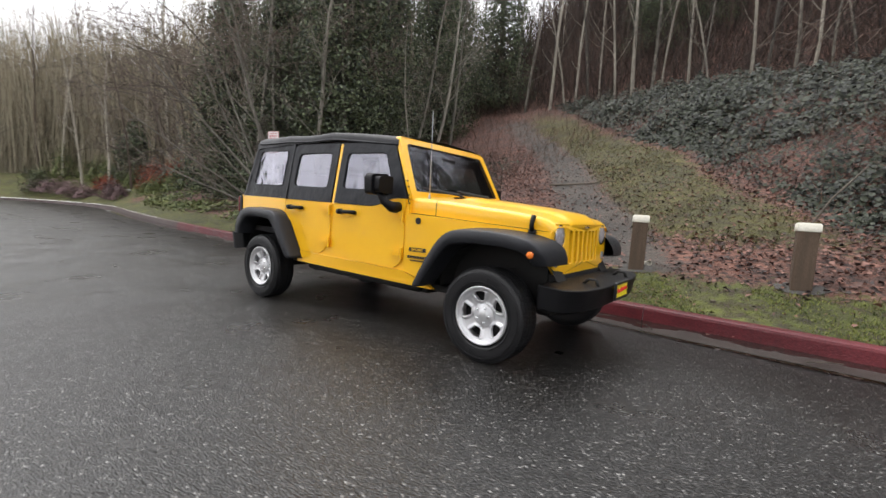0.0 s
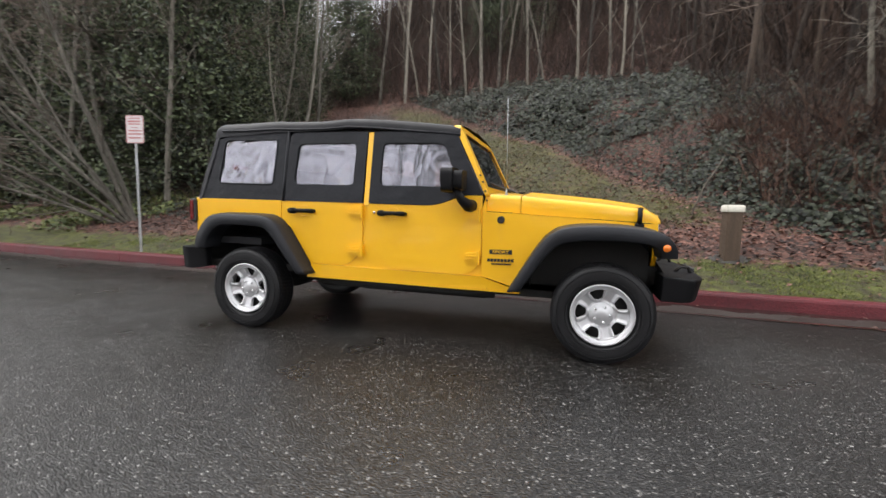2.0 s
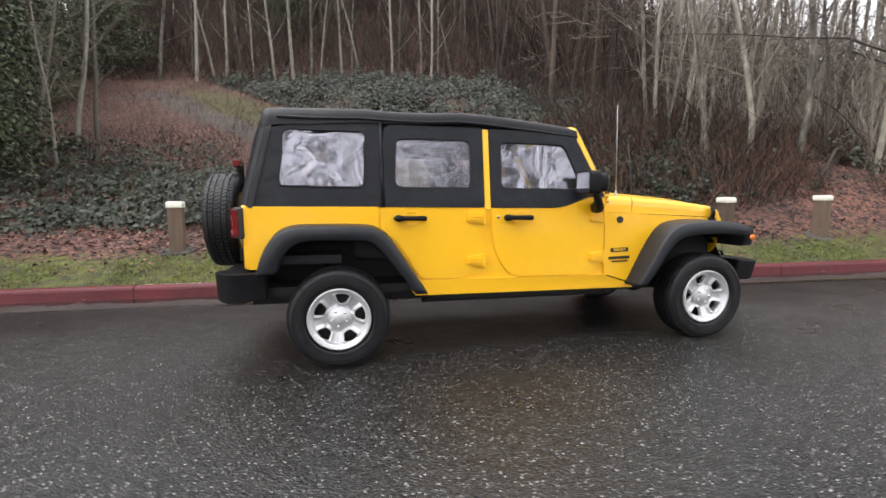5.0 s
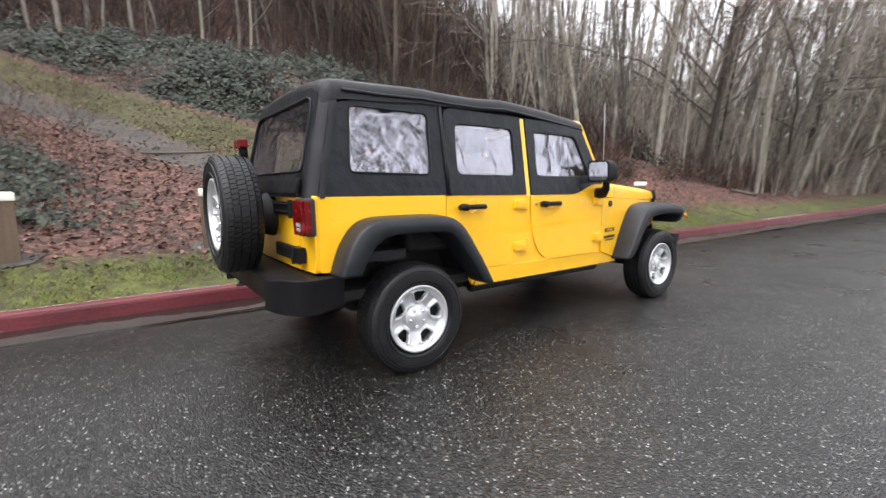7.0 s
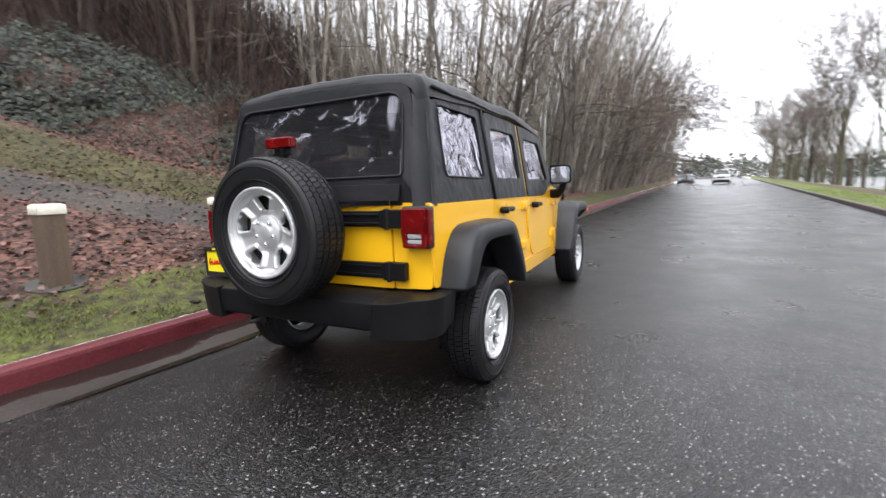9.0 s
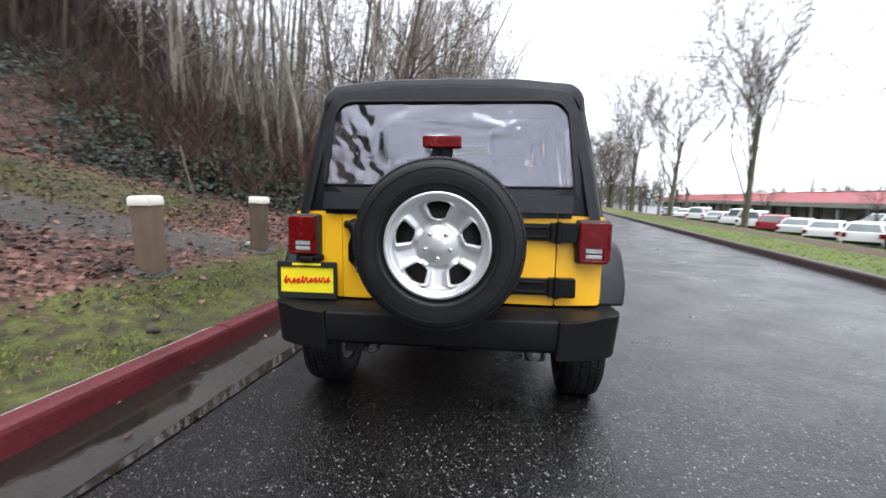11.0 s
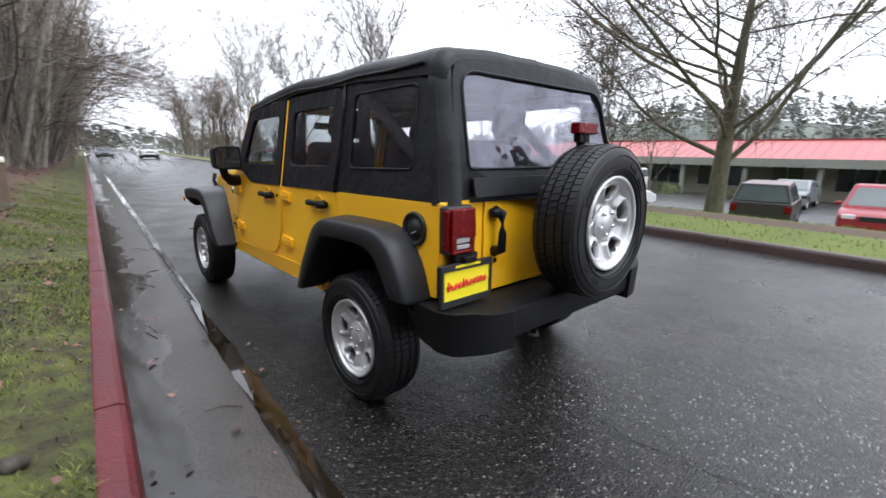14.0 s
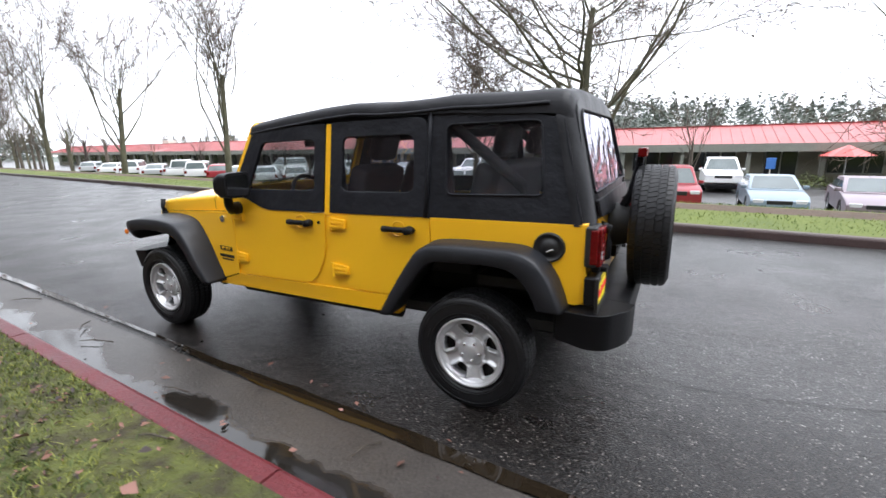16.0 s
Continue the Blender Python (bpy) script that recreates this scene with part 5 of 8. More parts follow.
def kerb_y(x):
    q = max(-6 - x, 0.0)
    bend = min(max(q - 20, 0.0), 16.0)
    return 1.79 - 0.063 * x + 0.0035 * q * q - 0.03 * bend * bend - 0.96 * max(q - 36, 0.0)


def far_y(x):
    y = -5.65 - 0.115 * x
    return y - 0.0072 * (x + 6) ** 2 if x < -6 else y


def smooth(a, b, x):
    t = min(max((x - a) / (b - a), 0.0), 1.0)
    return t * t * (3 - 2 * t)


# edge of the ivy bank: x of the edge at a given y
IVY_EDGE = [(2.0, 6.2), (3.2, 5.3), (4.2, 4.7), (5.7, 3.9), (7.4, 3.0), (9.2, 1.9), (12.1, 0.8), (14.0, -1.2), (16.9, -3.7), (20.0, -6.2), (24.0, -10.0)]
PATH_MID = [(1.7, 2.2), (3.4, 1.3), (5.0, 0.45), (7.6, -1.1), (11.0, -2.9), (13.4, -4.6), (18.3, -8.6), (30.0, -17.0)]


def path_gap(x, y):
    return abs(x - lerp_table(PATH_MID, y)) * 0.8


def ivy_depth(x, y):
    """How far a place lies inside the ivy bank, in metres."""
    return (x - lerp_table(IVY_EDGE, y)) * 0.62


def hill_z(x, y):
    """Height of the wooded side, behind the red kerb."""
    d = y - kerb_y(x)
    base = lerp_table([(0.0, 0.15), (0.25, 0.165), (1.2, 0.40), (3.2, 0.92), (6.3, 1.82), (10.4, 3.25), (15.4, 5.2), (20.5, 7.7), (30, 13.5), (46, 26.0), (70, 40.0), (120, 54.0)], d)
    left = smooth(-34, -15, x)
    right = 1 - 0.55 * smooth(13, 42, x)
    far_left = lerp_table([(0, 0.15), (0.8, 0.3), (2.5, 1.0), (5, 1.9), (9, 2.7), (15, 3.4), (40, 7.0), (120, 18.0)], d)
    z = far_left + (base - far_left) * left
    flat = lerp_table([(0, 0.15), (1.2, 0.35), (6, 1.1), (20, 4.2), (60, 14.0), (120, 22.0)], d)
    z = flat + (z - flat) * ((right - 0.45) / 0.55)
    bank = min(max(ivy_depth(x, y) - 0.05, 0) * 0.40, 1.0) * smooth(0.8, 3.0, d) * (1 - smooth(9, 16, x)) * (1 - smooth(14, 23, y))
    z += bank
    z += 0.05 * noise.noise((x * 0.9, y * 0.9, 0)) * smooth(0.3, 2, d) + 0.5 * noise.noise((x * 0.13, y * 0.13, 3)) * smooth(6, 18, d)
    return z


def far_z(x, y):
    """Height on the side of the parking lot, with a wooded ridge far behind it."""
    d = far_y(x) - y
    flat = lerp_table([(0.0, 0.15), (0.3, 0.16), (1.6, 0.22), (2.6, 0.20), (3.4, 0.10), (4.6, -0.22), (6.4, -0.95), (8.2, -1.28), (62, -1.28), (400, 2.0)], d)
    ridge = lerp_table([(-80, 1.0), (-30, 4.0), (-10, 5.5), (5, 6.5), (20, 9.0), (40, 11.0), (55, 9.5), (75, 5.0), (95, 3.0), (140, 0.5)], x)
    return flat + ridge * smooth(60, 104, d) * (1 + 0.15 * noise.noise((x * 0.05, y * 0.05, 8)))


def stations(a, b, fine_a, fine_b, fine, coarse):
    out, x = [], a
    while x < b:
        out.append(x)
        x += fine if fine_a <= x < fine_b else coarse
    return out + [b]


def strip(name, xs, laterals, place, material, smooth_it=True):
    """A sheet over the stations xs, with rows of lateral offsets laid by place(x, lateral)."""
    g = Geo()
    w = len(laterals)
    g.add([place(x, d) for x in xs for d in laterals], [(i * w + j, (i + 1) * w + j, (i + 1) * w + j + 1, i * w + j + 1) for i in range(len(xs) - 1) for j in range(w - 1)])
    return part(name, g, material, smooth=smooth_it, tidy=False)


XS = stations(-70, 260, -12, 24, 0.5, 3.0)
road = strip("road", XS, [k / 14 for k in range(15)], lambda x, q: (x, kerb_y(x) - 0.48 + (far_y(x) - 0.06 - kerb_y(x) + 0.48) * q, ROAD_Z + 0.006 * math.sin(math.pi * q) * smooth(0.12, 0.3, q)), M["asphalt"])
tagged(road, "wet dark asphalt road", "road", kind="structure")
gutter = strip("gutter", XS, [0, 0.12, 0.25, 0.4, 0.54], lambda x, d: (x, kerb_y(x) + 0.02 - d, 0.004 + 0.022 * d), M["gutter"])
tagged(gutter, "wet pale concrete gutter along the kerb", "gutter", kind="structure")


def hill_material():
    """Leaf-strewn soil with moss, dry grass and a gravel path laid over it by masks."""
    m = bpy.data.materials.new("hillside")
    m.use_nodes = True
    n, l = m.node_tree.nodes, m.node_tree.links
    p = n["Principled BSDF"]
    tc = n.new("ShaderNodeTexCoord")

    def tex(scale, detail=4):
        t = n.new("ShaderNodeTexNoise")
        t.inputs["Scale"].default_value, t.inputs["Detail"].default_value = scale, detail
        l.new(tc.outputs["Object"], t.inputs["Vector"])
        return t.outputs["Fac"]

    def two(fac, a, b, lo=0.35, hi=0.65):
        r = n.new("ShaderNodeValToRGB")
        e = r.color_ramp.elements
        e[0].position, e[1].position, e[0].color, e[1].color = lo, hi, (*a, 1), (*b, 1)
        l.new(fac, r.inputs["Fac"])
        return r.outputs["Color"]

    fine, mid, big = tex(34), tex(7), tex(0.8)
    cell = n.new("ShaderNodeTexVoronoi")
    cell.inputs["Scale"].default_value = 17
    l.new(tc.outputs["Object"], cell.inputs["Vector"])
    pick = n.new("ShaderNodeSeparateColor")
    l.new(cell.outputs["Color"], pick.inputs["Color"])
    col = two(pick.outputs["Red"], (0.018, 0.009, 0.007), (0.17, 0.08, 0.058), 0.1, 0.95)
    for mask, a, b, src in (("dry", (0.036, 0.026, 0.011), (0.085, 0.083, 0.021), mid), ("moss", (0.032, 0.024, 0.011), (0.09, 0.105, 0.018), mid), ("gravel", (0.030, 0.025, 0.021), (0.10, 0.088, 0.076), fine)):
        at = n.new("ShaderNodeAttribute")
        at.attribute_name = mask
        edge = n.new("ShaderNodeMath")
        edge.operation = "MULTIPLY_ADD"
        edge.inputs[1].default_value = 1.0
        l.new(at.outputs["Fac"], edge.inputs[0])
        off = n.new("ShaderNodeMath")
        off.operation = "MULTIPLY_ADD"
        off.inputs[1].default_value, off.inputs[2].default_value = 1.6, -0.8
        l.new(mid, off.inputs[0])
        l.new(off.outputs[0], edge.inputs[2])
        clampn = n.new("ShaderNodeMapRange")
        clampn.inputs["From Min"].default_value, clampn.inputs["From Max"].default_value = 0.3, 0.7
        l.new(edge.outputs[0], clampn.inputs["Value"])
        mx = n.new("ShaderNodeMix")
        mx.data_type = "RGBA"
        l.new(clampn.outputs["Result"], mx.inputs["Factor"])
        l.new(col, mx.inputs["A"])
        l.new(two(src, a, b), mx.inputs["B"])
        col = mx.outputs["Result"]
    tone = n.new("ShaderNodeMix")
    tone.data_type, tone.blend_type = "RGBA", "MULTIPLY"
    tone.inputs["Factor"].default_value = 1.0
    l.new(col, tone.inputs["A"])
    l.new(two(big, (0.7, 0.7, 0.7), (1.2, 1.15, 1.1)), tone.inputs["B"])
    l.new(tone.outputs["Result"], p.inputs["Base Color"])
    p.inputs["Roughness"].default_value = 0.85
    bn = n.new("ShaderNodeBump")
    bn.inputs["Strength"].default_value, bn.inputs["Distance"].default_value = 0.8, 0.05
    l.new(fine, bn.inputs["Height"])
    l.new(bn.outputs["Normal"], p.inputs["Normal"])
    return m


LAT = [0.14, 0.2, 0.3] + [0.3 + 0.3 * k for k in range(1, 40)] + [12.5 + k for k in range(0, 30)] + [45 + 6 * k for k in range(0, 20)]
hill = strip("ground", XS, LAT, lambda x, d: (x, kerb_y(x) + d, hill_z(x, kerb_y(x) + d)), hill_material())
tagged(hill, "wooded slope of fallen leaves, moss and a gravel path", "ground", kind="structure")
me = hill.data
masks = {k: me.attributes.new(k, "FLOAT", "POINT") for k in ("dry", "moss", "gravel")}
for i, v in enumerate(me.vertices):
    x, y = v.co.x, v.co.y
    d = y - kerb_y(x)
    masks["moss"].data[i].value = 1 - smooth(0.7 + 0.5 * noise.noise((x * 0.5, 0, 1)), 1.7, d) if x > -30 else 0.8
    g_ = 0.9 * (1 - smooth(0.2, 1.0, path_gap(x, y)))
    masks["gravel"].data[i].value = g_ * smooth(0.9, 1.6, d) * (1 - smooth(16, 22, d))
    side = x - lerp_table(PATH_MID, y)
    masks["dry"].data[i].value = smooth(0.3, 1.0, side) * (1 - smooth(-0.6, 0.1, ivy_depth(x, y))) * smooth(2.2, 4.0, d) * (1 - smooth(15, 22, d))

# far side: mown verge with a mulch bed, falling to the parking lot
FAR_LAT = [0.14, 0.3, 0.6, 1.0, 1.5]
verge = strip("verge", XS, FAR_LAT, lambda x, d: (x, far_y(x) - d, far_z(x, far_y(x) - d)), M["lawn"])
tagged(verge, "mown grass verge", "grass", kind="structure")
bed = strip("mulch_bed", XS, [1.5, 2.0, 2.5], lambda x, d: (x, far_y(x) - d, far_z(x, far_y(x) - d)), M["mulch"])
tagged(bed, "brown mulch bed in the verge", "bed", kind="structure")
bank = strip("verge_bank", XS, [2.5, 3.0, 3.5, 4.0, 4.6, 5.2, 5.8, 6.6, 7.4, 8.2], lambda x, d: (x, far_y(x) - d, far_z(x, far_y(x) - d)), M["lawn"])
tagged(bank, "grass bank falling to the parking lot", "grass", kind="structure")
lot = strip("parking_lot", XS, [8.2, 12, 20, 26, 30], lambda x, d: (x, far_y(x) - d, far_z(x, far_y(x) - d)), M["lot"])
tagged(lot, "wet asphalt parking lot", "parking lot", kind="structure")
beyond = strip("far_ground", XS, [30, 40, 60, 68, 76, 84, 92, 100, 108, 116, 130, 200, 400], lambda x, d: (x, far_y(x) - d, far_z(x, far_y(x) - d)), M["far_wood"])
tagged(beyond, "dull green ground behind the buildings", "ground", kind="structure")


def kerb(name, line, side, x0, x1, length, material, label, bare=-99):
    """A row of kerb stones, unpainted before bare; side is the way from the road to the bank."""
    root = thing(name, label, "kerb", kind="structure")
    prof = [(-0.002, -0.03), (0.012, 0.118), (0.022, 0.142), (0.045, 0.156), (0.135, 0.160), (0.155, 0.152), (0.162, -0.03)]
    x = x0
    while x < x1:
        e = x + length
        g = Geo()
        steps = [x + 0.005 + (e - x - 0.010) * k / 4 for k in range(5)]
        sag = random.uniform(-0.004, 0.004)
        rows = [[(s, line(s) + side * a, b + sag) for a, b in prof] for s in steps]
        k = len(prof)
        g.add([p for r in rows for p in r], [(i * k + j, i * k + j + 1, (i + 1) * k + j + 1, (i + 1) * k + j) for i in range(4) for j in range(k - 1)] + [tuple(range(k)), tuple(range(4 * k, 5 * k))])
        part("kerb_stone", g, material if x > bare else M["kerb_grey"], root)
        x = e
    return root


kerb("kerb_near", kerb_y, 1, -64, 80, 3.0, M["kerb_red"], "faded red painted concrete kerb", -15)
kerb("kerb_far", far_y, -1, -42, 120, 4.5, M["kerb_grey"], "weathered reddish grey concrete kerb")


def puddle(name, x0, x1, mid, half, z, label):
    g = Geo()
    n_ = int((x1 - x0) / 0.02)
    rows = []
    for i in range(n_ + 1):
        x = x0 + (x1 - x0) * i / n_
        taper = math.sin(math.pi * min(max(i / n_, 0.0), 1.0)) ** 0.5
        a = half * taper * (0.85 + 0.22 * noise.noise((x * 1.3, 0, z * 50)) + 0.26 * noise.noise((x * 4.0, 3, z * 50)) + 0.06 * noise.noise((x * 17.0, 4, z * 50)))
        b = half * taper * (0.85 + 0.22 * noise.noise((x * 1.3, 5, z * 50)) + 0.26 * noise.noise((x * 4.0, 9, z * 50)) + 0.06 * noise.noise((x * 17.0, 8, z * 50)))
        rows += [(x, kerb_y(x) - mid - a, z), (x, kerb_y(x) - mid + b, z)]
    g.add(rows, [(2 * i, 2 * i + 2, 2 * i + 3, 2 * i + 1) for i in range(n_)])
    return tagged(part(name, g, M["water"], tidy=False), label, "puddle", group="puddles in the gutter")


puddle("puddle", -2.9, 0.9, 0.57, 0.065, 0.022, "shallow brown puddle along the gutter's edge")
puddle("puddle", 0.6, 26.0, 0.60, 0.06, 0.0225, "long narrow puddle shining along the gutter")

def crack(pts, wide):
    g = Geo()
    rows = []
    fine = []
    for (a, b), (c, d) in zip(pts, pts[1:]):
        k = max(int(math.hypot(c - a, d - b) / 0.06), 1)
        fine += [(a + (c - a) * i / k, b + (d - b) * i / k) for i in range(k)]
    for i, (x, y) in enumerate(fine):
        o = 0.05 * noise.noise((x * 3, y * 3, 7)) + 0.02 * noise.noise((x * 14, y * 14, 2))
        w = wide * (0.5 + 0.9 * abs(noise.noise((x * 6, y * 6, 4))))
        q = (kerb_y(x) - 0.48 - y) / (kerb_y(x) - 0.48 - far_y(x) - 0.04)
        z = ROAD_Z + 0.006 * math.sin(math.pi * q) * smooth(0.12, 0.3, q) + 0.004
        rows += [(x + o, y + o - w, z), (x + o, y + o + w, z)]
    g.add(rows, [(2 * i, 2 * i + 2, 2 * i + 3, 2 * i + 1) for i in range(len(fine) - 1)])
    tagged(part("road_crack", g, M["black_ink"], tidy=False), "thin dark crack in the asphalt", "crack", group="cracks in the road", kind="stuff")


crack([(-0.4, 0.4), (-0.55, -0.9), (-0.67, -1.34), (-0.64, -1.8), (-0.67, -2.2), (-0.62, -2.8), (-0.48, -3.2), (-0.6, -4.4), (-0.5, -5.3)], 0.005)
crack([(-1.6, -0.4), (-2.2, -0.1), (-2.65, 0.08), (-3.1, 0.02), (-3.55, -0.1), (-4.6, -0.2), (-6.0, -0.1)], 0.005)
crack([(-2.3, 0.0), (-2.45, 0.45), (-2.62, 0.75), (-2.5, 1.1)], 0.004)
crack([(-2.65, 0.08), (-3.0, 0.5), (-2.95, 0.9)], 0.004)
crack([(-3.1, 0.02), (-3.4, 0.4), (-3.9, 0.5), (-4.3, 0.9)], 0.004)
crack([(3.4, -4.9), (4.6, -4.2), (6.2, -4.4), (8.4, -3.6)], 0.005)


# ---- trees and plants ----
def leaf_mesh(name, centres, normals, sizes, material, fold=0.25, narrow=0.6):
    """Many small folded leaves: each is two triangles hinged on its midrib."""
    k = len(centres)
    c, nrm, s = np.asarray(centres, float), np.asarray(normals, float), np.asarray(sizes, float)[:, None]
    nrm /= np.linalg.norm(nrm, axis=1, keepdims=True) + 1e-9
    t = np.random.normal(size=(k, 3))
    t -= (t * nrm).sum(1, keepdims=True) * nrm
    t /= np.linalg.norm(t, axis=1, keepdims=True) + 1e-9
    b = np.cross(nrm, t)
    verts = np.stack([c - t * s * 0.5, c + b * s * narrow * 0.5 + nrm * s * fold * 0.4, c + t * s * 0.5, c - b * s * narrow * 0.5 + nrm * s * fold * 0.4], 1).reshape(-1, 3)
    idx = np.arange(k)[:, None] * 4
    tris = np.concatenate([idx + [0, 1, 2], idx + [0, 2, 3]], 1).reshape(-1, 3)
    me = bpy.data.meshes.new(name)
    me.vertices.add(len(verts))
    me.vertices.foreach_set("co", verts.ravel())
    me.loops.add(len(tris) * 3)
    me.loops.foreach_set("vertex_index", tris.ravel().astype(np.int32))
    me.polygons.add(len(tris))
    me.polygons.foreach_set("loop_start", np.arange(0, len(tris) * 3, 3, dtype=np.int32))
    me.update(calc_edges=True)
    me.validate()
    me.materials.append(material)
    return me


def blade_mesh(name, roots, heights, lean, width, material):
    """Many thin upright blades or twigs: one tall triangle pair each, bent over."""
    k = len(roots)
    r, h = np.asarray(roots, float), np.asarray(heights, float)[:, None]
    a = np.random.uniform(0, 2 * math.pi, k)
    side = np.stack([np.cos(a), np.sin(a), np.zeros(k)], 1) * width
    tilt = np.random.normal(size=(k, 3)) * lean
    tilt[:, 2] = 1
    tilt /= np.linalg.norm(tilt, axis=1, keepdims=True)
    mid = r + tilt * h * 0.55
    bend = np.random.normal(size=(k, 3)) * lean * 0.8
    bend[:, 2] = -abs(bend[:, 2]) * 0.3
    tip = r + tilt * h + bend * h * 0.6
    verts = np.stack([r - side, r + side, mid - side * 0.7, mid + side * 0.7, tip], 1).reshape(-1, 3)
    idx = np.arange(k)[:, None] * 5
    tris = np.concatenate([idx + [0, 1, 3], idx + [0, 3, 2], idx + [2, 3, 4]], 1).reshape(-1, 3)
    me = bpy.data.meshes.new(name)
    me.vertices.add(len(verts))
    me.vertices.foreach_set("co", verts.ravel())
    me.loops.add(len(tris) * 3)
    me.loops.foreach_set("vertex_index", tris.ravel().astype(np.int32))
    me.polygons.add(len(tris))
    me.polygons.foreach_set("loop_start", np.arange(0, len(tris) * 3, 3, dtype=np.int32))
    me.update(calc_edges=True)
    me.materials.append(material)
    return me


def spike(g, pts, rad):
    """A thin three-sided twig that runs out to a point."""
    d = (pts[-1] - pts[0]).normalized()
    u = d.orthogonal().normalized() * rad[0]
    v = d.cross(u)
    base = [pts[0] + u, pts[0] - u * 0.5 + v * 0.87, pts[0] - u * 0.5 - v * 0.87]
    if len(pts) == 2:
        g.add(base + [pts[1]], [(0, 1, 3), (1, 2, 3), (2, 0, 3)])
    else:
        m = [p + pts[1] - pts[0] for p in base]
        g.add(base + m + [pts[-1]], [(0, 1, 4, 3), (1, 2, 5, 4), (2, 0, 3, 5), (3, 4, 6), (4, 5, 6), (5, 3, 6)])


def grow(rng, start, way, length, radius, level, wood, twigs, conf):
    """A limb that wanders, tapers and forks; thick pieces go to wood, thin ones to twigs."""
    steps = conf["steps"][level]
    pts, rad = [Vector(start)], [radius]
    d = Vector(way).normalized()
    for i in range(steps):
        wob = conf["wobble"][level]
        d = (d + Vector((rng.gauss(0, wob), rng.gauss(0, wob), rng.gauss(0, wob) + conf["up"][level]))).normalized()
        pts.append(pts[-1] + d * length / steps)
        rad.append(radius * (1 - (i + 1) / steps * conf["taper"][level]))
    sides = conf["sides"][level]
    if level == len(conf["count"]) - 1 and level > 1:
        spike(twigs, pts, rad)
    else:
        (wood if level <= conf["wood"] else twigs).tube(pts, rad, sides, cap=False)
    if level + 1 < len(conf["count"]):
        for k in range(conf["count"][level + 1]):
            t = conf["from"][level + 1] + (1 - conf["from"][level + 1]) * (k + rng.random()) / conf["count"][level + 1]
            i = min(int(t * steps), steps - 1)
            p = pts[i].lerp(pts[i + 1], t * steps - i)
            dd = (pts[i + 1] - pts[i]).normalized()
            a = rng.uniform(0, 2 * math.pi)
            side = dd.orthogonal().normalized()
            side = (Matrix.Rotation(a, 3, dd) @ side)
            ang = radians(rng.uniform(*conf["angle"][level + 1]))
            way2 = dd * math.cos(ang) + side * math.sin(ang)
            ln = length * conf["ratio"][level + 1] * rng.uniform(0.6, 1.15) * (1.15 - 0.55 * t)
            grow(rng, p, way2, ln, max(rad[i] * conf["thin"][level + 1], conf["least"]), level + 1, wood, twigs, conf)


BIRCH = dict(count=[1, 18, 7, 5], steps=[9, 4, 2, 1], wobble=[0.05, 0.14, 0.2, 0.2], up=[0.06, 0.10, 0.06, 0.0], taper=[0.88, 0.85, 0.8, 0.7], sides=[7, 3, 3, 3], wood=1,
             angle=[0, (25, 55), (25, 60), (20, 60)], ratio=[0, 0.22, 0.45, 0.55], thin=[0, 0.30, 0.42, 0.6], least=0.0055, **{"from": [0, 0.14, 0.15, 0.15]})
LIGHT = dict(BIRCH, count=[1, 14, 7], steps=[6, 3, 1], sides=[6, 3, 3])
BROAD = dict(count=[1, 11, 9, 8, 6], steps=[5, 7, 4, 2, 1], wobble=[0.02, 0.13, 0.17, 0.2, 0.2], up=[0.05, 0.05, 0.05, 0.05, 0.0], taper=[0.5, 0.88, 0.85, 0.8, 0.7], sides=[10, 6, 4, 3, 3], wood=2,
             angle=[0, (30, 68), (25, 58), (25, 58), (20, 55)], ratio=[0, 1.65, 0.5, 0.48, 0.5], thin=[0, 0.33, 0.40, 0.5, 0.6], least=0.008, **{"from": [0, 0.5, 0.18, 0.15, 0.15]})
UPRIGHT = dict(BROAD, count=[1, 11, 10, 9, 6], angle=[0, (10, 38), (16, 42), (20, 48), (20, 55)], up=[0.05, 0.10, 0.08, 0.05, 0.0], **{"from": [0, 0.30, 0.15, 0.12, 0.12]})
THIN_BROAD = dict(BROAD, count=[1, 8, 7, 5], steps=[4, 5, 3, 1], sides=[7, 4, 3, 3])
THIN_UPRIGHT = dict(UPRIGHT, count=[1, 8, 7, 6], steps=[4, 5, 3, 1], sides=[7, 4, 3, 3])


def tree_meshes(seed, conf, height, radius, bark, twig, lean=(0, 0)):
    rng = random.Random(seed)
    wood, twigs = Geo(), Geo()
    grow(rng, (0, 0, -0.5), (lean[0], lean[1], 1), height, radius, 0, wood, twigs, conf)
    return wood.mesh("trunk", bark, True, False), twigs.mesh("crown", twig, False, False)


def plant_tree(name, meshes, m, label, category="tree", group=""):
    t = thing(name, label, category, m, group)
    part("trunk", meshes[0], None, t)
    part("crown", meshes[1], None, t)
    return t


rng = random.Random(11)
SIZES = [(15, 0.095, (0, 0)), (13, 0.075, (0.04, 0.02)), (16, 0.105, (-0.03, 0)), (11, 0.055, (0.10, -0.05)), (14, 0.085, (0.03, -0.08)), (12, 0.065, (-0.08, 0.03))]
birches = [tree_meshes(20 + k, BIRCH, h, r, M["birch"], M["pale_twig"], ln) for k, (h, r, ln) in enumerate(SIZES)]
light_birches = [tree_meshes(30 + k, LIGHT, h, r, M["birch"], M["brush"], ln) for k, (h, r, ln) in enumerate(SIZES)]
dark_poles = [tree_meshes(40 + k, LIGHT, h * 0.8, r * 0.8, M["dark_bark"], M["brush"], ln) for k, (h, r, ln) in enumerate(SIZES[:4])]
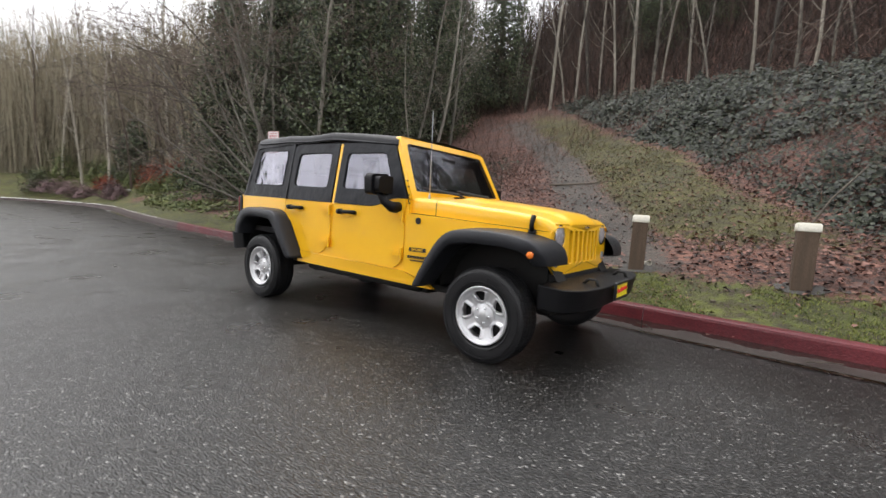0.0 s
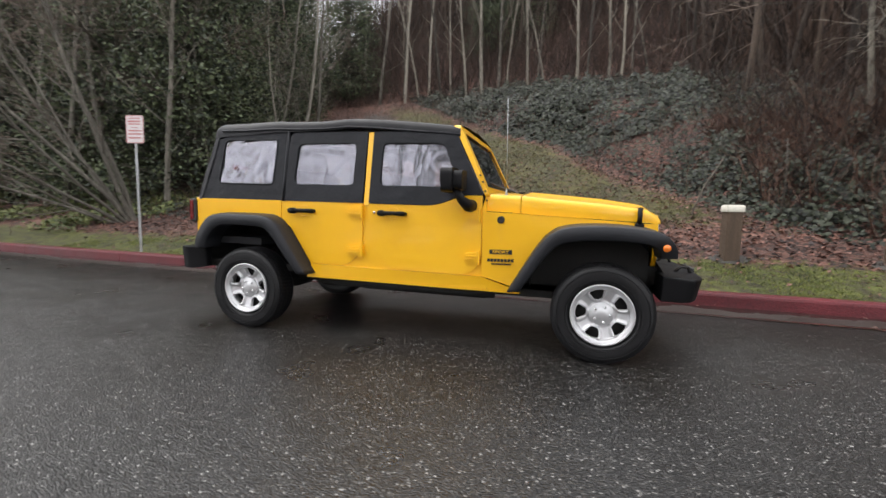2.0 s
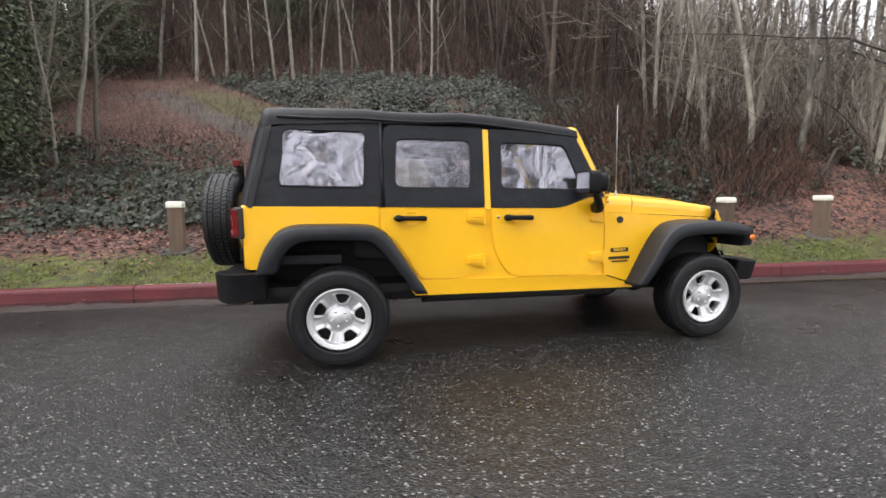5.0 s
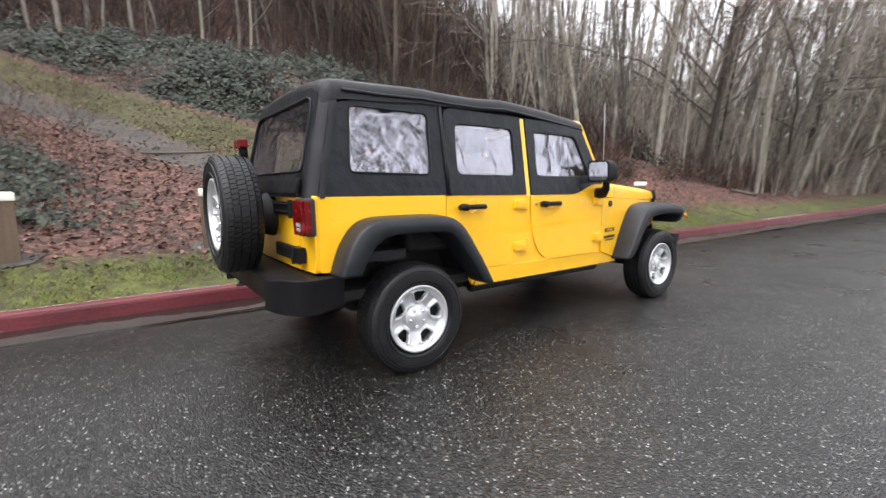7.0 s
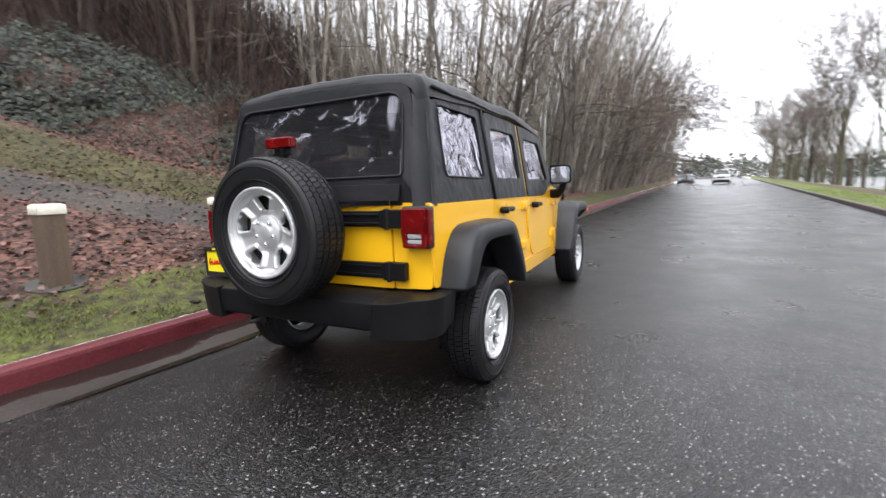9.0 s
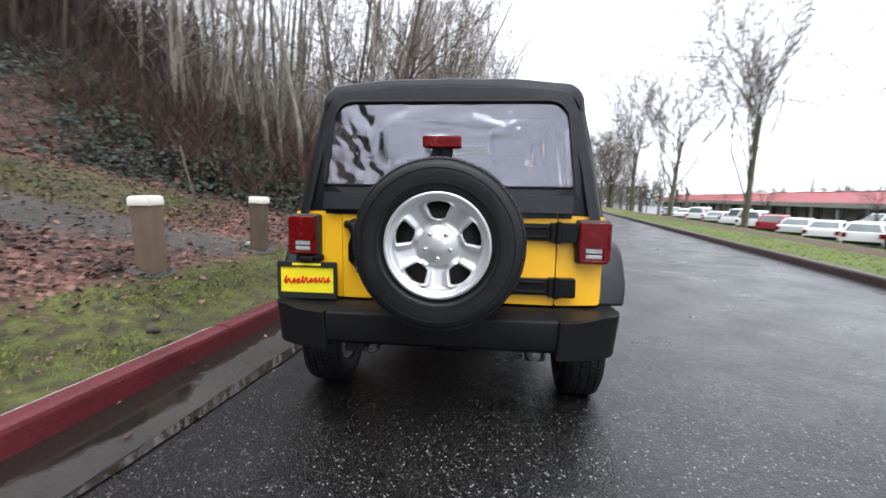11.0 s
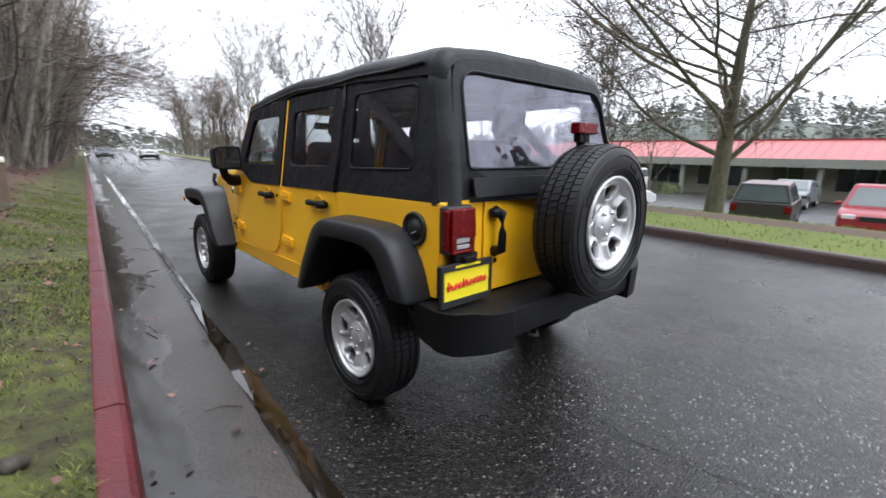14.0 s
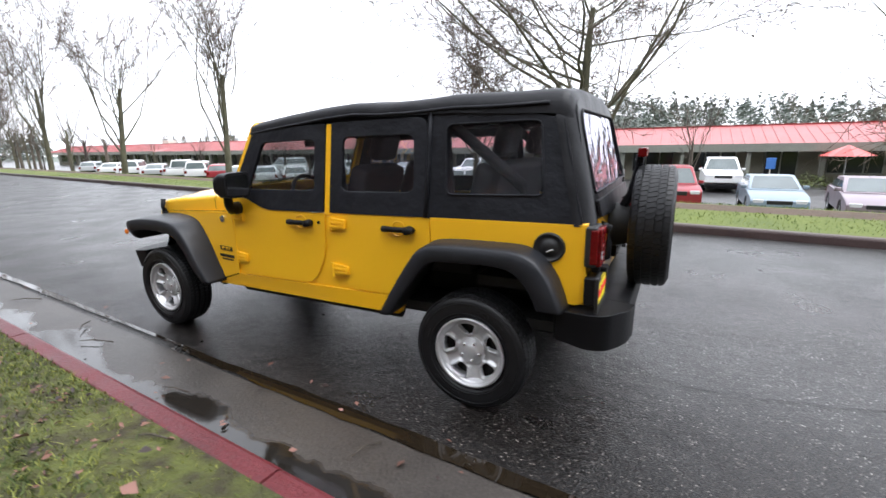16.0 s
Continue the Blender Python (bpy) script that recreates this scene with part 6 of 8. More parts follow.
alders = [tree_meshes(50 + k, dict(BIRCH, count=[1, 18, 7, 5]), h, r, M["alder_bark"], M["pale_twig"], ln) for k, (h, r, ln) in enumerate([(14, 0.105, (0.05, -0.1)), (12, 0.09, (0.14, -0.08)), (13, 0.095, (-0.08, -0.12))])]
edge_trees = [tree_meshes(60 + k, dict(BROAD, count=[1, 10, 8, 7, 5], angle=[0, (35, 75), (25, 60), (25, 60), (20, 60)], up=[0.04, 0.02, 0.02, 0.02, 0.0], **{"from": [0, 0.35, 0.18, 0.15, 0.15]}), h, r, M["bark"], M["twig"], ln) for k, (h, r, ln) in enumerate([(5.0, 0.13, (0.1, -0.3)), (5.6, 0.12, (-0.1, -0.35)), (4.6, 0.11, (0.25, -0.3))])]
BIRCH_LABEL = "slender pale-barked birch, bare, standing on the leafy slope"
placed = []


def free(x, y, gap):
    for a, b in placed:
        if (a - x) ** 2 + (b - y) ** 2 < gap * gap:
            return False
    placed.append((x, y))
    return True


def set_out(x, y, s, tilt=0.04):
    """A tree's place; those beside the road ahead lean out towards the light."""
    out = 0.24 * smooth(9, 15, x) * (1 - smooth(6, 16, y - kerb_y(x)))
    return Matrix.Translation((x, y, hill_z(x, y))) @ Matrix.Rotation(out * rng.uniform(0.5, 1.3), 4, "X") @ Matrix.Rotation(rng.uniform(0, 6.28), 4, "Z") @ Matrix.Rotation(rng.gauss(0, tilt), 4, "X") @ Matrix.Scale(s, 4)


FAR_STEMS, FAR_POLES, FAR_PALE = [], [], []


def joined(name, pairs, material, label):
    """Many far trees in one mesh."""
    vs, fs, k = [], [], 0
    for me, m in pairs:
        co = np.empty(len(me.vertices) * 3)
        me.vertices.foreach_get("co", co)
        co = co.reshape(-1, 3)
        mat_ = np.array(m)
        vs.append(co @ mat_[:3, :3].T + mat_[:3, 3])
        fs += [tuple(i + k for i in f.vertices) for f in me.polygons]
        k += len(co)
    out = bpy.data.meshes.new(name)
    out.from_pydata(np.concatenate(vs).tolist(), [], fs)
    out.materials.append(material)
    tagged(part(name, out), label, "trees", kind="stuff")


def birch_at(x, y, s=None, stock=None):
    if stock is light_birches and x > 16 and y < 24:
        FAR_PALE.append((light_birches[rng.randrange(6)], set_out(x, y, s or rng.uniform(0.8, 1.2))))
        return
    if stock is light_birches and (y > 31 or x > 40 or x < -22):
        FAR_STEMS.append((light_birches[rng.randrange(6)], set_out(x, y, s or rng.uniform(0.8, 1.2))))
        return
    plant_tree("birch_tree", (stock or birches)[rng.randrange(6)], set_out(x, y, s or rng.uniform(0.8, 1.2)), BIRCH_LABEL, group="birches on the slope")


def pole_at(x, y, s=None):
    if y > 29 or x > 30 or x < -27:
        FAR_POLES.append((dark_poles[rng.randrange(4)], set_out(x, y, s or rng.uniform(0.6, 1.2), 0.09)))
        return
    plant_tree("young_tree", dark_poles[rng.randrange(4)], set_out(x, y, s or rng.uniform(0.6, 1.2), 0.09), "thin grey-brown young tree in the undergrowth", group="young trees in the undergrowth")


# the row of pale stems along the top of the bank
for x in (-11.0, -9.6, -9.1, -8.2, -7.7, -6.9, -6.3, -5.1, -4.1, -3.2, -2.7, -1.5, -0.95, -0.42, 1.2, 1.75, 2.85, 3.5, 4.2, 5.1):
    y = 23.0 + rng.uniform(-1.0, 1.0)
    if free(x, y, 0.35):
        birch_at(x, y, None, light_birches)
# woods above the row
n0 = len(placed)
for k in range(1500):
    x, y = rng.uniform(-32, 26), rng.uniform(24, 58)
    if len(placed) < n0 + 150 and free(x, y, 1.3):
        if rng.random() < (0.12 if x > -9 and y < 34 else 0.3):
            birch_at(x, y, rng.uniform(0.8, 1.3), light_birches)
        else:
            pole_at(x, y, rng.uniform(0.7, 1.4))
# close stand beside the road ahead
n0 = len(placed)
for x, y in ((7.4, 5.9), (7.1, 5.2), (7.7, 8.3), (8.5, 8.7), (7.5, 7.1), (8.3, 5.3), (8.4, 8.0), (9.2, 7.4), (9.9, 4.9), (10.2, 3.9), (11.2, 4.4), (9.0, 6.2), (9.6, 8.9), (8.9, 9.6), (10.6, 7.6), (11.6, 6.1), (12.6, 4.2), (12.4, 8.2), (10.9, 10.2), (13.4, 6.8), (9.8, 6.6), (8.0, 6.4), (11.3, 8.6)):
    free(x, y, 0.3)
    birch_at(x, y, rng.uniform(0.6, 0.9))
for x, y in ((8.1, 14.3), (7.8, 15.2), (8.4, 13.0), (9.4, 13.3), (6.6, 13.0)):
    free(x, y, 0.3)
    pole_at(x, y, rng.uniform(1.1, 1.4))
# dark stems filling the slope behind the stand
n0 = len(placed)
for k in range(900):
    x, y = rng.uniform(6, 26), rng.uniform(16, 40)
    if len(placed) < n0 + 90 and free(x, y, 1.1):
        pole_at(x, y, rng.uniform(1.1, 1.6))
n0 = len(placed)
for k in range(2500):
    x = rng.uniform(8.5, 60) if k % 2 else rng.uniform(8.5, 30)
    d = 3.2 + 22 * rng.random() ** 1.4
    y = kerb_y(x) + d
    if x < 2.2 + 0.60 * (y + 4.1):
        continue
    if len(placed) < n0 + 220 and free(x, y, 0.75 + 0.012 * x):
        q = rng.random()
        if q < 0.78:
            birch_at(x, y, None, birches if x < 32 and d < 11 else light_birches)
        else:
            pole_at(x, y)


def wood_edge(x):
    """How far behind the kerb the woods begin."""
    return lerp_table([(8, 3.0), (13, 2.4), (21, 1.5), (100, 1.3)], x)


# the wall of trees along the kerb further on
n0 = len(placed)
for k in range(1500):
    x = rng.uniform(16, 90)
    d = wood_edge(x) + 7 * rng.random() ** 1.5
    y = kerb_y(x) + d
    if len(placed) < n0 + 220 and free(x, y, 0.55 + 0.008 * x):
        if d < 5.5 and x < 55:
            plant_tree("alder_tree", alders[rng.randrange(3)] if rng.random() < 0.2 else birches[rng.randrange(6)], set_out(x, y, rng.uniform(0.75, 1.1), 0.07), "bare grey-barked tree at the edge of the woods", group="trees along the kerb")
        else:
            birch_at(x, y, rng.uniform(1.0, 1.4), light_birches)
for x, k, s in ((-13.5, 0, 1.2), (-17.0, 1, 1.3), (-21.0, 2, 1.35), (-25.5, 0, 1.4), (-31.0, 1, 1.4), (13.0, 1, 1.0), (17.2, 0, 1.1), (22.5, 2, 1.2), (26.0, 0, 1.3), (30.0, 1, 1.35), (35.0, 2, 1.4), (41.0, 0, 1.45), (48.0, 1, 1.5), (57.0, 2, 1.5)):
    y = kerb_y(x) + (wood_edge(x) + 0.5 if x > 0 else 5.2)
    m = Matrix.Translation((x, y, hill_z(x, y))) @ Matrix.Rotation(rng.uniform(-0.4, 0.4), 4, "Z") @ Matrix.Scale(s, 4)
    plant_tree("edge_tree", edge_trees[k], m, "bare many-branched tree leaning out over the road", group="trees at the wood's edge")
# trees round the left of the path
for x, y, k, s, turn in ((-10.1, 6.1, 0, 0.85, 1.2), (-11.9, 6.0, 1, 0.9, 3.3), (-10.4, 11.5, 1, 0.8, 0.6), (-9.55, 12.0, 0, 0.8, 2.6), (-9.35, 12.8, 2, 0.85, 4.0), (-8.8, 9.6, 1, 0.5, 5.2), (-9.4, 7.2, 2, 0.5, 0.4), (-13.6, 5.6, 2, 1.0, 3.0), (-15.5, 6.4, 1, 1.0, 2.7)):
    m = Matrix.Translation((x, y, hill_z(x, y))) @ Matrix.Rotation(turn, 4, "Z") @ Matrix.Scale(s, 4)
    plant_tree("alder_tree", alders[k], m, "bare grey-barked alder leaning over the verge", group="alders beside the path")
# a many-stemmed tree whose long bare limbs fan out over the road
FAN = dict(count=[1, 9, 6, 4], steps=[8, 4, 2, 1], wobble=[0.06, 0.14, 0.2, 0.2], up=[0.01, 0.02, 0.02, 0.0], taper=[0.85, 0.85, 0.8, 0.7], sides=[6, 4, 3, 3], wood=1,
           angle=[0, (15, 42), (20, 55), (20, 60)], ratio=[0, 0.36, 0.45, 0.5], thin=[0, 0.42, 0.5, 0.6], least=0.006, **{"from": [0, 0.22, 0.15, 0.15]})
fan_rng, fan_wood, fan_twigs = random.Random(17), Geo(), Geo()
for way, ln, r in (((-3.6, -4.0, 3.8), 7.0, 0.05), ((-2.6, -3.4, 5.6), 7.6, 0.06), ((-3.1, -2.0, 5.2), 7.4, 0.055), ((-1.7, -2.0, 6.8), 8.0, 0.06), ((-4.6, -3.0, 2.6), 6.4, 0.045), ((-1.6, -4.0, 4.2), 6.4, 0.045), ((-4.6, -1.5, 5.2), 7.6, 0.05), ((-1.0, -1.5, 7.6), 8.5, 0.065), ((-3.4, -3.4, 2.0), 5.2, 0.035)):
    grow(fan_rng, (0, 0, -0.3), way, ln, r, 0, fan_wood, fan_twigs, FAN)
plant_tree("leaning_tree", (fan_wood.mesh("trunk", M["alder_bark"], True, False), fan_twigs.mesh("crown", M["twig"], False, False)), pose(-9.4, 4.6, hill_z(-9.4, 4.6)), "bare many-stemmed tree fanning out over the kerb")
n0 = len(placed)
for k in range(900):
    x, y = rng.uniform(-62, -20), rng.uniform(4, 44)
    if y < kerb_y(x) + (6 if x > -30 else 3):
        continue
    if len(placed) < n0 + 170 and free(x, y, 1.1):
        if rng.random() < 0.5:
            birch_at(x, y, rng.uniform(0.9, 1.4), light_birches)
        else:
            pole_at(x, y, rng.uniform(1.0, 1.5))


joined("far_birch_stems", [(ms[0], m) for ms, m in FAR_STEMS], M["birch"], "pale bare birch stems deep in the woods")
joined("roadside_stems", [(ms[0], m) for ms, m in FAR_PALE], M["birch"], "pale leaning birch stems along the road")
joined("roadside_twigs", [(ms[1], m) for ms, m in FAR_PALE], M["pale_twig"], "pale bare birch twigs along the road")
joined("far_pole_stems", [(ms[0], m) for ms, m in FAR_POLES], M["dark_bark"], "thin grey-brown stems deep in the woods")
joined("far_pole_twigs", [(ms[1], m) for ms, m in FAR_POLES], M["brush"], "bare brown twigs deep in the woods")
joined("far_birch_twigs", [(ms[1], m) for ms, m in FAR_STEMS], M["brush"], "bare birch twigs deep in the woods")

# evergreen, ivy-hung trees: trunk and a ragged mass of small leaves
def evergreen_meshes(seed, height, spread, count, size):
    r = random.Random(seed)
    np.random.seed(seed)
    wood = Geo()
    wood.tube([(0, 0, -0.4), (0.1, 0, height * 0.4), (0.05, 0.1, height * 0.98)], [spread * 0.09, spread * 0.06, 0.02], 8)
    cs, ns, ss = [], [], []
    for k in range(count // 55):
        t = r.random() ** 1.1
        z = height * (0.04 + 0.95 * t)
        w = spread * (1 - t) ** 0.65 * r.uniform(0.35, 1.05)
        a = r.uniform(0, 6.283)
        c = np.array([w * math.cos(a), w * math.sin(a), z])
        wood.tube([(0, 0, max(z - 0.2, 0)), tuple(c * 0.98 + [0, 0, 0.1])], [0.03, 0.008], 4)
        b = spread * r.uniform(0.09, 0.22)
        p = np.random.normal(size=(55, 3)) * [b, b, b * 0.55]
        p[:, 2] -= 0.35 * np.hypot(p[:, 0], p[:, 1])
        cs.append(c + p)
        ns.append(p + [0, 0, b * 0.9] + np.random.normal(size=(55, 3)) * b * 0.5)
        ss.append(np.random.uniform(0.6, 1.3, 55) * size)
    return wood.mesh("trunk", M["bark"], True, False), leaf_mesh("crown", np.concatenate(cs), np.concatenate(ns), np.concatenate(ss), M["needles"])


evers = [evergreen_meshes(5, 11, 2.6, 36000, 0.115), evergreen_meshes(6, 9, 2.2, 30000, 0.11), evergreen_meshes(7, 13, 2.5, 36000, 0.12)]
for x, y, k, s in ((-10.6, 7.6, 0, 1.0), (-12.0, 10.6, 2, 1.0), (-13.8, 7.0, 1, 1.0), (-18.6, 7.4, 1, 1.1), (-14.4, 13.6, 0, 1.1), (-16.0, 9.6, 2, 1.0), (-17.5, 15.5, 2, 1.1), (-20.5, 11.5, 0, 1.0), (-15.6, 19.0, 0, 1.1), (-14.0, 24.5, 2, 1.0), (-5.2, 31.0, 0, 0.9), (-2.6, 33.5, 2, 0.9), (-18.5, 25.0, 0, 1.1), (-23.0, 17.0, 2, 1.0)):
    m = Matrix.Translation((x, y, hill_z(x, y) - 0.2)) @ Matrix.Rotation(rng.uniform(0, 6.28), 4, "Z") @ Matrix.Scale(s, 4)
    plant_tree("evergreen_tree", evers[k], m, "dark green evergreen hung with ivy on the slope", group="evergreens on the slope")

np.random.seed(3)


def scatter(count, box, keep):
    """Random places in a box (x0, x1, y0, y1) that keep(x, y) likes; keep gives a chance from 0 to 1."""
    out = []
    for x, y, q in zip(np.random.uniform(box[0], box[1], count), np.random.uniform(box[2], box[3], count), np.random.random(count)):
        if q < keep(x, y):
            out.append((x, y))
    return out


# ivy and bramble bank
def ivy_chance(x, y):
    d = y - kerb_y(x)
    if d < 1.9:
        return 0
    patch = 0.70 + 1.5 * noise.noise((x * 0.42, y * 0.42, 12.4))
    inside = smooth(-0.15, 0.25, ivy_depth(x, y)) * (1 - 0.8 * smooth(5.5, 9, x)) * (1 - smooth(9.5, 15, x)) * (1 - 0.9 * smooth(21.0, 23.5, y))
    left = (1 - smooth(-3.2, -2.2, x + 0.35 * (y - 4.0))) * smooth(2.0, 2.8, d) * (1 - smooth(9, 13, y)) * smooth(-13, -9, x) * 0.8
    bare_foot = 1 - 0.7 * smooth(3.0, 5.0, x) * (1 - smooth(2.0, 2.9, d))
    return max(inside * bare_foot, left) * min(max(patch, 0.14), 1)


def ivy_lift(x, y):
    return (0.16 + 0.75 * abs(noise.noise((x * 0.8, y * 0.8, 21))) + 0.55 * noise.noise((x * 2.1, y * 2.1, 5))) * smooth(-0.2, 0.9, max(ivy_depth(x, y), 0.35 if x < -2 else -1))


spots = scatter(440000, (-13, 15, 3.2, 23.5), ivy_chance)
cs, ns = [], []
for x, y in spots:
    h = max(ivy_lift(x, y), 0.02) * random.uniform(0.3, 1.15)
    cs.append((x, y, hill_z(x, y) + h))
    ns.append((random.gauss(-0.15, 0.5), random.gauss(-0.75, 0.5), 0.8))
ivy = part("ivy_leaves", leaf_mesh("ivy_leaves", cs, ns, np.random.uniform(0.06, 0.125, len(cs)) * [1.0 if y < 11 else 1.35 for x, y in spots], M["ivy"], narrow=0.75))
tagged(ivy, "dark green ivy and bramble leaves covering the bank", "ivy", kind="stuff")

# reddish bare bramble canes between the leaves, and brushwood through the whole wood
spots = scatter(60000, (-14, 30, 3.4, 24), lambda x, y: 0.5 * smooth(2.2, 3.6, y - kerb_y(x)) * (1 if ivy_depth(x, y) > 0 or x < -3.2 or y > 15 else 0) * (0.35 + 1.3 * max(-noise.noise((x * 0.42, y * 0.42, 12.4)), 0)))
me = blade_mesh("bramble_canes", [(x, y, hill_z(x, y)) for x, y in spots], np.random.uniform(0.25, 1.3, len(spots)), 0.55, 0.006, M["bramble"])
tagged(part("bramble_canes", me), "reddish brown bramble canes on the bank", "bramble", kind="stuff")
def brush_chance(x, y):
    d = y - kerb_y(x)
    if d < wood_edge(x) - 0.1 or (x < 5.6 and y < 22.6 and not (x < -16 and y > 9)):
        return 0
    return 0.35 + 0.65 * abs(noise.noise((x * 0.25, y * 0.25, 40)))


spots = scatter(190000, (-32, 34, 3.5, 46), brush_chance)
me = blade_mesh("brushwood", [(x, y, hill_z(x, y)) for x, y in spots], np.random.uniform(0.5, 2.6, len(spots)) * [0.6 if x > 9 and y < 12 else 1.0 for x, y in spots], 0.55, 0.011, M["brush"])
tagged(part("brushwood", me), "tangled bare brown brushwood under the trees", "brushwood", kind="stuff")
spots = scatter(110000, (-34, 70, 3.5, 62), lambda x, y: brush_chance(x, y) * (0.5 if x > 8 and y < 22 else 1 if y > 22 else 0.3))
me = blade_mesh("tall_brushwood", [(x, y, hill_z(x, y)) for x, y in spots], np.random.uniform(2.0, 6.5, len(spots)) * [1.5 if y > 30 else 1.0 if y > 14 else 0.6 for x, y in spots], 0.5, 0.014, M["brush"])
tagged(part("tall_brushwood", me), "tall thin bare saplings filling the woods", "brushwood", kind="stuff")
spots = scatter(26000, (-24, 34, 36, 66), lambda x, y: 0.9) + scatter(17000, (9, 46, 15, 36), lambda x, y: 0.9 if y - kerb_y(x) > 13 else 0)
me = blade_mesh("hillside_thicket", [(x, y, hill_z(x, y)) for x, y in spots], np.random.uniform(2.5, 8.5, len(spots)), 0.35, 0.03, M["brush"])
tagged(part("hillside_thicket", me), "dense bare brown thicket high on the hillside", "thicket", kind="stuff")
spots = scatter(13000, (10, 75, -3, 12), lambda x, y: 0.9 if wood_edge(x) < y - kerb_y(x) < 10 else 0)
me = blade_mesh("pale_saplings", [(x, y, hill_z(x, y)) for x, y in spots], np.random.uniform(1.5, 7.0, len(spots)), 0.3, 0.011, M["pale_twig"])
tagged(part("pale_saplings", me), "pale grey bare saplings at the edge of the woods", "saplings", kind="stuff")
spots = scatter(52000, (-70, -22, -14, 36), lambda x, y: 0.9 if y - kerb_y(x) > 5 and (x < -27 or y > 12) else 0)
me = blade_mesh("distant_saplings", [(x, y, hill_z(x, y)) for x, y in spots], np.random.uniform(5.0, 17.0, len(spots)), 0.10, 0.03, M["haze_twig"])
tagged(part("distant_saplings", me), "tall bare saplings in the distant woods, paled by haze", "saplings", kind="stuff")

spots = scatter(42000, (4.6, 24, 3.2, 10), lambda x, y: 0.8 * smooth(-0.1, 0.25, noise.noise((x * 0.6, y * 0.6, 66)) + 0.15) if y - kerb_y(x) > wood_edge(x) - 0.8 and ivy_depth(x, y) > 0 else 0)
me = blade_mesh("bramble_thicket", [(x, y, hill_z(x, y)) for x, y in spots], np.random.uniform(0.3, 1.5, len(spots)), 0.6, 0.008, M["bramble"])
tagged(part("bramble_thicket", me), "dense reddish brown bramble thicket behind the bollards", "bramble", kind="stuff")

# fallen leaves
spots = scatter(90000, (-12, 26, 1.9, 15), lambda x, y: smooth(0.75, 1.7, y - kerb_y(x)) * (0.3 if path_gap(x, y) < 0.5 else 0.7 if path_gap(x, y) < 0.8 else 1) * (0.45 if (x > lerp_table(PATH_MID, y) + 0.5 and ivy_depth(x, y) < -0.2 and y > 5) else 1) * (0.12 if ivy_depth(x, y) > 0.6 else 1) * (1 - 0.7 * smooth(7, 15, y)))
spots += scatter(5000, (-10, 20, 1.6, 3.4), lambda x, y: 0.07 if 0.18 < y - kerb_y(x) < 1.0 else 0)
me = leaf_mesh("fallen_leaves", [(x, y, hill_z(x, y) + random.uniform(0.008, 0.04)) for x, y in spots], np.random.normal(size=(len(spots), 3)) * [0.4, 0.4, 0.1] + [0, 0, 1], np.random.uniform(0.035, 0.085, len(spots)), M["litter"], fold=0.5, narrow=0.8)
tagged(part("fallen_leaves", me), "wet reddish brown fallen leaves", "leaves", kind="stuff")

# grass and moss on the strip behind the kerb, coarse grass beside the path
spots = scatter(170000, (-9, 11, 1.4, 4.0), lambda x, y: (1 - smooth(0.75, 1.5, y - kerb_y(x))) * (1 if y - kerb_y(x) > 0.14 else 0) * (0.12 + 0.88 * smooth(-0.15, 0.25, noise.noise((x * 1.3, y * 1.3, 50)))))
me = blade_mesh("grass", [(x, y, hill_z(x, y)) for x, y in spots], np.random.uniform(0.015, 0.055, len(spots)), 0.75, 0.0035, M["grass"])
tagged(part("grass", me), "short mossy grass behind the kerb", "grass", kind="stuff")
spots = scatter(60000, (-9, 6, 4, 18), lambda x, y: smooth(0.3, 1.0, x - lerp_table(PATH_MID, y)) * (1 - smooth(-0.5, 0.2, ivy_depth(x, y))) * (0.2 + 0.8 * smooth(-0.2, 0.2, noise.noise((x * 0.7, y * 0.7, 61)))))
dry = M["dry_grass"] = make_mat("coarse_dry_grass", (0.030, 0.034, 0.009), (0.115, 0.102, 0.032), 0.7, 0.8, fine=4, island=0.7)
me = blade_mesh("coarse_grass", [(x, y, hill_z(x, y)) for x, y in spots], np.random.uniform(0.03, 0.12, len(spots)), 0.7, 0.006, dry)
tagged(part("coarse_grass", me), "coarse yellowish grass beside the path", "grass", kind="stuff")
spots = scatter(50000, (-14, 30, -12, -4), lambda x, y: (1 if (0.16 < far_y(x) - y < 1.5 or 2.5 < far_y(x) - y < 4.5) else 0) * 0.8)
me = blade_mesh("verge_grass", [(x, y, far_z(x, y)) for x, y in spots], np.random.uniform(0.03, 0.07, len(spots)), 0.6, 0.006, M["verge_blades"])
tagged(part("verge_grass", me), "bright mown grass on the far verge", "grass", kind="stuff")

spots = scatter(9000, (-8, 10, 1.7, 3.6), lambda x, y: 0.9 * smooth(-0.1, 0.4, noise.noise((x * 1.6, y * 1.6, 77))) if 0.18 < y - kerb_y(x) < 1.5 else 0)
me = leaf_mesh("turf_litter", [(x, y, hill_z(x, y) + random.uniform(0.012, 0.035)) for x, y in spots], np.random.normal(size=(len(spots), 3)) * [0.5, 0.5, 0.1] + [0, 0, 1], np.random.uniform(0.015, 0.05, len(spots)), M["litter"], fold=0.5, narrow=0.5)
tagged(part("turf_litter", me), "small brown leaf scraps in the turf", "leaves", kind="stuff")

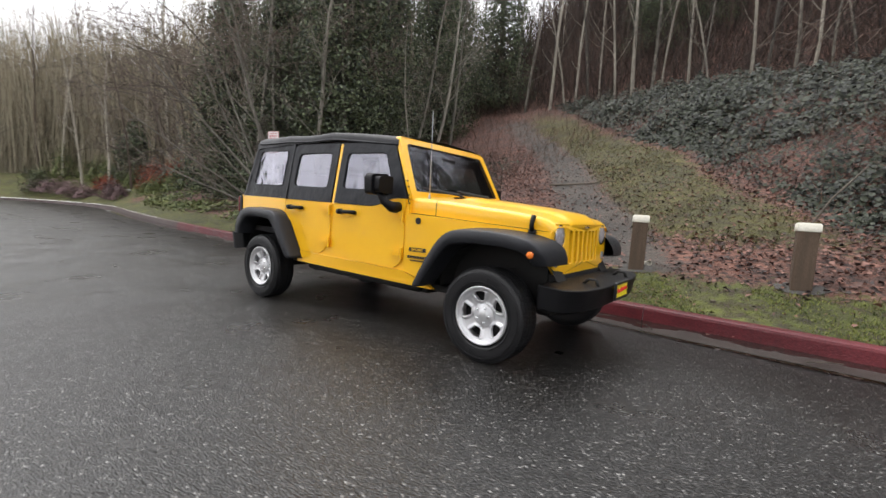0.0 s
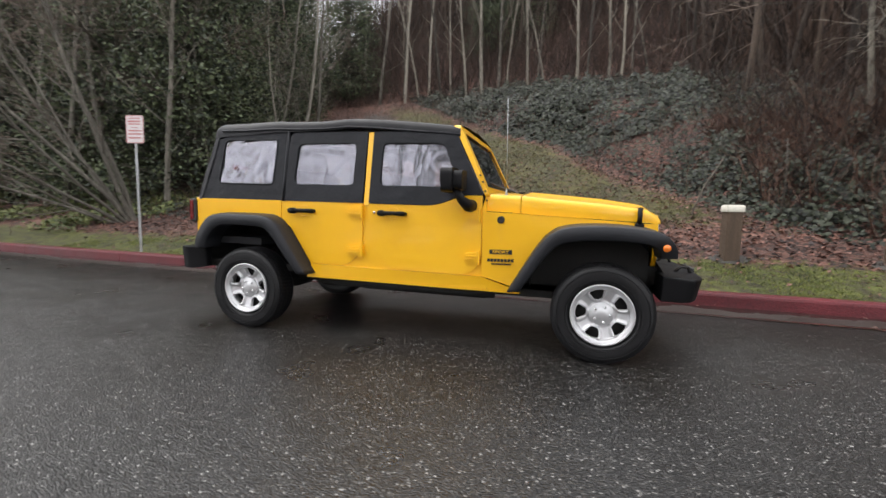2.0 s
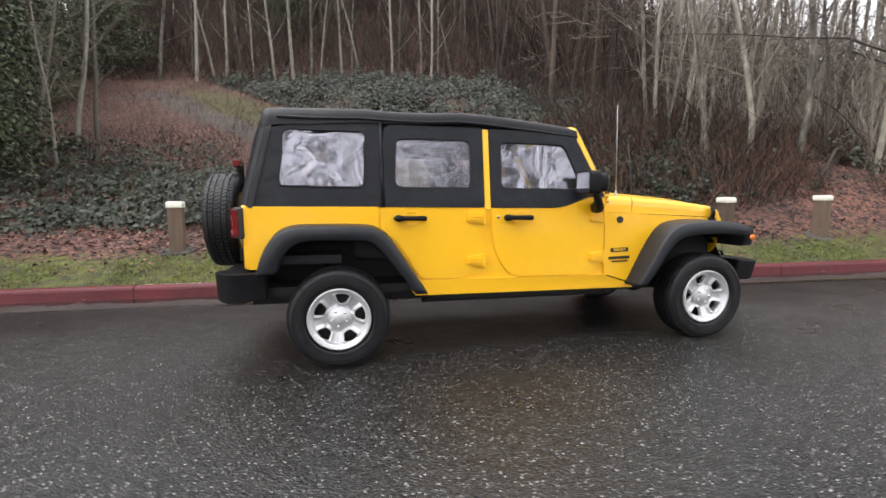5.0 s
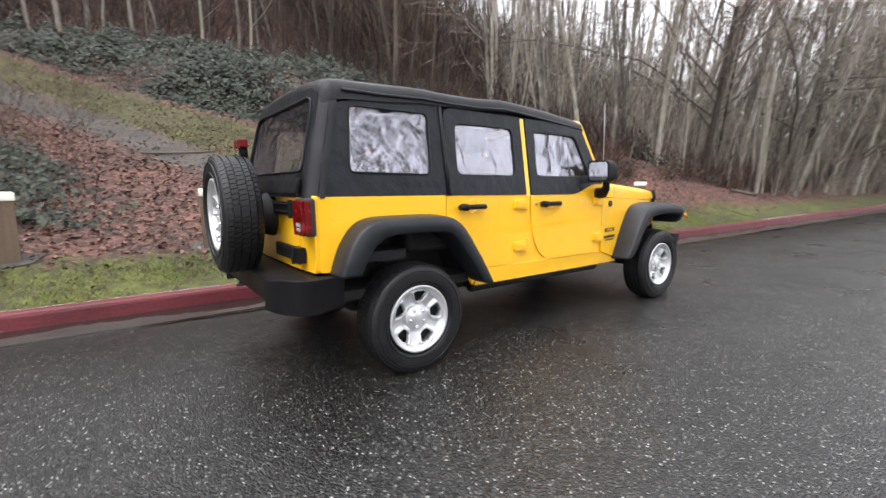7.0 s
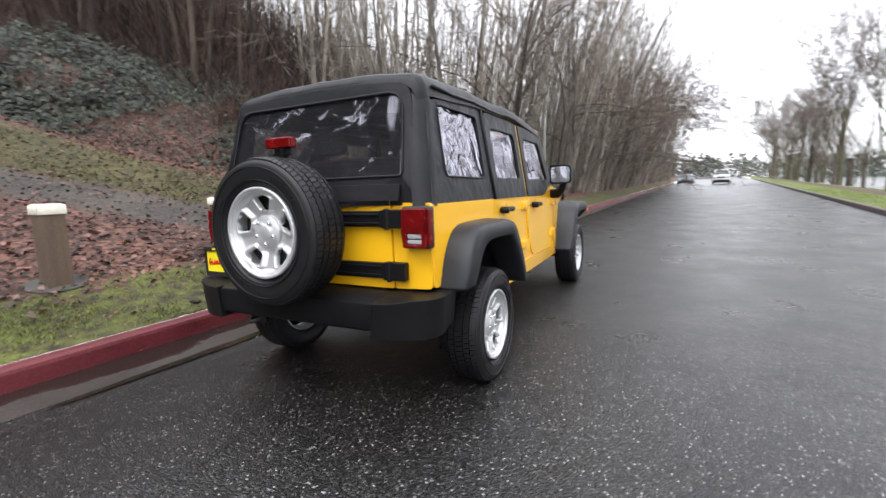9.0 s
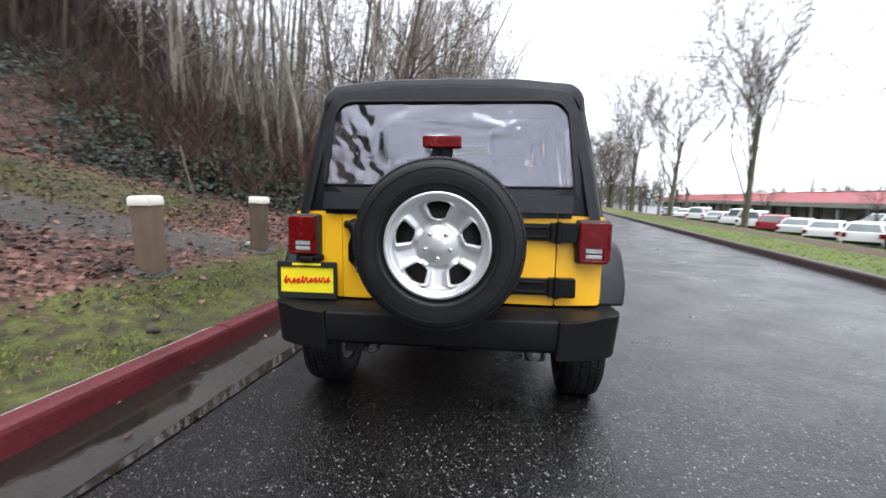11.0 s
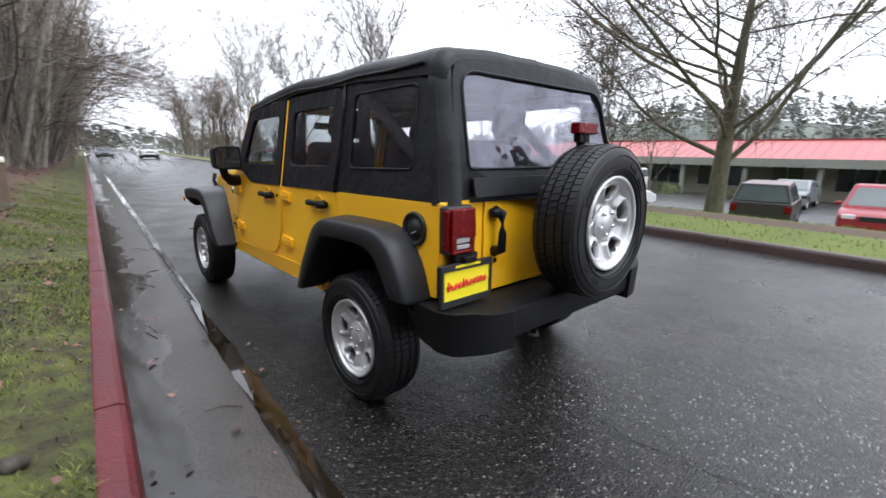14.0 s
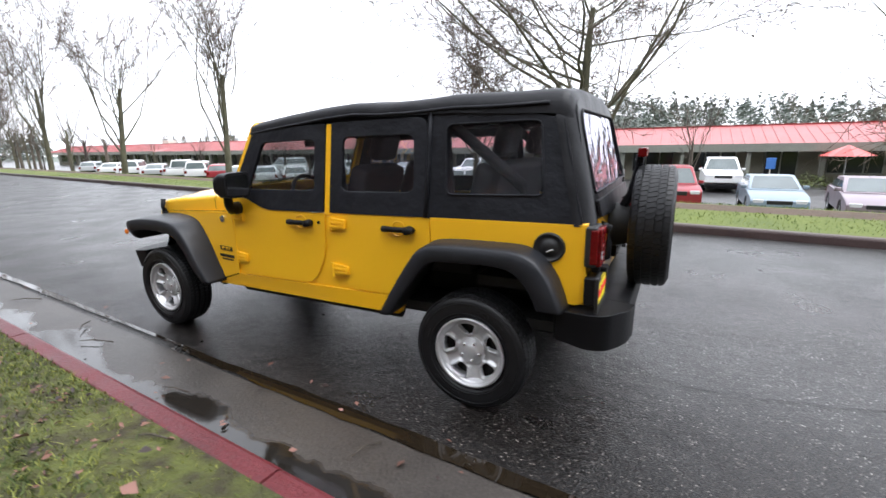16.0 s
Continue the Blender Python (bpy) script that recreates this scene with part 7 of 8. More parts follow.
# loose stones on the path
g = Geo()
for x, y in scatter(5000, (-6, 3, 3, 13), lambda x, y: 0.5 if path_gap(x, y) < 0.6 else 0.004):
    s = random.uniform(0.008, 0.022)
    z = hill_z(x, y)
    g.add([(x - s, y, z), (x, y - s, z), (x + s, y, z), (x, y + s, z), (x, y, z + s)], [(0, 1, 4), (1, 2, 4), (2, 3, 4), (3, 0, 4)])
tagged(part("path_gravel", g, M["gravel"], tidy=False), "grey gravel on the footpath", "gravel", kind="stuff")

# shrubs in the bed far down the road
def shrub_meshes(seed, wide, high, count, size, material):
    r = np.random.RandomState(seed)
    p = r.normal(size=(count, 3))
    p /= np.linalg.norm(p, axis=1, keepdims=True)
    p *= (r.uniform(0.35, 1, (count, 1))) ** 0.4 * (0.8 + 0.25 * np.sin(p[:, :1] * 5) * np.cos(p[:, 1:2] * 4))
    p[:, 2] = abs(p[:, 2])
    np.random.seed(seed)
    stems = Geo()
    for k in range(10):
        a = 0.63 * k
        stems.tube([(0, 0, -0.1), (wide * 0.3 * math.cos(a), wide * 0.3 * math.sin(a), high * 0.6)], [0.02, 0.006], 4)
    return stems.mesh("stems", M["bark"], False, False), leaf_mesh("foliage", p * [wide / 2, wide / 2, high], p + [0, 0, 0.5] + r.normal(size=(count, 3)) * 0.4, r.uniform(0.6, 1.3, count) * size, material)


OLIVE, HEATH, RED = "rounded olive-green shrub", "low purplish heather shrub", "bare red-twigged shrub"
for x, y, w, h, mat_, lab in ((-42.2, 4.8, 2.6, 2.2, "shrub", OLIVE), (-39.8, 6.4, 2.5, 1.6, "shrub", OLIVE), (-41.4, 3.4, 1.8, 1.2, "shrub", OLIVE), (-40.4, 2.9, 2.0, 1.7, "needles", "dark green shrub"), (-38.4, 6.6, 2.2, 1.4, "shrub", "yellowish green shrub"),
                              (-39.2, 3.9, 3.6, 0.9, "heather", HEATH), (-37.4, 5.0, 3.2, 0.8, "heather", HEATH), (-35.6, 5.4, 2.2, 0.7, "heather", HEATH), (-33.0, 6.6, 2.0, 1.1, "heather", HEATH), (-31.8, 6.6, 1.5, 0.8, "heather", HEATH),
                              (-30.8, 8.6, 3.6, 1.9, "red_twigs", RED), (-31.4, 7.4, 2.2, 1.4, "red_twigs", RED), (-34.4, 8.4, 2.6, 1.5, "red_twigs", RED), (-36.2, 6.0, 1.8, 0.9, "red_twigs", "russet low shrub"), (-28.6, 9.4, 3.0, 1.8, "red_twigs", RED),
                              (-28.1, 7.2, 2.0, 1.2, "shrub", "yellowish green shrub"), (-30.0, 6.7, 1.6, 0.9, "shrub", OLIVE), (-35.0, 7.2, 2.2, 1.1, "shrub", OLIVE), (-26.0, 8.2, 2.4, 1.6, "needles", "dark green shrub"), (-24.0, 8.0, 2.2, 1.5, "needles", "dark green shrub"), (-32.1, 10.6, 2.8, 1.8, "needles", "dark green shrub")):
    y = max(y + (0.0 if mat_ == "heather" else 1.2), kerb_y(x) + 0.5 + w * 0.4)
    w, h = w * 1.12, h * 1.35
    t = thing("shrub", lab + " in the bed beside the road", "shrub", pose(x, y, hill_z(x, y) - 0.1), "shrubs in the bed")
    a, b = shrub_meshes(int(abs(x) * 10), w, h, 2200, 0.11, M[mat_])
    part("stems", a, None, t)
    part("foliage", b, None, t)
small_fir = evergreen_meshes(31, 3.6, 1.5, 6000, 0.12)
plant_tree("young_fir", small_fir, pose(-36.3, 9.0, hill_z(-36.3, 9.0) - 0.1) @ Matrix.Scale(1.3, 4), "young dark green fir in the bed beside the road")
# pale stones between the shrubs
stone = Geo()
for k in range(7):
    a = 0.9 * k
    stone.add([(0.42 * math.cos(a), 0.3 * math.sin(a), 0.0), (0.3 * math.cos(a), 0.22 * math.sin(a), 0.22 + 0.05 * math.sin(3 * k)), (0.42 * math.cos(a + 0.9), 0.3 * math.sin(a + 0.9), 0.0), (0.3 * math.cos(a + 0.9), 0.22 * math.sin(a + 0.9), 0.22 + 0.05 * math.sin(3 * k + 3)), (0, 0, 0.3)], [(0, 2, 3, 1), (1, 3, 4)])
for x, y, s in ((-34.6, 6.7, 1.0), (-34.0, 6.9, 0.7), (-33.9, 7.4, 0.9), (-35.2, 6.9, 0.6), (-33.2, 7.6, 0.7)):
    t = part("garden_stone", stone, M["kerb_pale"], m=pose(x, y, hill_z(x, y) - 0.03, rz=math.degrees(x * 7)) @ Matrix.Scale(s, 4), bevel=0.03)
    tagged(t, "pale rounded stone among the shrubs", "stone", "stones in the bed")
# ivy and moss creeping down to the kerb below the evergreens
spots = scatter(60000, (-34, -9, 2.2, 10), lambda x, y: 0.85 * smooth(0.7, 1.5, y - kerb_y(x)) * (1 - smooth(3.5, 5.5, y - kerb_y(x))) * smooth(-0.25, 0.3, noise.noise((x * 0.5, y * 0.7, 14))))
me = leaf_mesh("creeping_ivy", [(x, y, hill_z(x, y) + random.uniform(0.02, 0.2)) for x, y in spots], np.random.normal(size=(len(spots), 3)) * [0.5, 0.5, 0.2] + [0, -0.2, 0.8], np.random.uniform(0.07, 0.14, len(spots)), M["shrub"], narrow=0.8)
tagged(part("creeping_ivy", me), "low green ivy creeping down towards the kerb", "ivy", kind="stuff")

# street trees on the far verge and behind the parking lot
LOW = dict(BROAD, angle=[0, (38, 80), (25, 60), (25, 58), (20, 55)], up=[0.05, 0.07, 0.06, 0.05, 0.0], count=[1, 13, 9, 7, 5], **{"from": [0, 0.42, 0.15, 0.12, 0.12]})
BIG = dict(LOW, count=[1, 20, 10, 9, 7], wobble=[0.02, 0.12, 0.17, 0.2, 0.2], taper=[0.72, 0.88, 0.85, 0.8, 0.7], thin=[0, 0.30, 0.40, 0.5, 0.6], **{"from": [0, 0.33, 0.12, 0.1, 0.1]})
wide_tree = [tree_meshes(71, BIG, 5.4, 0.23, M["mossy_bark"], M["twig"]), tree_meshes(72, LOW, 4.2, 0.19, M["mossy_bark"], M["twig"])]
tall_tree = [tree_meshes(81, UPRIGHT, 4.6, 0.155, M["mossy_bark"], M["twig"]), tree_meshes(82, UPRIGHT, 4.2, 0.13, M["bark"], M["twig"]), tree_meshes(83, UPRIGHT, 5.0, 0.15, M["mossy_bark"], M["twig"])]
for x, y, ms, s, turn in ((0.2, -10.4, wide_tree[0], 1.08, 0.6), (-8.8, -10.0, wide_tree[1], 1.15, 2.0), (3.6, -10.8, tall_tree[1], 0.75, 1.2), (17.7, -12.0, tall_tree[2], 1.15, 4.1), (29.0, -12.9, tall_tree[0], 1.3, 2.2), (42.5, -14.4, tall_tree[2], 1.4, 5.0), (56, -15.6, tall_tree[1], 1.3, 0.5), (66, -16.6, tall_tree[0], 1.4, 1.9), (76, -17.6, wide_tree[0], 1.3, 2.8), (93, -19, tall_tree[2], 1.5, 4.4)):
    m = Matrix.Translation((x, y, far_z(x, y) - 0.05)) @ Matrix.Rotation(-0.12 if x > 15 else 0.0, 4, "Y") @ Matrix.Rotation(turn, 4, "Z") @ Matrix.Scale(s, 4)
    plant_tree("street_tree", ms, m, "bare mossy-barked street tree on the far verge", group="street trees on the far verge")
thin_trees = [tree_meshes(91, THIN_BROAD, 3.4, 0.18, M["bark"], M["twig"]), tree_meshes(92, THIN_UPRIGHT, 4.2, 0.16, M["bark"], M["twig"]), tree_meshes(93, THIN_UPRIGHT, 4.6, 0.15, M["mossy_bark"], M["twig"]), tree_meshes(94, THIN_BROAD, 3.0, 0.16, M["mossy_bark"], M["twig"])]
for k in range(38):
    x, y = rng.uniform(-30, 120), rng.uniform(-78, -48)
    if k < 12:
        x, y = -14 + 11 * k + rng.uniform(-2, 2), -24.5 + rng.uniform(-1, 1) - 0.06 * max(11 * k - 14, 0)
    m = Matrix.Translation((x, y, far_z(x, y) - 0.05)) @ Matrix.Rotation(rng.uniform(0, 6.28), 4, "Z") @ Matrix.Scale(rng.uniform(0.8, 1.25) * (0.7 if k < 12 else 1.2), 4)
    plant_tree("lot_tree", thin_trees[k % 4], m, "bare tree among the parked cars and buildings", group="trees beyond the lot")
# trees closing both ends of the road
for k in range(72):
    if k >= 48:
        x = rng.uniform(58, 150)
        y = far_y(x) - rng.uniform(3, 16)
        z = far_z(x, y)
    elif k < 32:
        x = rng.uniform(75, 190)
        y = (kerb_y(x) + rng.uniform(3, 14)) if k % 2 else (far_y(x) - rng.uniform(3, 20))
        z = hill_z(x, y) if k % 2 else far_z(x, y)
    else:
        x, y = rng.uniform(-66, -46), rng.uniform(-34, 4)
        z = hill_z(x, y) if y > kerb_y(x) else far_z(x, y) if y < far_y(x) else 0.0
    m = Matrix.Translation((x, y, z)) @ Matrix.Rotation(rng.uniform(0, 6.28), 4, "Z") @ Matrix.Scale(rng.uniform(1.1, 1.5), 4)
    plant_tree("roadside_tree", thin_trees[k % 4], m, "bare tree far along the road", group="trees far along the road")

# far wooded ridges: ragged crowns of coarse foliage, with haze put into their colour
rr = np.random.RandomState(4)
cs, ns, ss = [], [], []
for k in range(1300):
    x, y = (rr.uniform(-90, 130), -rr.uniform(72, 128)) if k < 1050 else (rr.uniform(170, 250), rr.uniform(-75, 30))
    h, w = (rr.uniform(3.0, 6.5), rr.uniform(1.0, 1.9)) if k < 1050 else (rr.uniform(5, 10), rr.uniform(2, 3.5))
    t = rr.random_sample(70) ** 0.8
    a = rr.uniform(0, 6.283, 70)
    wide = w * (1.05 - t) ** 0.7 * rr.uniform(0.5, 1.1, 70)
    off = np.stack([wide * np.cos(a), wide * np.sin(a), h * t], 1)
    cs.append(off + [x, y, far_z(x, y) if y < far_y(x) else hill_z(x, y) if y > kerb_y(x) else 0.0])
    ns.append(off * [0.25, 0.25, 0] + [0, 0, 1.6] + rr.normal(size=(70, 3)) * 0.6)
    ss.append(rr.uniform(0.35, 0.75, 70) * (1 if k < 1050 else 1.7))
np.random.seed(8)
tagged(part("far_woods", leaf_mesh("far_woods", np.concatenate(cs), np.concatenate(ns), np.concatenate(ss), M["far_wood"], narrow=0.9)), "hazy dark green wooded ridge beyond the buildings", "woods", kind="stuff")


# ---- posts, sign and small things along the kerb ----
def build_bollard():
    root = thing("bollard", "square weathered timber bollard with a chipped cream cap", "bollard", group="bollards along the kerb")
    g = Geo()
    g.box((-0.098, -0.098, -0.25), (0.098, 0.098, 0.66))
    part("post", g, M["timber"], root, bevel=0.012)
    g = Geo()
    g.box((-0.109, -0.109, 0.648), (0.109, 0.109, 0.728))
    g.add([(-0.109, -0.109, 0.728), (0.109, -0.109, 0.728), (0.109, 0.109, 0.728), (-0.109, 0.109, 0.728), (-0.088, -0.088, 0.745), (0.088, -0.088, 0.745), (0.088, 0.088, 0.745), (-0.088, 0.088, 0.745)], [(0, 1, 5, 4), (1, 2, 6, 5), (2, 3, 7, 6), (3, 0, 4, 7), (4, 5, 6, 7)])
    part("cap", g, M["cap"], root, "chipped cream painted cap", bevel=0.004)
    return root


first = build_bollard()
spots = [(-3.93, 3.38, 8), (-1.99, 3.27, -5), (-0.25, 3.14, 4), (1.56, 3.00, 12), (3.36, 2.87, 6), (5.16, 2.74, -4), (7.10, 2.58, 9)]
for k, (x, y, turn) in enumerate(spots):
    m = pose(x, y, hill_z(x, y) + random.uniform(-0.02, 0.02), random.uniform(-1.5, 1.5), random.uniform(-1.5, 1.5), turn)
    if k == 0:
        first.matrix_basis = m
    else:
        copy_thing(first, m)
    # worn bare pad round the post
    g = Geo()
    n_ = 18
    ring = [(x + (0.25 + 0.1 * noise.noise((math.cos(6.283 * j / n_) * 2 + x, math.sin(6.283 * j / n_) * 2, 3))) * math.cos(6.283 * j / n_), y + 0.19 * math.sin(6.283 * j / n_)) for j in range(n_)]
    verts = [(a, b, hill_z(a, b) + 0.012) for a, b in ring] + [(x, y, hill_z(x, y) + 0.03)]
    g.add(verts, [(j, (j + 1) % n_, n_) for j in range(n_)])
    tagged(part("bare_patch", g, M["gravel"], tidy=False), "bare grey patch worn round the bollard", "bare ground", group="bare patches round the bollards", kind="stuff")

sign = thing("street_sign", "small faded white street sign with red lettering on a steel post", "sign", pose(-6.63, 2.39, hill_z(-6.63, 2.39), 0, 0, 14))
part("sign_post", Geo().box((-0.022, -0.010, -0.3), (0.022, 0.010, 2.52)), M["steel"], sign, bevel=0.004)
g = Geo()
g.plate(rect(-0.17, 2.04, 0.17, 2.55, 0.03), [], lambda u, v, t: (u, -0.012 - t, v), 0.004)
face = part("sign_panel", g, M["sign"], sign)
g = Geo()
for zz, w, h in ((2.495, 0.10, 0.02), (2.44, 0.12, 0.03), (2.39, 0.11, 0.022), (2.33, 0.06, 0.012), (2.27, 0.12, 0.026), (2.21, 0.12, 0.026), (2.14, 0.11, 0.03)):
    k = -w
    while k < w - 0.02:
        e = min(k + random.uniform(0.03, 0.07), w)
        part("lettering_bar", Geo().box((k, -0.019, zz - h / 2), (e, -0.016, zz + h / 2)), M["sign_red"], face)
        k = e + 0.014
g = Geo()
g.plate(rect(-0.165, 2.045, 0.165, 2.545, 0.028), [rect(-0.155, 2.055, 0.155, 2.535, 0.022)], lambda u, v, t: (u, -0.0165 - t, v), 0.002)
part("border", g, M["sign_red"], face)

# a fallen stick on the path, one on the bank, some small litter
def stick(pts, r, label):
    g = Geo()
    g.tube([(x, y, hill_z(x, y) + h) for x, y, h in pts], [r, r * 0.9, r * 0.7, r * 0.4][: len(pts)], 7)
    tagged(part("fallen_branch", g, M["bark"], smooth=True), label, "branch", group="fallen branches")


stick([(-2.4, 8.7, 0.02), (-1.9, 8.6, 0.05), (-1.2, 8.7, 0.04), (-0.6, 8.85, 0.03)], 0.03, "bare fallen branch lying across the gravel path")
stick([(3.4, 5.2, 0.02), (3.7, 5.6, 0.45), (4.1, 6.0, 0.8)], 0.018, "thin broken branch leaning on the ivy bank")
stick([(4.6, 4.6, 0.0), (4.75, 4.9, 0.7), (4.8, 5.1, 1.2)], 0.014, "thin dead stem standing in the bramble")
stick([(8.2, 3.6, 0.05), (9.6, 4.3, 0.35), (10.8, 4.9, 0.6)], 0.035, "pale broken branch at the wood's edge")
stick([(13.5, 3.0, 0.06), (14.6, 2.9, 0.05), (15.4, 2.95, 0.04)], 0.06, "pale cut log on the verge")
cup = thing("paper_cup", "crushed white paper cup lying beside a bollard", "cup", pose(1.66, 3.2, hill_z(1.66, 3.2) + 0.04, 84, 10, 40))
g = Geo()
g.lathe([(-0.05, 0.028), (0.05, 0.040), (0.05, 0.037), (-0.046, 0.026)], 18, axis="z", close=True)
part("cup_wall", g, M["cap"], cup, smooth=True)
for k, (x, y, s) in enumerate([(-1.35, 2.25, 0.05), (-0.6, 2.6, 0.035), (0.9, 2.3, 0.03), (-2.6, 8.0, 0.05), (-2.4, 5.2, 0.045), (2.6, 2.2, 0.03)]):
    g = Geo()
    bm = bmesh.new()
    bmesh.ops.create_icosphere(bm, subdivisions=2, radius=s)
    for v in bm.verts:
        v.co *= 1 + 0.35 * noise.noise(v.co * 18 + Vector((k, 0, 0)))
        v.co.z *= 0.6
    bm.verts.index_update()
    g.add([(v.co.x + x, v.co.y + y, v.co.z + hill_z(x, y) + s * 0.35) for v in bm.verts], [[v.index for v in f.verts] for f in bm.faces])
    bm.free()
    tagged(part("stone", g, M["gravel"] if k in (3, 4) else M["bark"], smooth=True), "small dark stone lying in the grass" if k not in (3, 4) else "small pale stone lying among leaves", "stone", group="stones behind the kerb")
# sodden leaves and twigs on the road edge
g = Geo()
cs, ns, ss = [], [], []
for k in range(75):
    x = random.uniform(-6, 8)
    d = random.choice([0.05, 0.1, 0.3, 0.5, 0.62, 0.7]) + random.uniform(-0.05, 0.1)
    cs.append((x, kerb_y(x) - max(d, 0.03), 0.028))
    ns.append((random.gauss(0, 0.2), random.gauss(0, 0.2), 1))
    ss.append(random.uniform(0.025, 0.065))
tagged(part("gutter_leaves", leaf_mesh("gutter_leaves", cs, ns, ss, M["litter"], fold=0.2)), "sodden brown leaves lying in the gutter", "leaves", kind="stuff")
g = Geo()
for x0, y0, a, ln in ((1.5, 1.35, 0.4, 0.30), (2.2, 1.2, 2.4, 0.25), (0.2, 1.55, 0.2, 0.22), (-1.2, 1.4, 1.2, 0.18), (3.4, 1.1, 0.6, 0.3), (-0.4, 2.0, 0.3, 0.2)):
    z = 0.032 if y0 < kerb_y(x0) else hill_z(x0, y0) + 0.02
    g.tube([(x0, y0, z), (x0 + ln * 0.5 * math.cos(a) + 0.02, y0 + ln * 0.5 * math.sin(a), z + 0.012), (x0 + ln * math.cos(a), y0 + ln * math.sin(a), z + 0.004)], [0.006, 0.005, 0.003], 5)
tagged(part("gutter_twigs", g, M["bark"]), "small twigs lying in the gutter", "twigs", kind="stuff")


# ---- parked cars ----
def car_wheel_mesh():
    a, b = Geo(), Geo()
    a.lathe([(-0.10, 0.20), (-0.11, 0.27), (-0.09, 0.32), (0.09, 0.32), (0.11, 0.27), (0.10, 0.20)], 18, close=True)
    b.lathe([(-0.08, 0.205), (0.07, 0.205), (0.095, 0.20), (0.085, 0.18), (0.05, 0.17), (0.07, 0.05), (0.08, 0.002)], 16)
    return a.mesh("tyre", M["rubber"], True), b.mesh("rim", M["silver"], True)


WHEEL = car_wheel_mesh()
SHAPES = dict(
    sedan=dict(length=4.6, wide=1.80, body=[(-2.28, 0.35), (-2.30, 0.62), (-2.26, 0.92), (-1.55, 0.98), (0.95, 0.95), (2.0, 0.80), (2.26, 0.66), (2.30, 0.38), (2.1, 0.24), (-2.1, 0.24)], cabin=[(-1.75, 0.95), (-1.05, 1.38), (0.05, 1.43), (1.15, 0.93)]),
    hatch=dict(length=4.2, wide=1.78, body=[(-2.05, 0.35), (-2.08, 0.70), (-2.02, 1.0), (-1.5, 1.02), (1.0, 0.98), (1.85, 0.80), (2.05, 0.64), (2.08, 0.38), (1.9, 0.24), (-1.9, 0.24)], cabin=[(-2.0, 0.98), (-1.72, 1.46), (0.1, 1.52), (1.2, 0.96)]),
    suv=dict(length=4.55, wide=1.84, body=[(-2.22, 0.42), (-2.25, 0.75), (-2.20, 1.08), (-1.6, 1.10), (0.75, 1.06), (2.05, 1.00), (2.22, 0.90), (2.26, 0.45), (2.05, 0.32), (-2.05, 0.32)], cabin=[(-2.18, 1.06), (-2.02, 1.70), (0.20, 1.74), (0.90, 1.04)]),
    pickup=dict(length=5.5, wide=1.92, body=[(-2.75, 0.55), (-2.78, 0.85), (-2.72, 1.10), (-0.75, 1.10), (0.95, 1.10), (2.45, 1.05), (2.72, 0.92), (2.75, 0.55), (2.5, 0.42), (-2.5, 0.42)], cabin=[(-0.85, 1.08), (-0.70, 1.78), (0.55, 1.80), (1.25, 1.08)]),
)


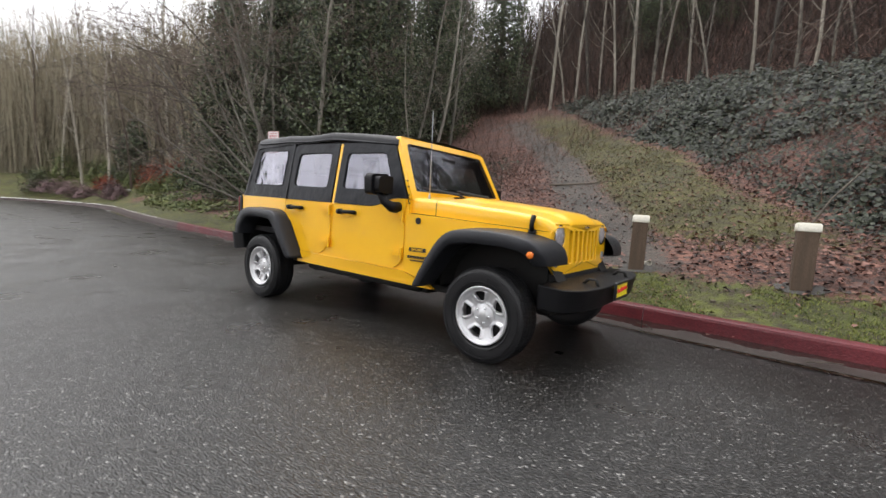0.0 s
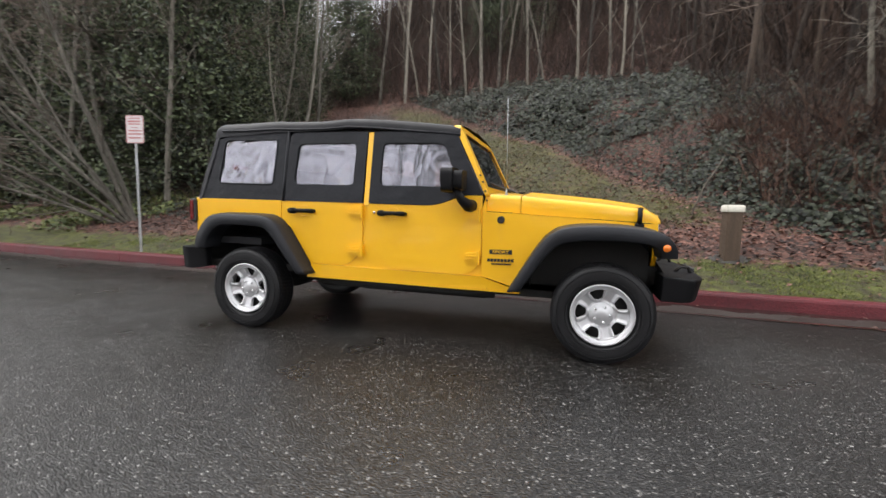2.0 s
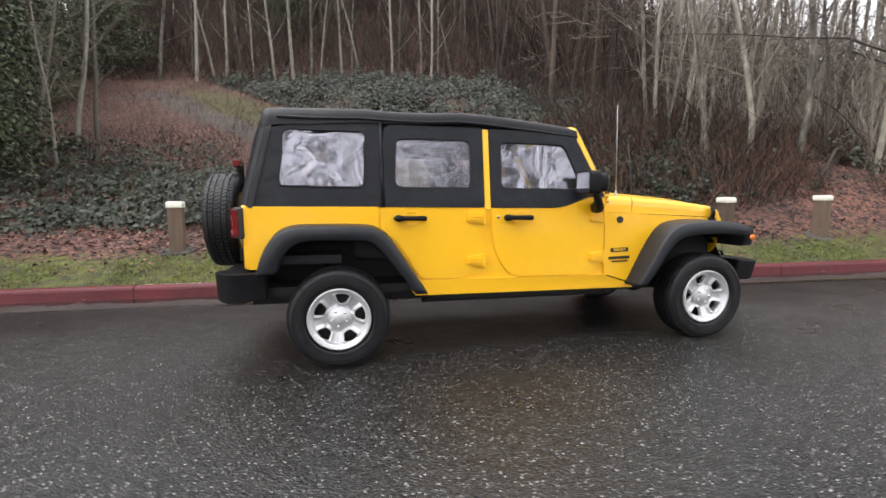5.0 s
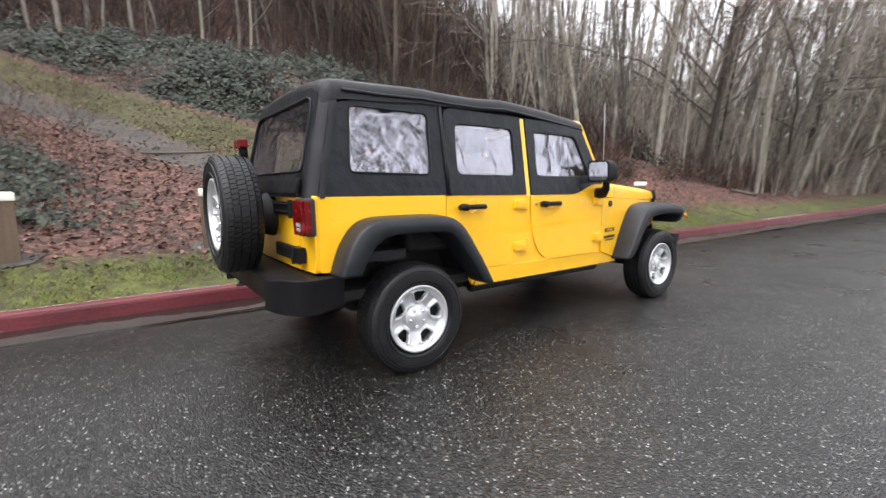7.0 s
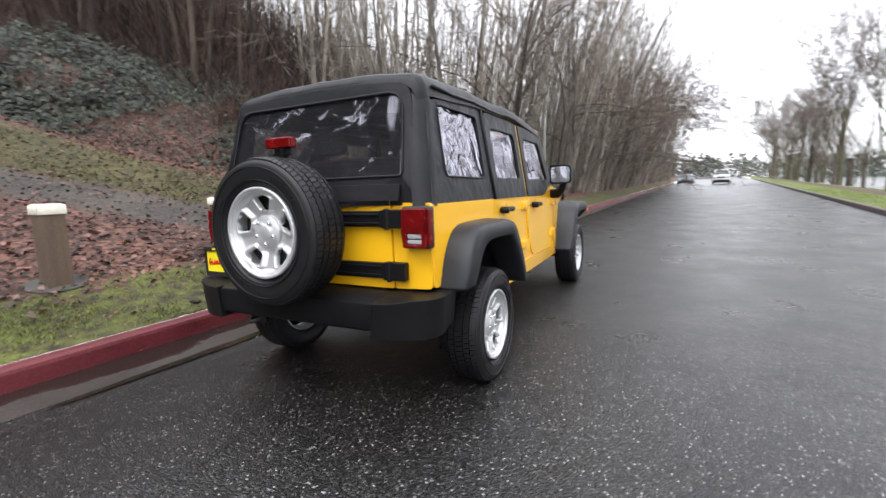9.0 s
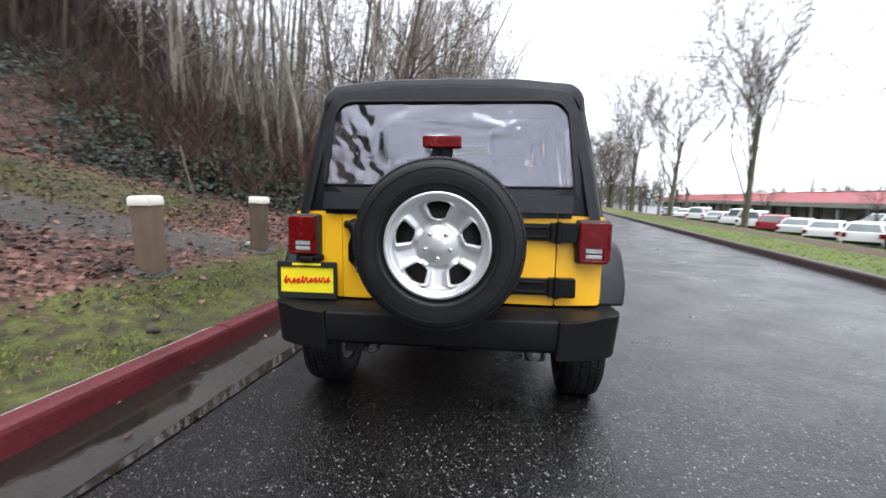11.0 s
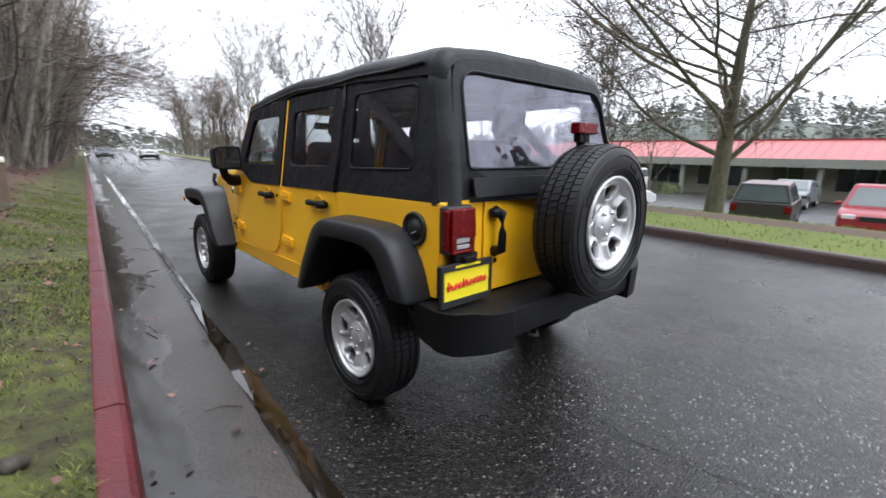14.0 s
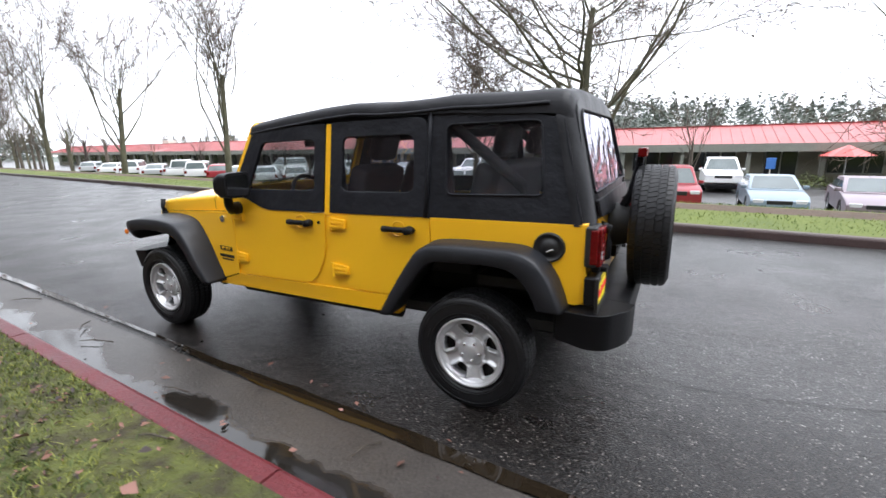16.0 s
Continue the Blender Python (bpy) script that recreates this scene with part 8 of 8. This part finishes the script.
def build_car(kind, colour, paint_name, m, label, group="parked cars"):
    s = SHAPES[kind]
    w = s["wide"] / 2
    root = thing("parked_car", label, "car", m, group)
    col = paint(paint_name, colour)
    wx = s["length"] * 0.285
    pts = []
    out = s["body"]
    # the outline with round wheel cut-outs along its lower edge
    low = out[-2][1]
    outline = out[:-1]
    for cx in (wx, -wx):
        pts = [(cx + 0.40 * math.cos(a), 0.32 + 0.40 * math.sin(a)) for a in [math.pi * k / 9 for k in range(10)]]
        outline = outline + [(x, max(z, low)) for x, z in pts]
    outline = outline + [out[-1]]
    g = Geo()
    g.plate(outline, [], lambda u, v, t: (u, (w - 0.05 * max(v - 0.75, 0) - 0.10 * max(abs(u) - 1.75, 0) ** 1.3) * (1 - 2 * t), v), 1.0)
    body = part("body", g, col, root, bevel=0.04, seg=3)
    cab = s["cabin"]
    zb = cab[0][1]

    def cy(z):
        return (w - 0.06) - 0.28 * (z - zb)

    g = Geo()
    n_ = len(cab)
    g.add([(x, -cy(z), z) for x, z in cab] + [(x, cy(z), z) for x, z in cab], [tuple(range(n_)), tuple(range(n_, 2 * n_))] + [(i, (i + 1) % n_, n_ + (i + 1) % n_, n_ + i) for i in range(n_)])
    part("cabin", g, col, body, bevel=0.05, seg=3)
    ztop = cab[1][1]
    # side windows, windscreen and rear window, a little proud of the cabin
    for sd in (-1, 1):
        a, b, c, d = cab
        mid = (a[0] + d[0]) / 2 - 0.05

        def inset(x, z):
            return (x, z)

        lo, hi = zb + 0.06, ztop - 0.10
        def edge(p, q, z):
            t = (z - p[1]) / (q[1] - p[1])
            return p[0] + (q[0] - p[0]) * t
        xr0, xr1 = edge(a, b, lo) + 0.14, edge(a, b, hi) + 0.10
        xf0, xf1 = edge(d, c, lo) - 0.14, edge(d, c, hi) - 0.10
        for q0, q1, r0, r1 in ((xr0, mid - 0.04, xr1, mid - 0.04), (mid + 0.04, xf0, mid + 0.04, xf1)):
            if q1 - q0 < 0.15:
                continue
            g = Geo()
            g.plate(rounded([(q0, lo), (q1, lo), (r1, hi), (r0, hi)], 0.04), [], lambda u, v, t, sd=sd: (u, sd * (cy(v) + 0.008 - t), v), 0.02)
            part("side_window", g, M["car_glass"], body)
    for nm, p, q, off in (("windscreen", cab[3], cab[2], 1), ("rear_window", cab[0], cab[1], -1)):
        g = Geo()
        dx, dz = q[0] - p[0], q[1] - p[1]
        ln = math.hypot(dx, dz)
        nx, nz = (dz / ln * off, -dx / ln * off)
        g.plate(rounded([(-1, 0.10), (1, 0.10), (0.95, 0.88), (-0.95, 0.88)], 0.06), [], lambda u, v, t: (p[0] + dx * v + nx * (0.010 - t), u * (cy(p[1] + dz * v) - 0.09), p[1] + dz * v + nz * (0.010 - t)), 0.02)
        part(nm, g, M["car_glass"], body)
    if kind == "pickup":
        part("load_bed", Geo().box((-2.65, -w + 0.12, 0.80), (-0.95, w - 0.12, 1.115)), M["black_plastic"], body)
    fx, rx = out[6][0], out[1][0]
    zl = out[6][1] - 0.02
    for sd in (-1, 1):
        part("headlamp", Geo().box((fx - 0.16, sd * (w - 0.28) - 0.17, zl - 0.09), (fx + 0.012, sd * (w - 0.28) + 0.17, zl + 0.06)), M["white_lens"], body, bevel=0.03)
        part("tail_lamp", Geo().box((rx - 0.012, sd * (w - 0.15) - 0.11, out[1][1] + 0.0), (rx + 0.10, sd * (w - 0.15) + 0.11, out[1][1] + 0.24)), M["red_lens"], body, bevel=0.02)
        part("door_mirror", Geo().box((cab[3][0] - 0.32, min(sd * (w - 0.04), sd * (w + 0.15)), zb + 0.02), (cab[3][0] - 0.20, max(sd * (w - 0.04), sd * (w + 0.15)), zb + 0.15)), col, body, bevel=0.03)
        for cx in (wx, -wx):
            wh = new("wheel")
            wh.parent = root
            wh.matrix_local = pose(cx, sd * (w - 0.12), 0.32, 0, 0, 0 if sd > 0 else 180)
            part("tyre", WHEEL[0], None, wh)
            part("rim", WHEEL[1], None, wh)
    part("grille", Geo().box((fx - 0.05, -w * 0.42, zl - 0.13), (fx + 0.018, w * 0.42, zl + 0.03)), M["black_ink"], body, bevel=0.02)
    part("front_bumper", Geo().box((fx - 0.12, -w * 0.86, 0.30), (fx + 0.05, w * 0.86, 0.46)), M["black_plastic"], body, bevel=0.03)
    part("rear_bumper", Geo().box((rx - 0.06, -w * 0.86, 0.34), (rx + 0.12, w * 0.86, 0.52)), M["black_plastic"], body, bevel=0.03)
    part("underside", Geo().box((rx + 0.3, -w * 0.75, 0.20), (fx - 0.3, w * 0.75, 0.40)), M["dark"], body)
    return root


WHITE, SILVER, GREY, BLUE, RED, DARK, MAUVE, PALE, NAVY, GREEN = (0.72, 0.72, 0.72), (0.42, 0.43, 0.44), (0.16, 0.17, 0.18), (0.22, 0.28, 0.34), (0.27, 0.018, 0.028), (0.035, 0.03, 0.03), (0.24, 0.19, 0.22), (0.5, 0.52, 0.5), (0.05, 0.08, 0.12), (0.06, 0.09, 0.07)
LOT_Z = -1.28
for x, y, kind, col, nm, turn, words in (
    (-8.5, -17.9, "sedan", MAUVE, "mauve_paint", 84, "dull mauve sedan parked in the lot"), (-5.7, -18.3, "sedan", BLUE, "grey_blue_paint", 90, "grey-blue sedan parked in the lot"),
    (-2.3, -18.2, "suv", RED, "red_paint", 94, "red boxy estate car parked in the lot"), (0.7, -18.3, "suv", DARK, "dark_brown_paint", -84, "dark estate car parked tail to the verge"),
    (8.0, -20.2, "hatch", WHITE, "white_paint", 214, "white hatchback parked in the lot"), (13.4, -22.0, "sedan", NAVY, "navy_paint", -40, "dark blue sedan parked in the lot"),
    (16.4, -20.6, "sedan", SILVER, "silver_paint", -42, "silver sedan parked in the lot"), (19.4, -20.8, "suv", DARK, "dark_brown_paint", -45, "dark estate car parked in the lot"),
    (22.4, -21.0, "hatch", WHITE, "white_paint", -45, "white hatchback parked in the lot"), (25.6, -21.2, "sedan", WHITE, "white_paint", -45, "white sedan parked in the lot"),
    (28.8, -21.6, "sedan", PALE, "pale_green_paint", -45, "pale sedan parked in the lot"), (32.0, -22.0, "hatch", RED, "red_paint", -45, "red hatchback parked in the lot"), (35.4, -22.4, "suv", WHITE, "white_paint", -45, "white estate car parked in the lot"),
    (39.0, -23, "pickup", WHITE, "white_paint", -45, "white pickup parked in the lot"), (43.5, -23.4, "sedan", SILVER, "silver_paint", -45, "silver sedan parked in the lot"), (48.5, -24, "suv", WHITE, "white_paint", -45, "white estate car parked in the lot"), (54, -24.6, "sedan", WHITE, "white_paint", -45, "white sedan parked in the lot"), (60, -25.4, "hatch", SILVER, "silver_paint", -45, "silver hatchback parked in the lot"),
    (-4.6, -27.3, "pickup", WHITE, "white_paint", 90, "white pickup parked in front of the building"), (1.6, -27.5, "sedan", GREY, "grey_paint", 90, "grey sedan parked in front of the building"), (11.0, -27.6, "suv", WHITE, "white_paint", 90, "white estate car parked in front of the building"), (17, -27.8, "sedan", NAVY, "navy_paint", 90, "dark blue sedan parked in front of the building"), (25, -29.5, "hatch", SILVER, "silver_paint", 90, "silver hatchback parked in front of the building"), (33, -30, "suv", PALE, "pale_green_paint", 90, "pale estate car parked in front of the building")):
    build_car(kind, col, nm, pose(x, y, LOT_Z, 0, 0, turn), words, "cars in the parking lot")
build_car("pickup", WHITE, "white_paint", pose(62, -8.2, ROAD_Z + 0.03, 0, 0, 174), "white pickup on the road ahead", "cars on the road ahead")
build_car("sedan", NAVY, "navy_paint", pose(68, kerb_y(68) - 1.9, ROAD_Z, 0, 0, 175), "dark blue sedan at the kerb ahead", "cars on the road ahead")
build_car("sedan", SILVER, "silver_paint", pose(82, kerb_y(82) - 1.9, ROAD_Z, 0, 0, 175), "silver sedan at the kerb ahead", "cars on the road ahead")
# painted bay lines
for k in range(26):
    x = -12.5 + 2.7 * k
    y0 = far_y(x) - 8.6
    g = Geo().box((x - 0.05, y0 - 4.6, LOT_Z + 0.004), (x + 0.05, y0, LOT_Z + 0.008))
    tagged(part("bay_line", g, M["cap"]), "white painted parking bay line", "bay line", group="bay lines in the lot", kind="structure")


# ---- low buildings with red metal roofs ----
def low_building(x0, x1, y, label):
    root = thing("low_building", label, "building", pose(0, 0, 0))
    z0, eave, ridge = LOT_Z, LOT_Z + 2.45, LOT_Z + 3.65
    part("wall", Geo().box((x0, y - 14, z0 - 0.2), (x1, y, eave + 0.1)), M["wall_tan"], root)
    g = Geo()
    ov = 1.7
    g.add([(x0 - ov, y + ov, eave), (x1 + ov, y + ov, eave), (x1 - 1.6, y - 2.6, ridge), (x0 + 1.6, y - 2.6, ridge), (x0 - ov, y - 15.7, eave), (x1 + ov, y - 15.7, eave), (x1 - 1.6, y - 11.4, ridge), (x0 + 1.6, y - 11.4, ridge)],
          [(0, 1, 2, 3), (1, 5, 6, 2), (5, 4, 7, 6), (4, 0, 3, 7), (3, 2, 6, 7), (0, 4, 5, 1)])
    roof_ = part("roof", g, M["roof_red"], root, "red standing-seam metal roof")
    seam = Geo()
    k = x0
    while k < x1:
        t = Vector((0, -(2.6 + ov), ridge - eave))
        seam.tube([(k, y + ov, eave + 0.02), (k, y - 2.6, ridge + 0.02)], 0.022, 4)
        k += 0.6
    part("roof_seams", seam, M["roof_red"], roof_)
    part("ridge_flashing", Geo().box((x0 + 1.5, y - 2.75, ridge - 0.02), (x1 - 1.5, y - 2.5, ridge + 0.07)), paint("dark_red_trim", (0.25, 0.03, 0.03), 0.0), roof_)
    part("fascia", Geo().box((x0 - ov - 0.05, y + ov - 0.02, eave - 0.46), (x1 + ov + 0.05, y + ov + 0.08, eave + 0.03)), M["trim_grey"], root)
    part("soffit", Geo().box((x0 - ov, y, eave - 0.06), (x1 + ov, y + ov, eave - 0.02)), M["trim_grey"], root)
    k, i = x0 + 1.0, 0
    while k < x1 - 2:
        part("column", Geo().box((k - 0.12, y + ov - 0.4, z0), (k + 0.12, y + ov - 0.16, eave - 0.05)), M["trim_grey"], root, bevel=0.01)
        if i % 3 == 1:
            d = part("door", Geo().box((k + 0.9, y - 0.02, z0 + 0.02), (k + 2.7, y + 0.05, z0 + 2.2)), M["trim_grey"], root, bevel=0.02)
            for a in (0.98, 1.84):
                part("pane", Geo().box((k + a, y + 0.04, z0 + 0.25), (k + a + 0.78, y + 0.06, z0 + 2.08)), M["window"], d)
        else:
            wdw = part("window", Geo().box((k + 0.5, y - 0.02, z0 + 0.55), (k + 3.2, y + 0.04, z0 + 2.1)), M["trim_grey"], root, bevel=0.02)
            for a in (0.58, 1.46, 2.34):
                part("pane", Geo().box((k + a, y + 0.03, z0 + 0.65), (k + a + 0.78, y + 0.055, z0 + 2.0)), M["window"], wdw)
        k += 3.7
        i += 1
    part("rooftop_unit", Geo().box(((x0 + x1) / 2 - 6, y - 7, ridge), ((x0 + x1) / 2 - 4, y - 5.5, ridge + 0.7)), M["cap"], root, bevel=0.03)
    return root


low_building(-48, 22, -32.5, "long low tan building with a red metal roof")
low_building(28, 62, -36, "low tan building with a red metal roof")
low_building(64, 110, -42, "distant low building with a red metal roof")
# hedge, parking sign and a red umbrella in front of the doors
for x in (-9.5, -6.5, -1.0, 4.5, 9.0, 14, 24, 31, 38):
    t = thing("hedge", "low clipped green hedge in front of the building", "hedge", pose(x, -30.2 if x < 20 else -33.6, LOT_Z), "hedges along the building")
    a, b = shrub_meshes(int(x * 10) % 97 + 3, 2.4, 0.9, 700, 0.12, M["shrub"])
    part("stems", a, None, t)
    part("foliage", b, None, t)
ps = thing("parking_sign", "blue and white parking sign on a post", "sign", pose(-6.9, -27.0, LOT_Z))
part("sign_post", Geo().box((-0.03, -0.03, 0), (0.03, 0.03, 1.7)), M["cap"], ps)
part("sign_panel", Geo().box((-0.22, 0.03, 1.15), (0.22, 0.05, 1.75)), paint("sign_blue", (0.05, 0.16, 0.45), 0.0), ps, bevel=0.01)
um = thing("parasol", "faded red parasol in front of the building", "parasol", pose(-10.8, -30.0, LOT_Z))
part("pole", Geo().tube([(0, 0, 0), (0, 0, 2.3)], 0.03, 8), M["steel"], um)
g = Geo()
n_ = 8
g.add([(1.3 * math.cos(6.283 * j / n_), 1.3 * math.sin(6.283 * j / n_), 1.75) for j in range(n_)] + [(0, 0, 2.35)], [(j, (j + 1) % n_, n_) for j in range(n_)])
part("canopy", g, paint("parasol_red", (0.5, 0.05, 0.04), 0.0), um, tidy=False)
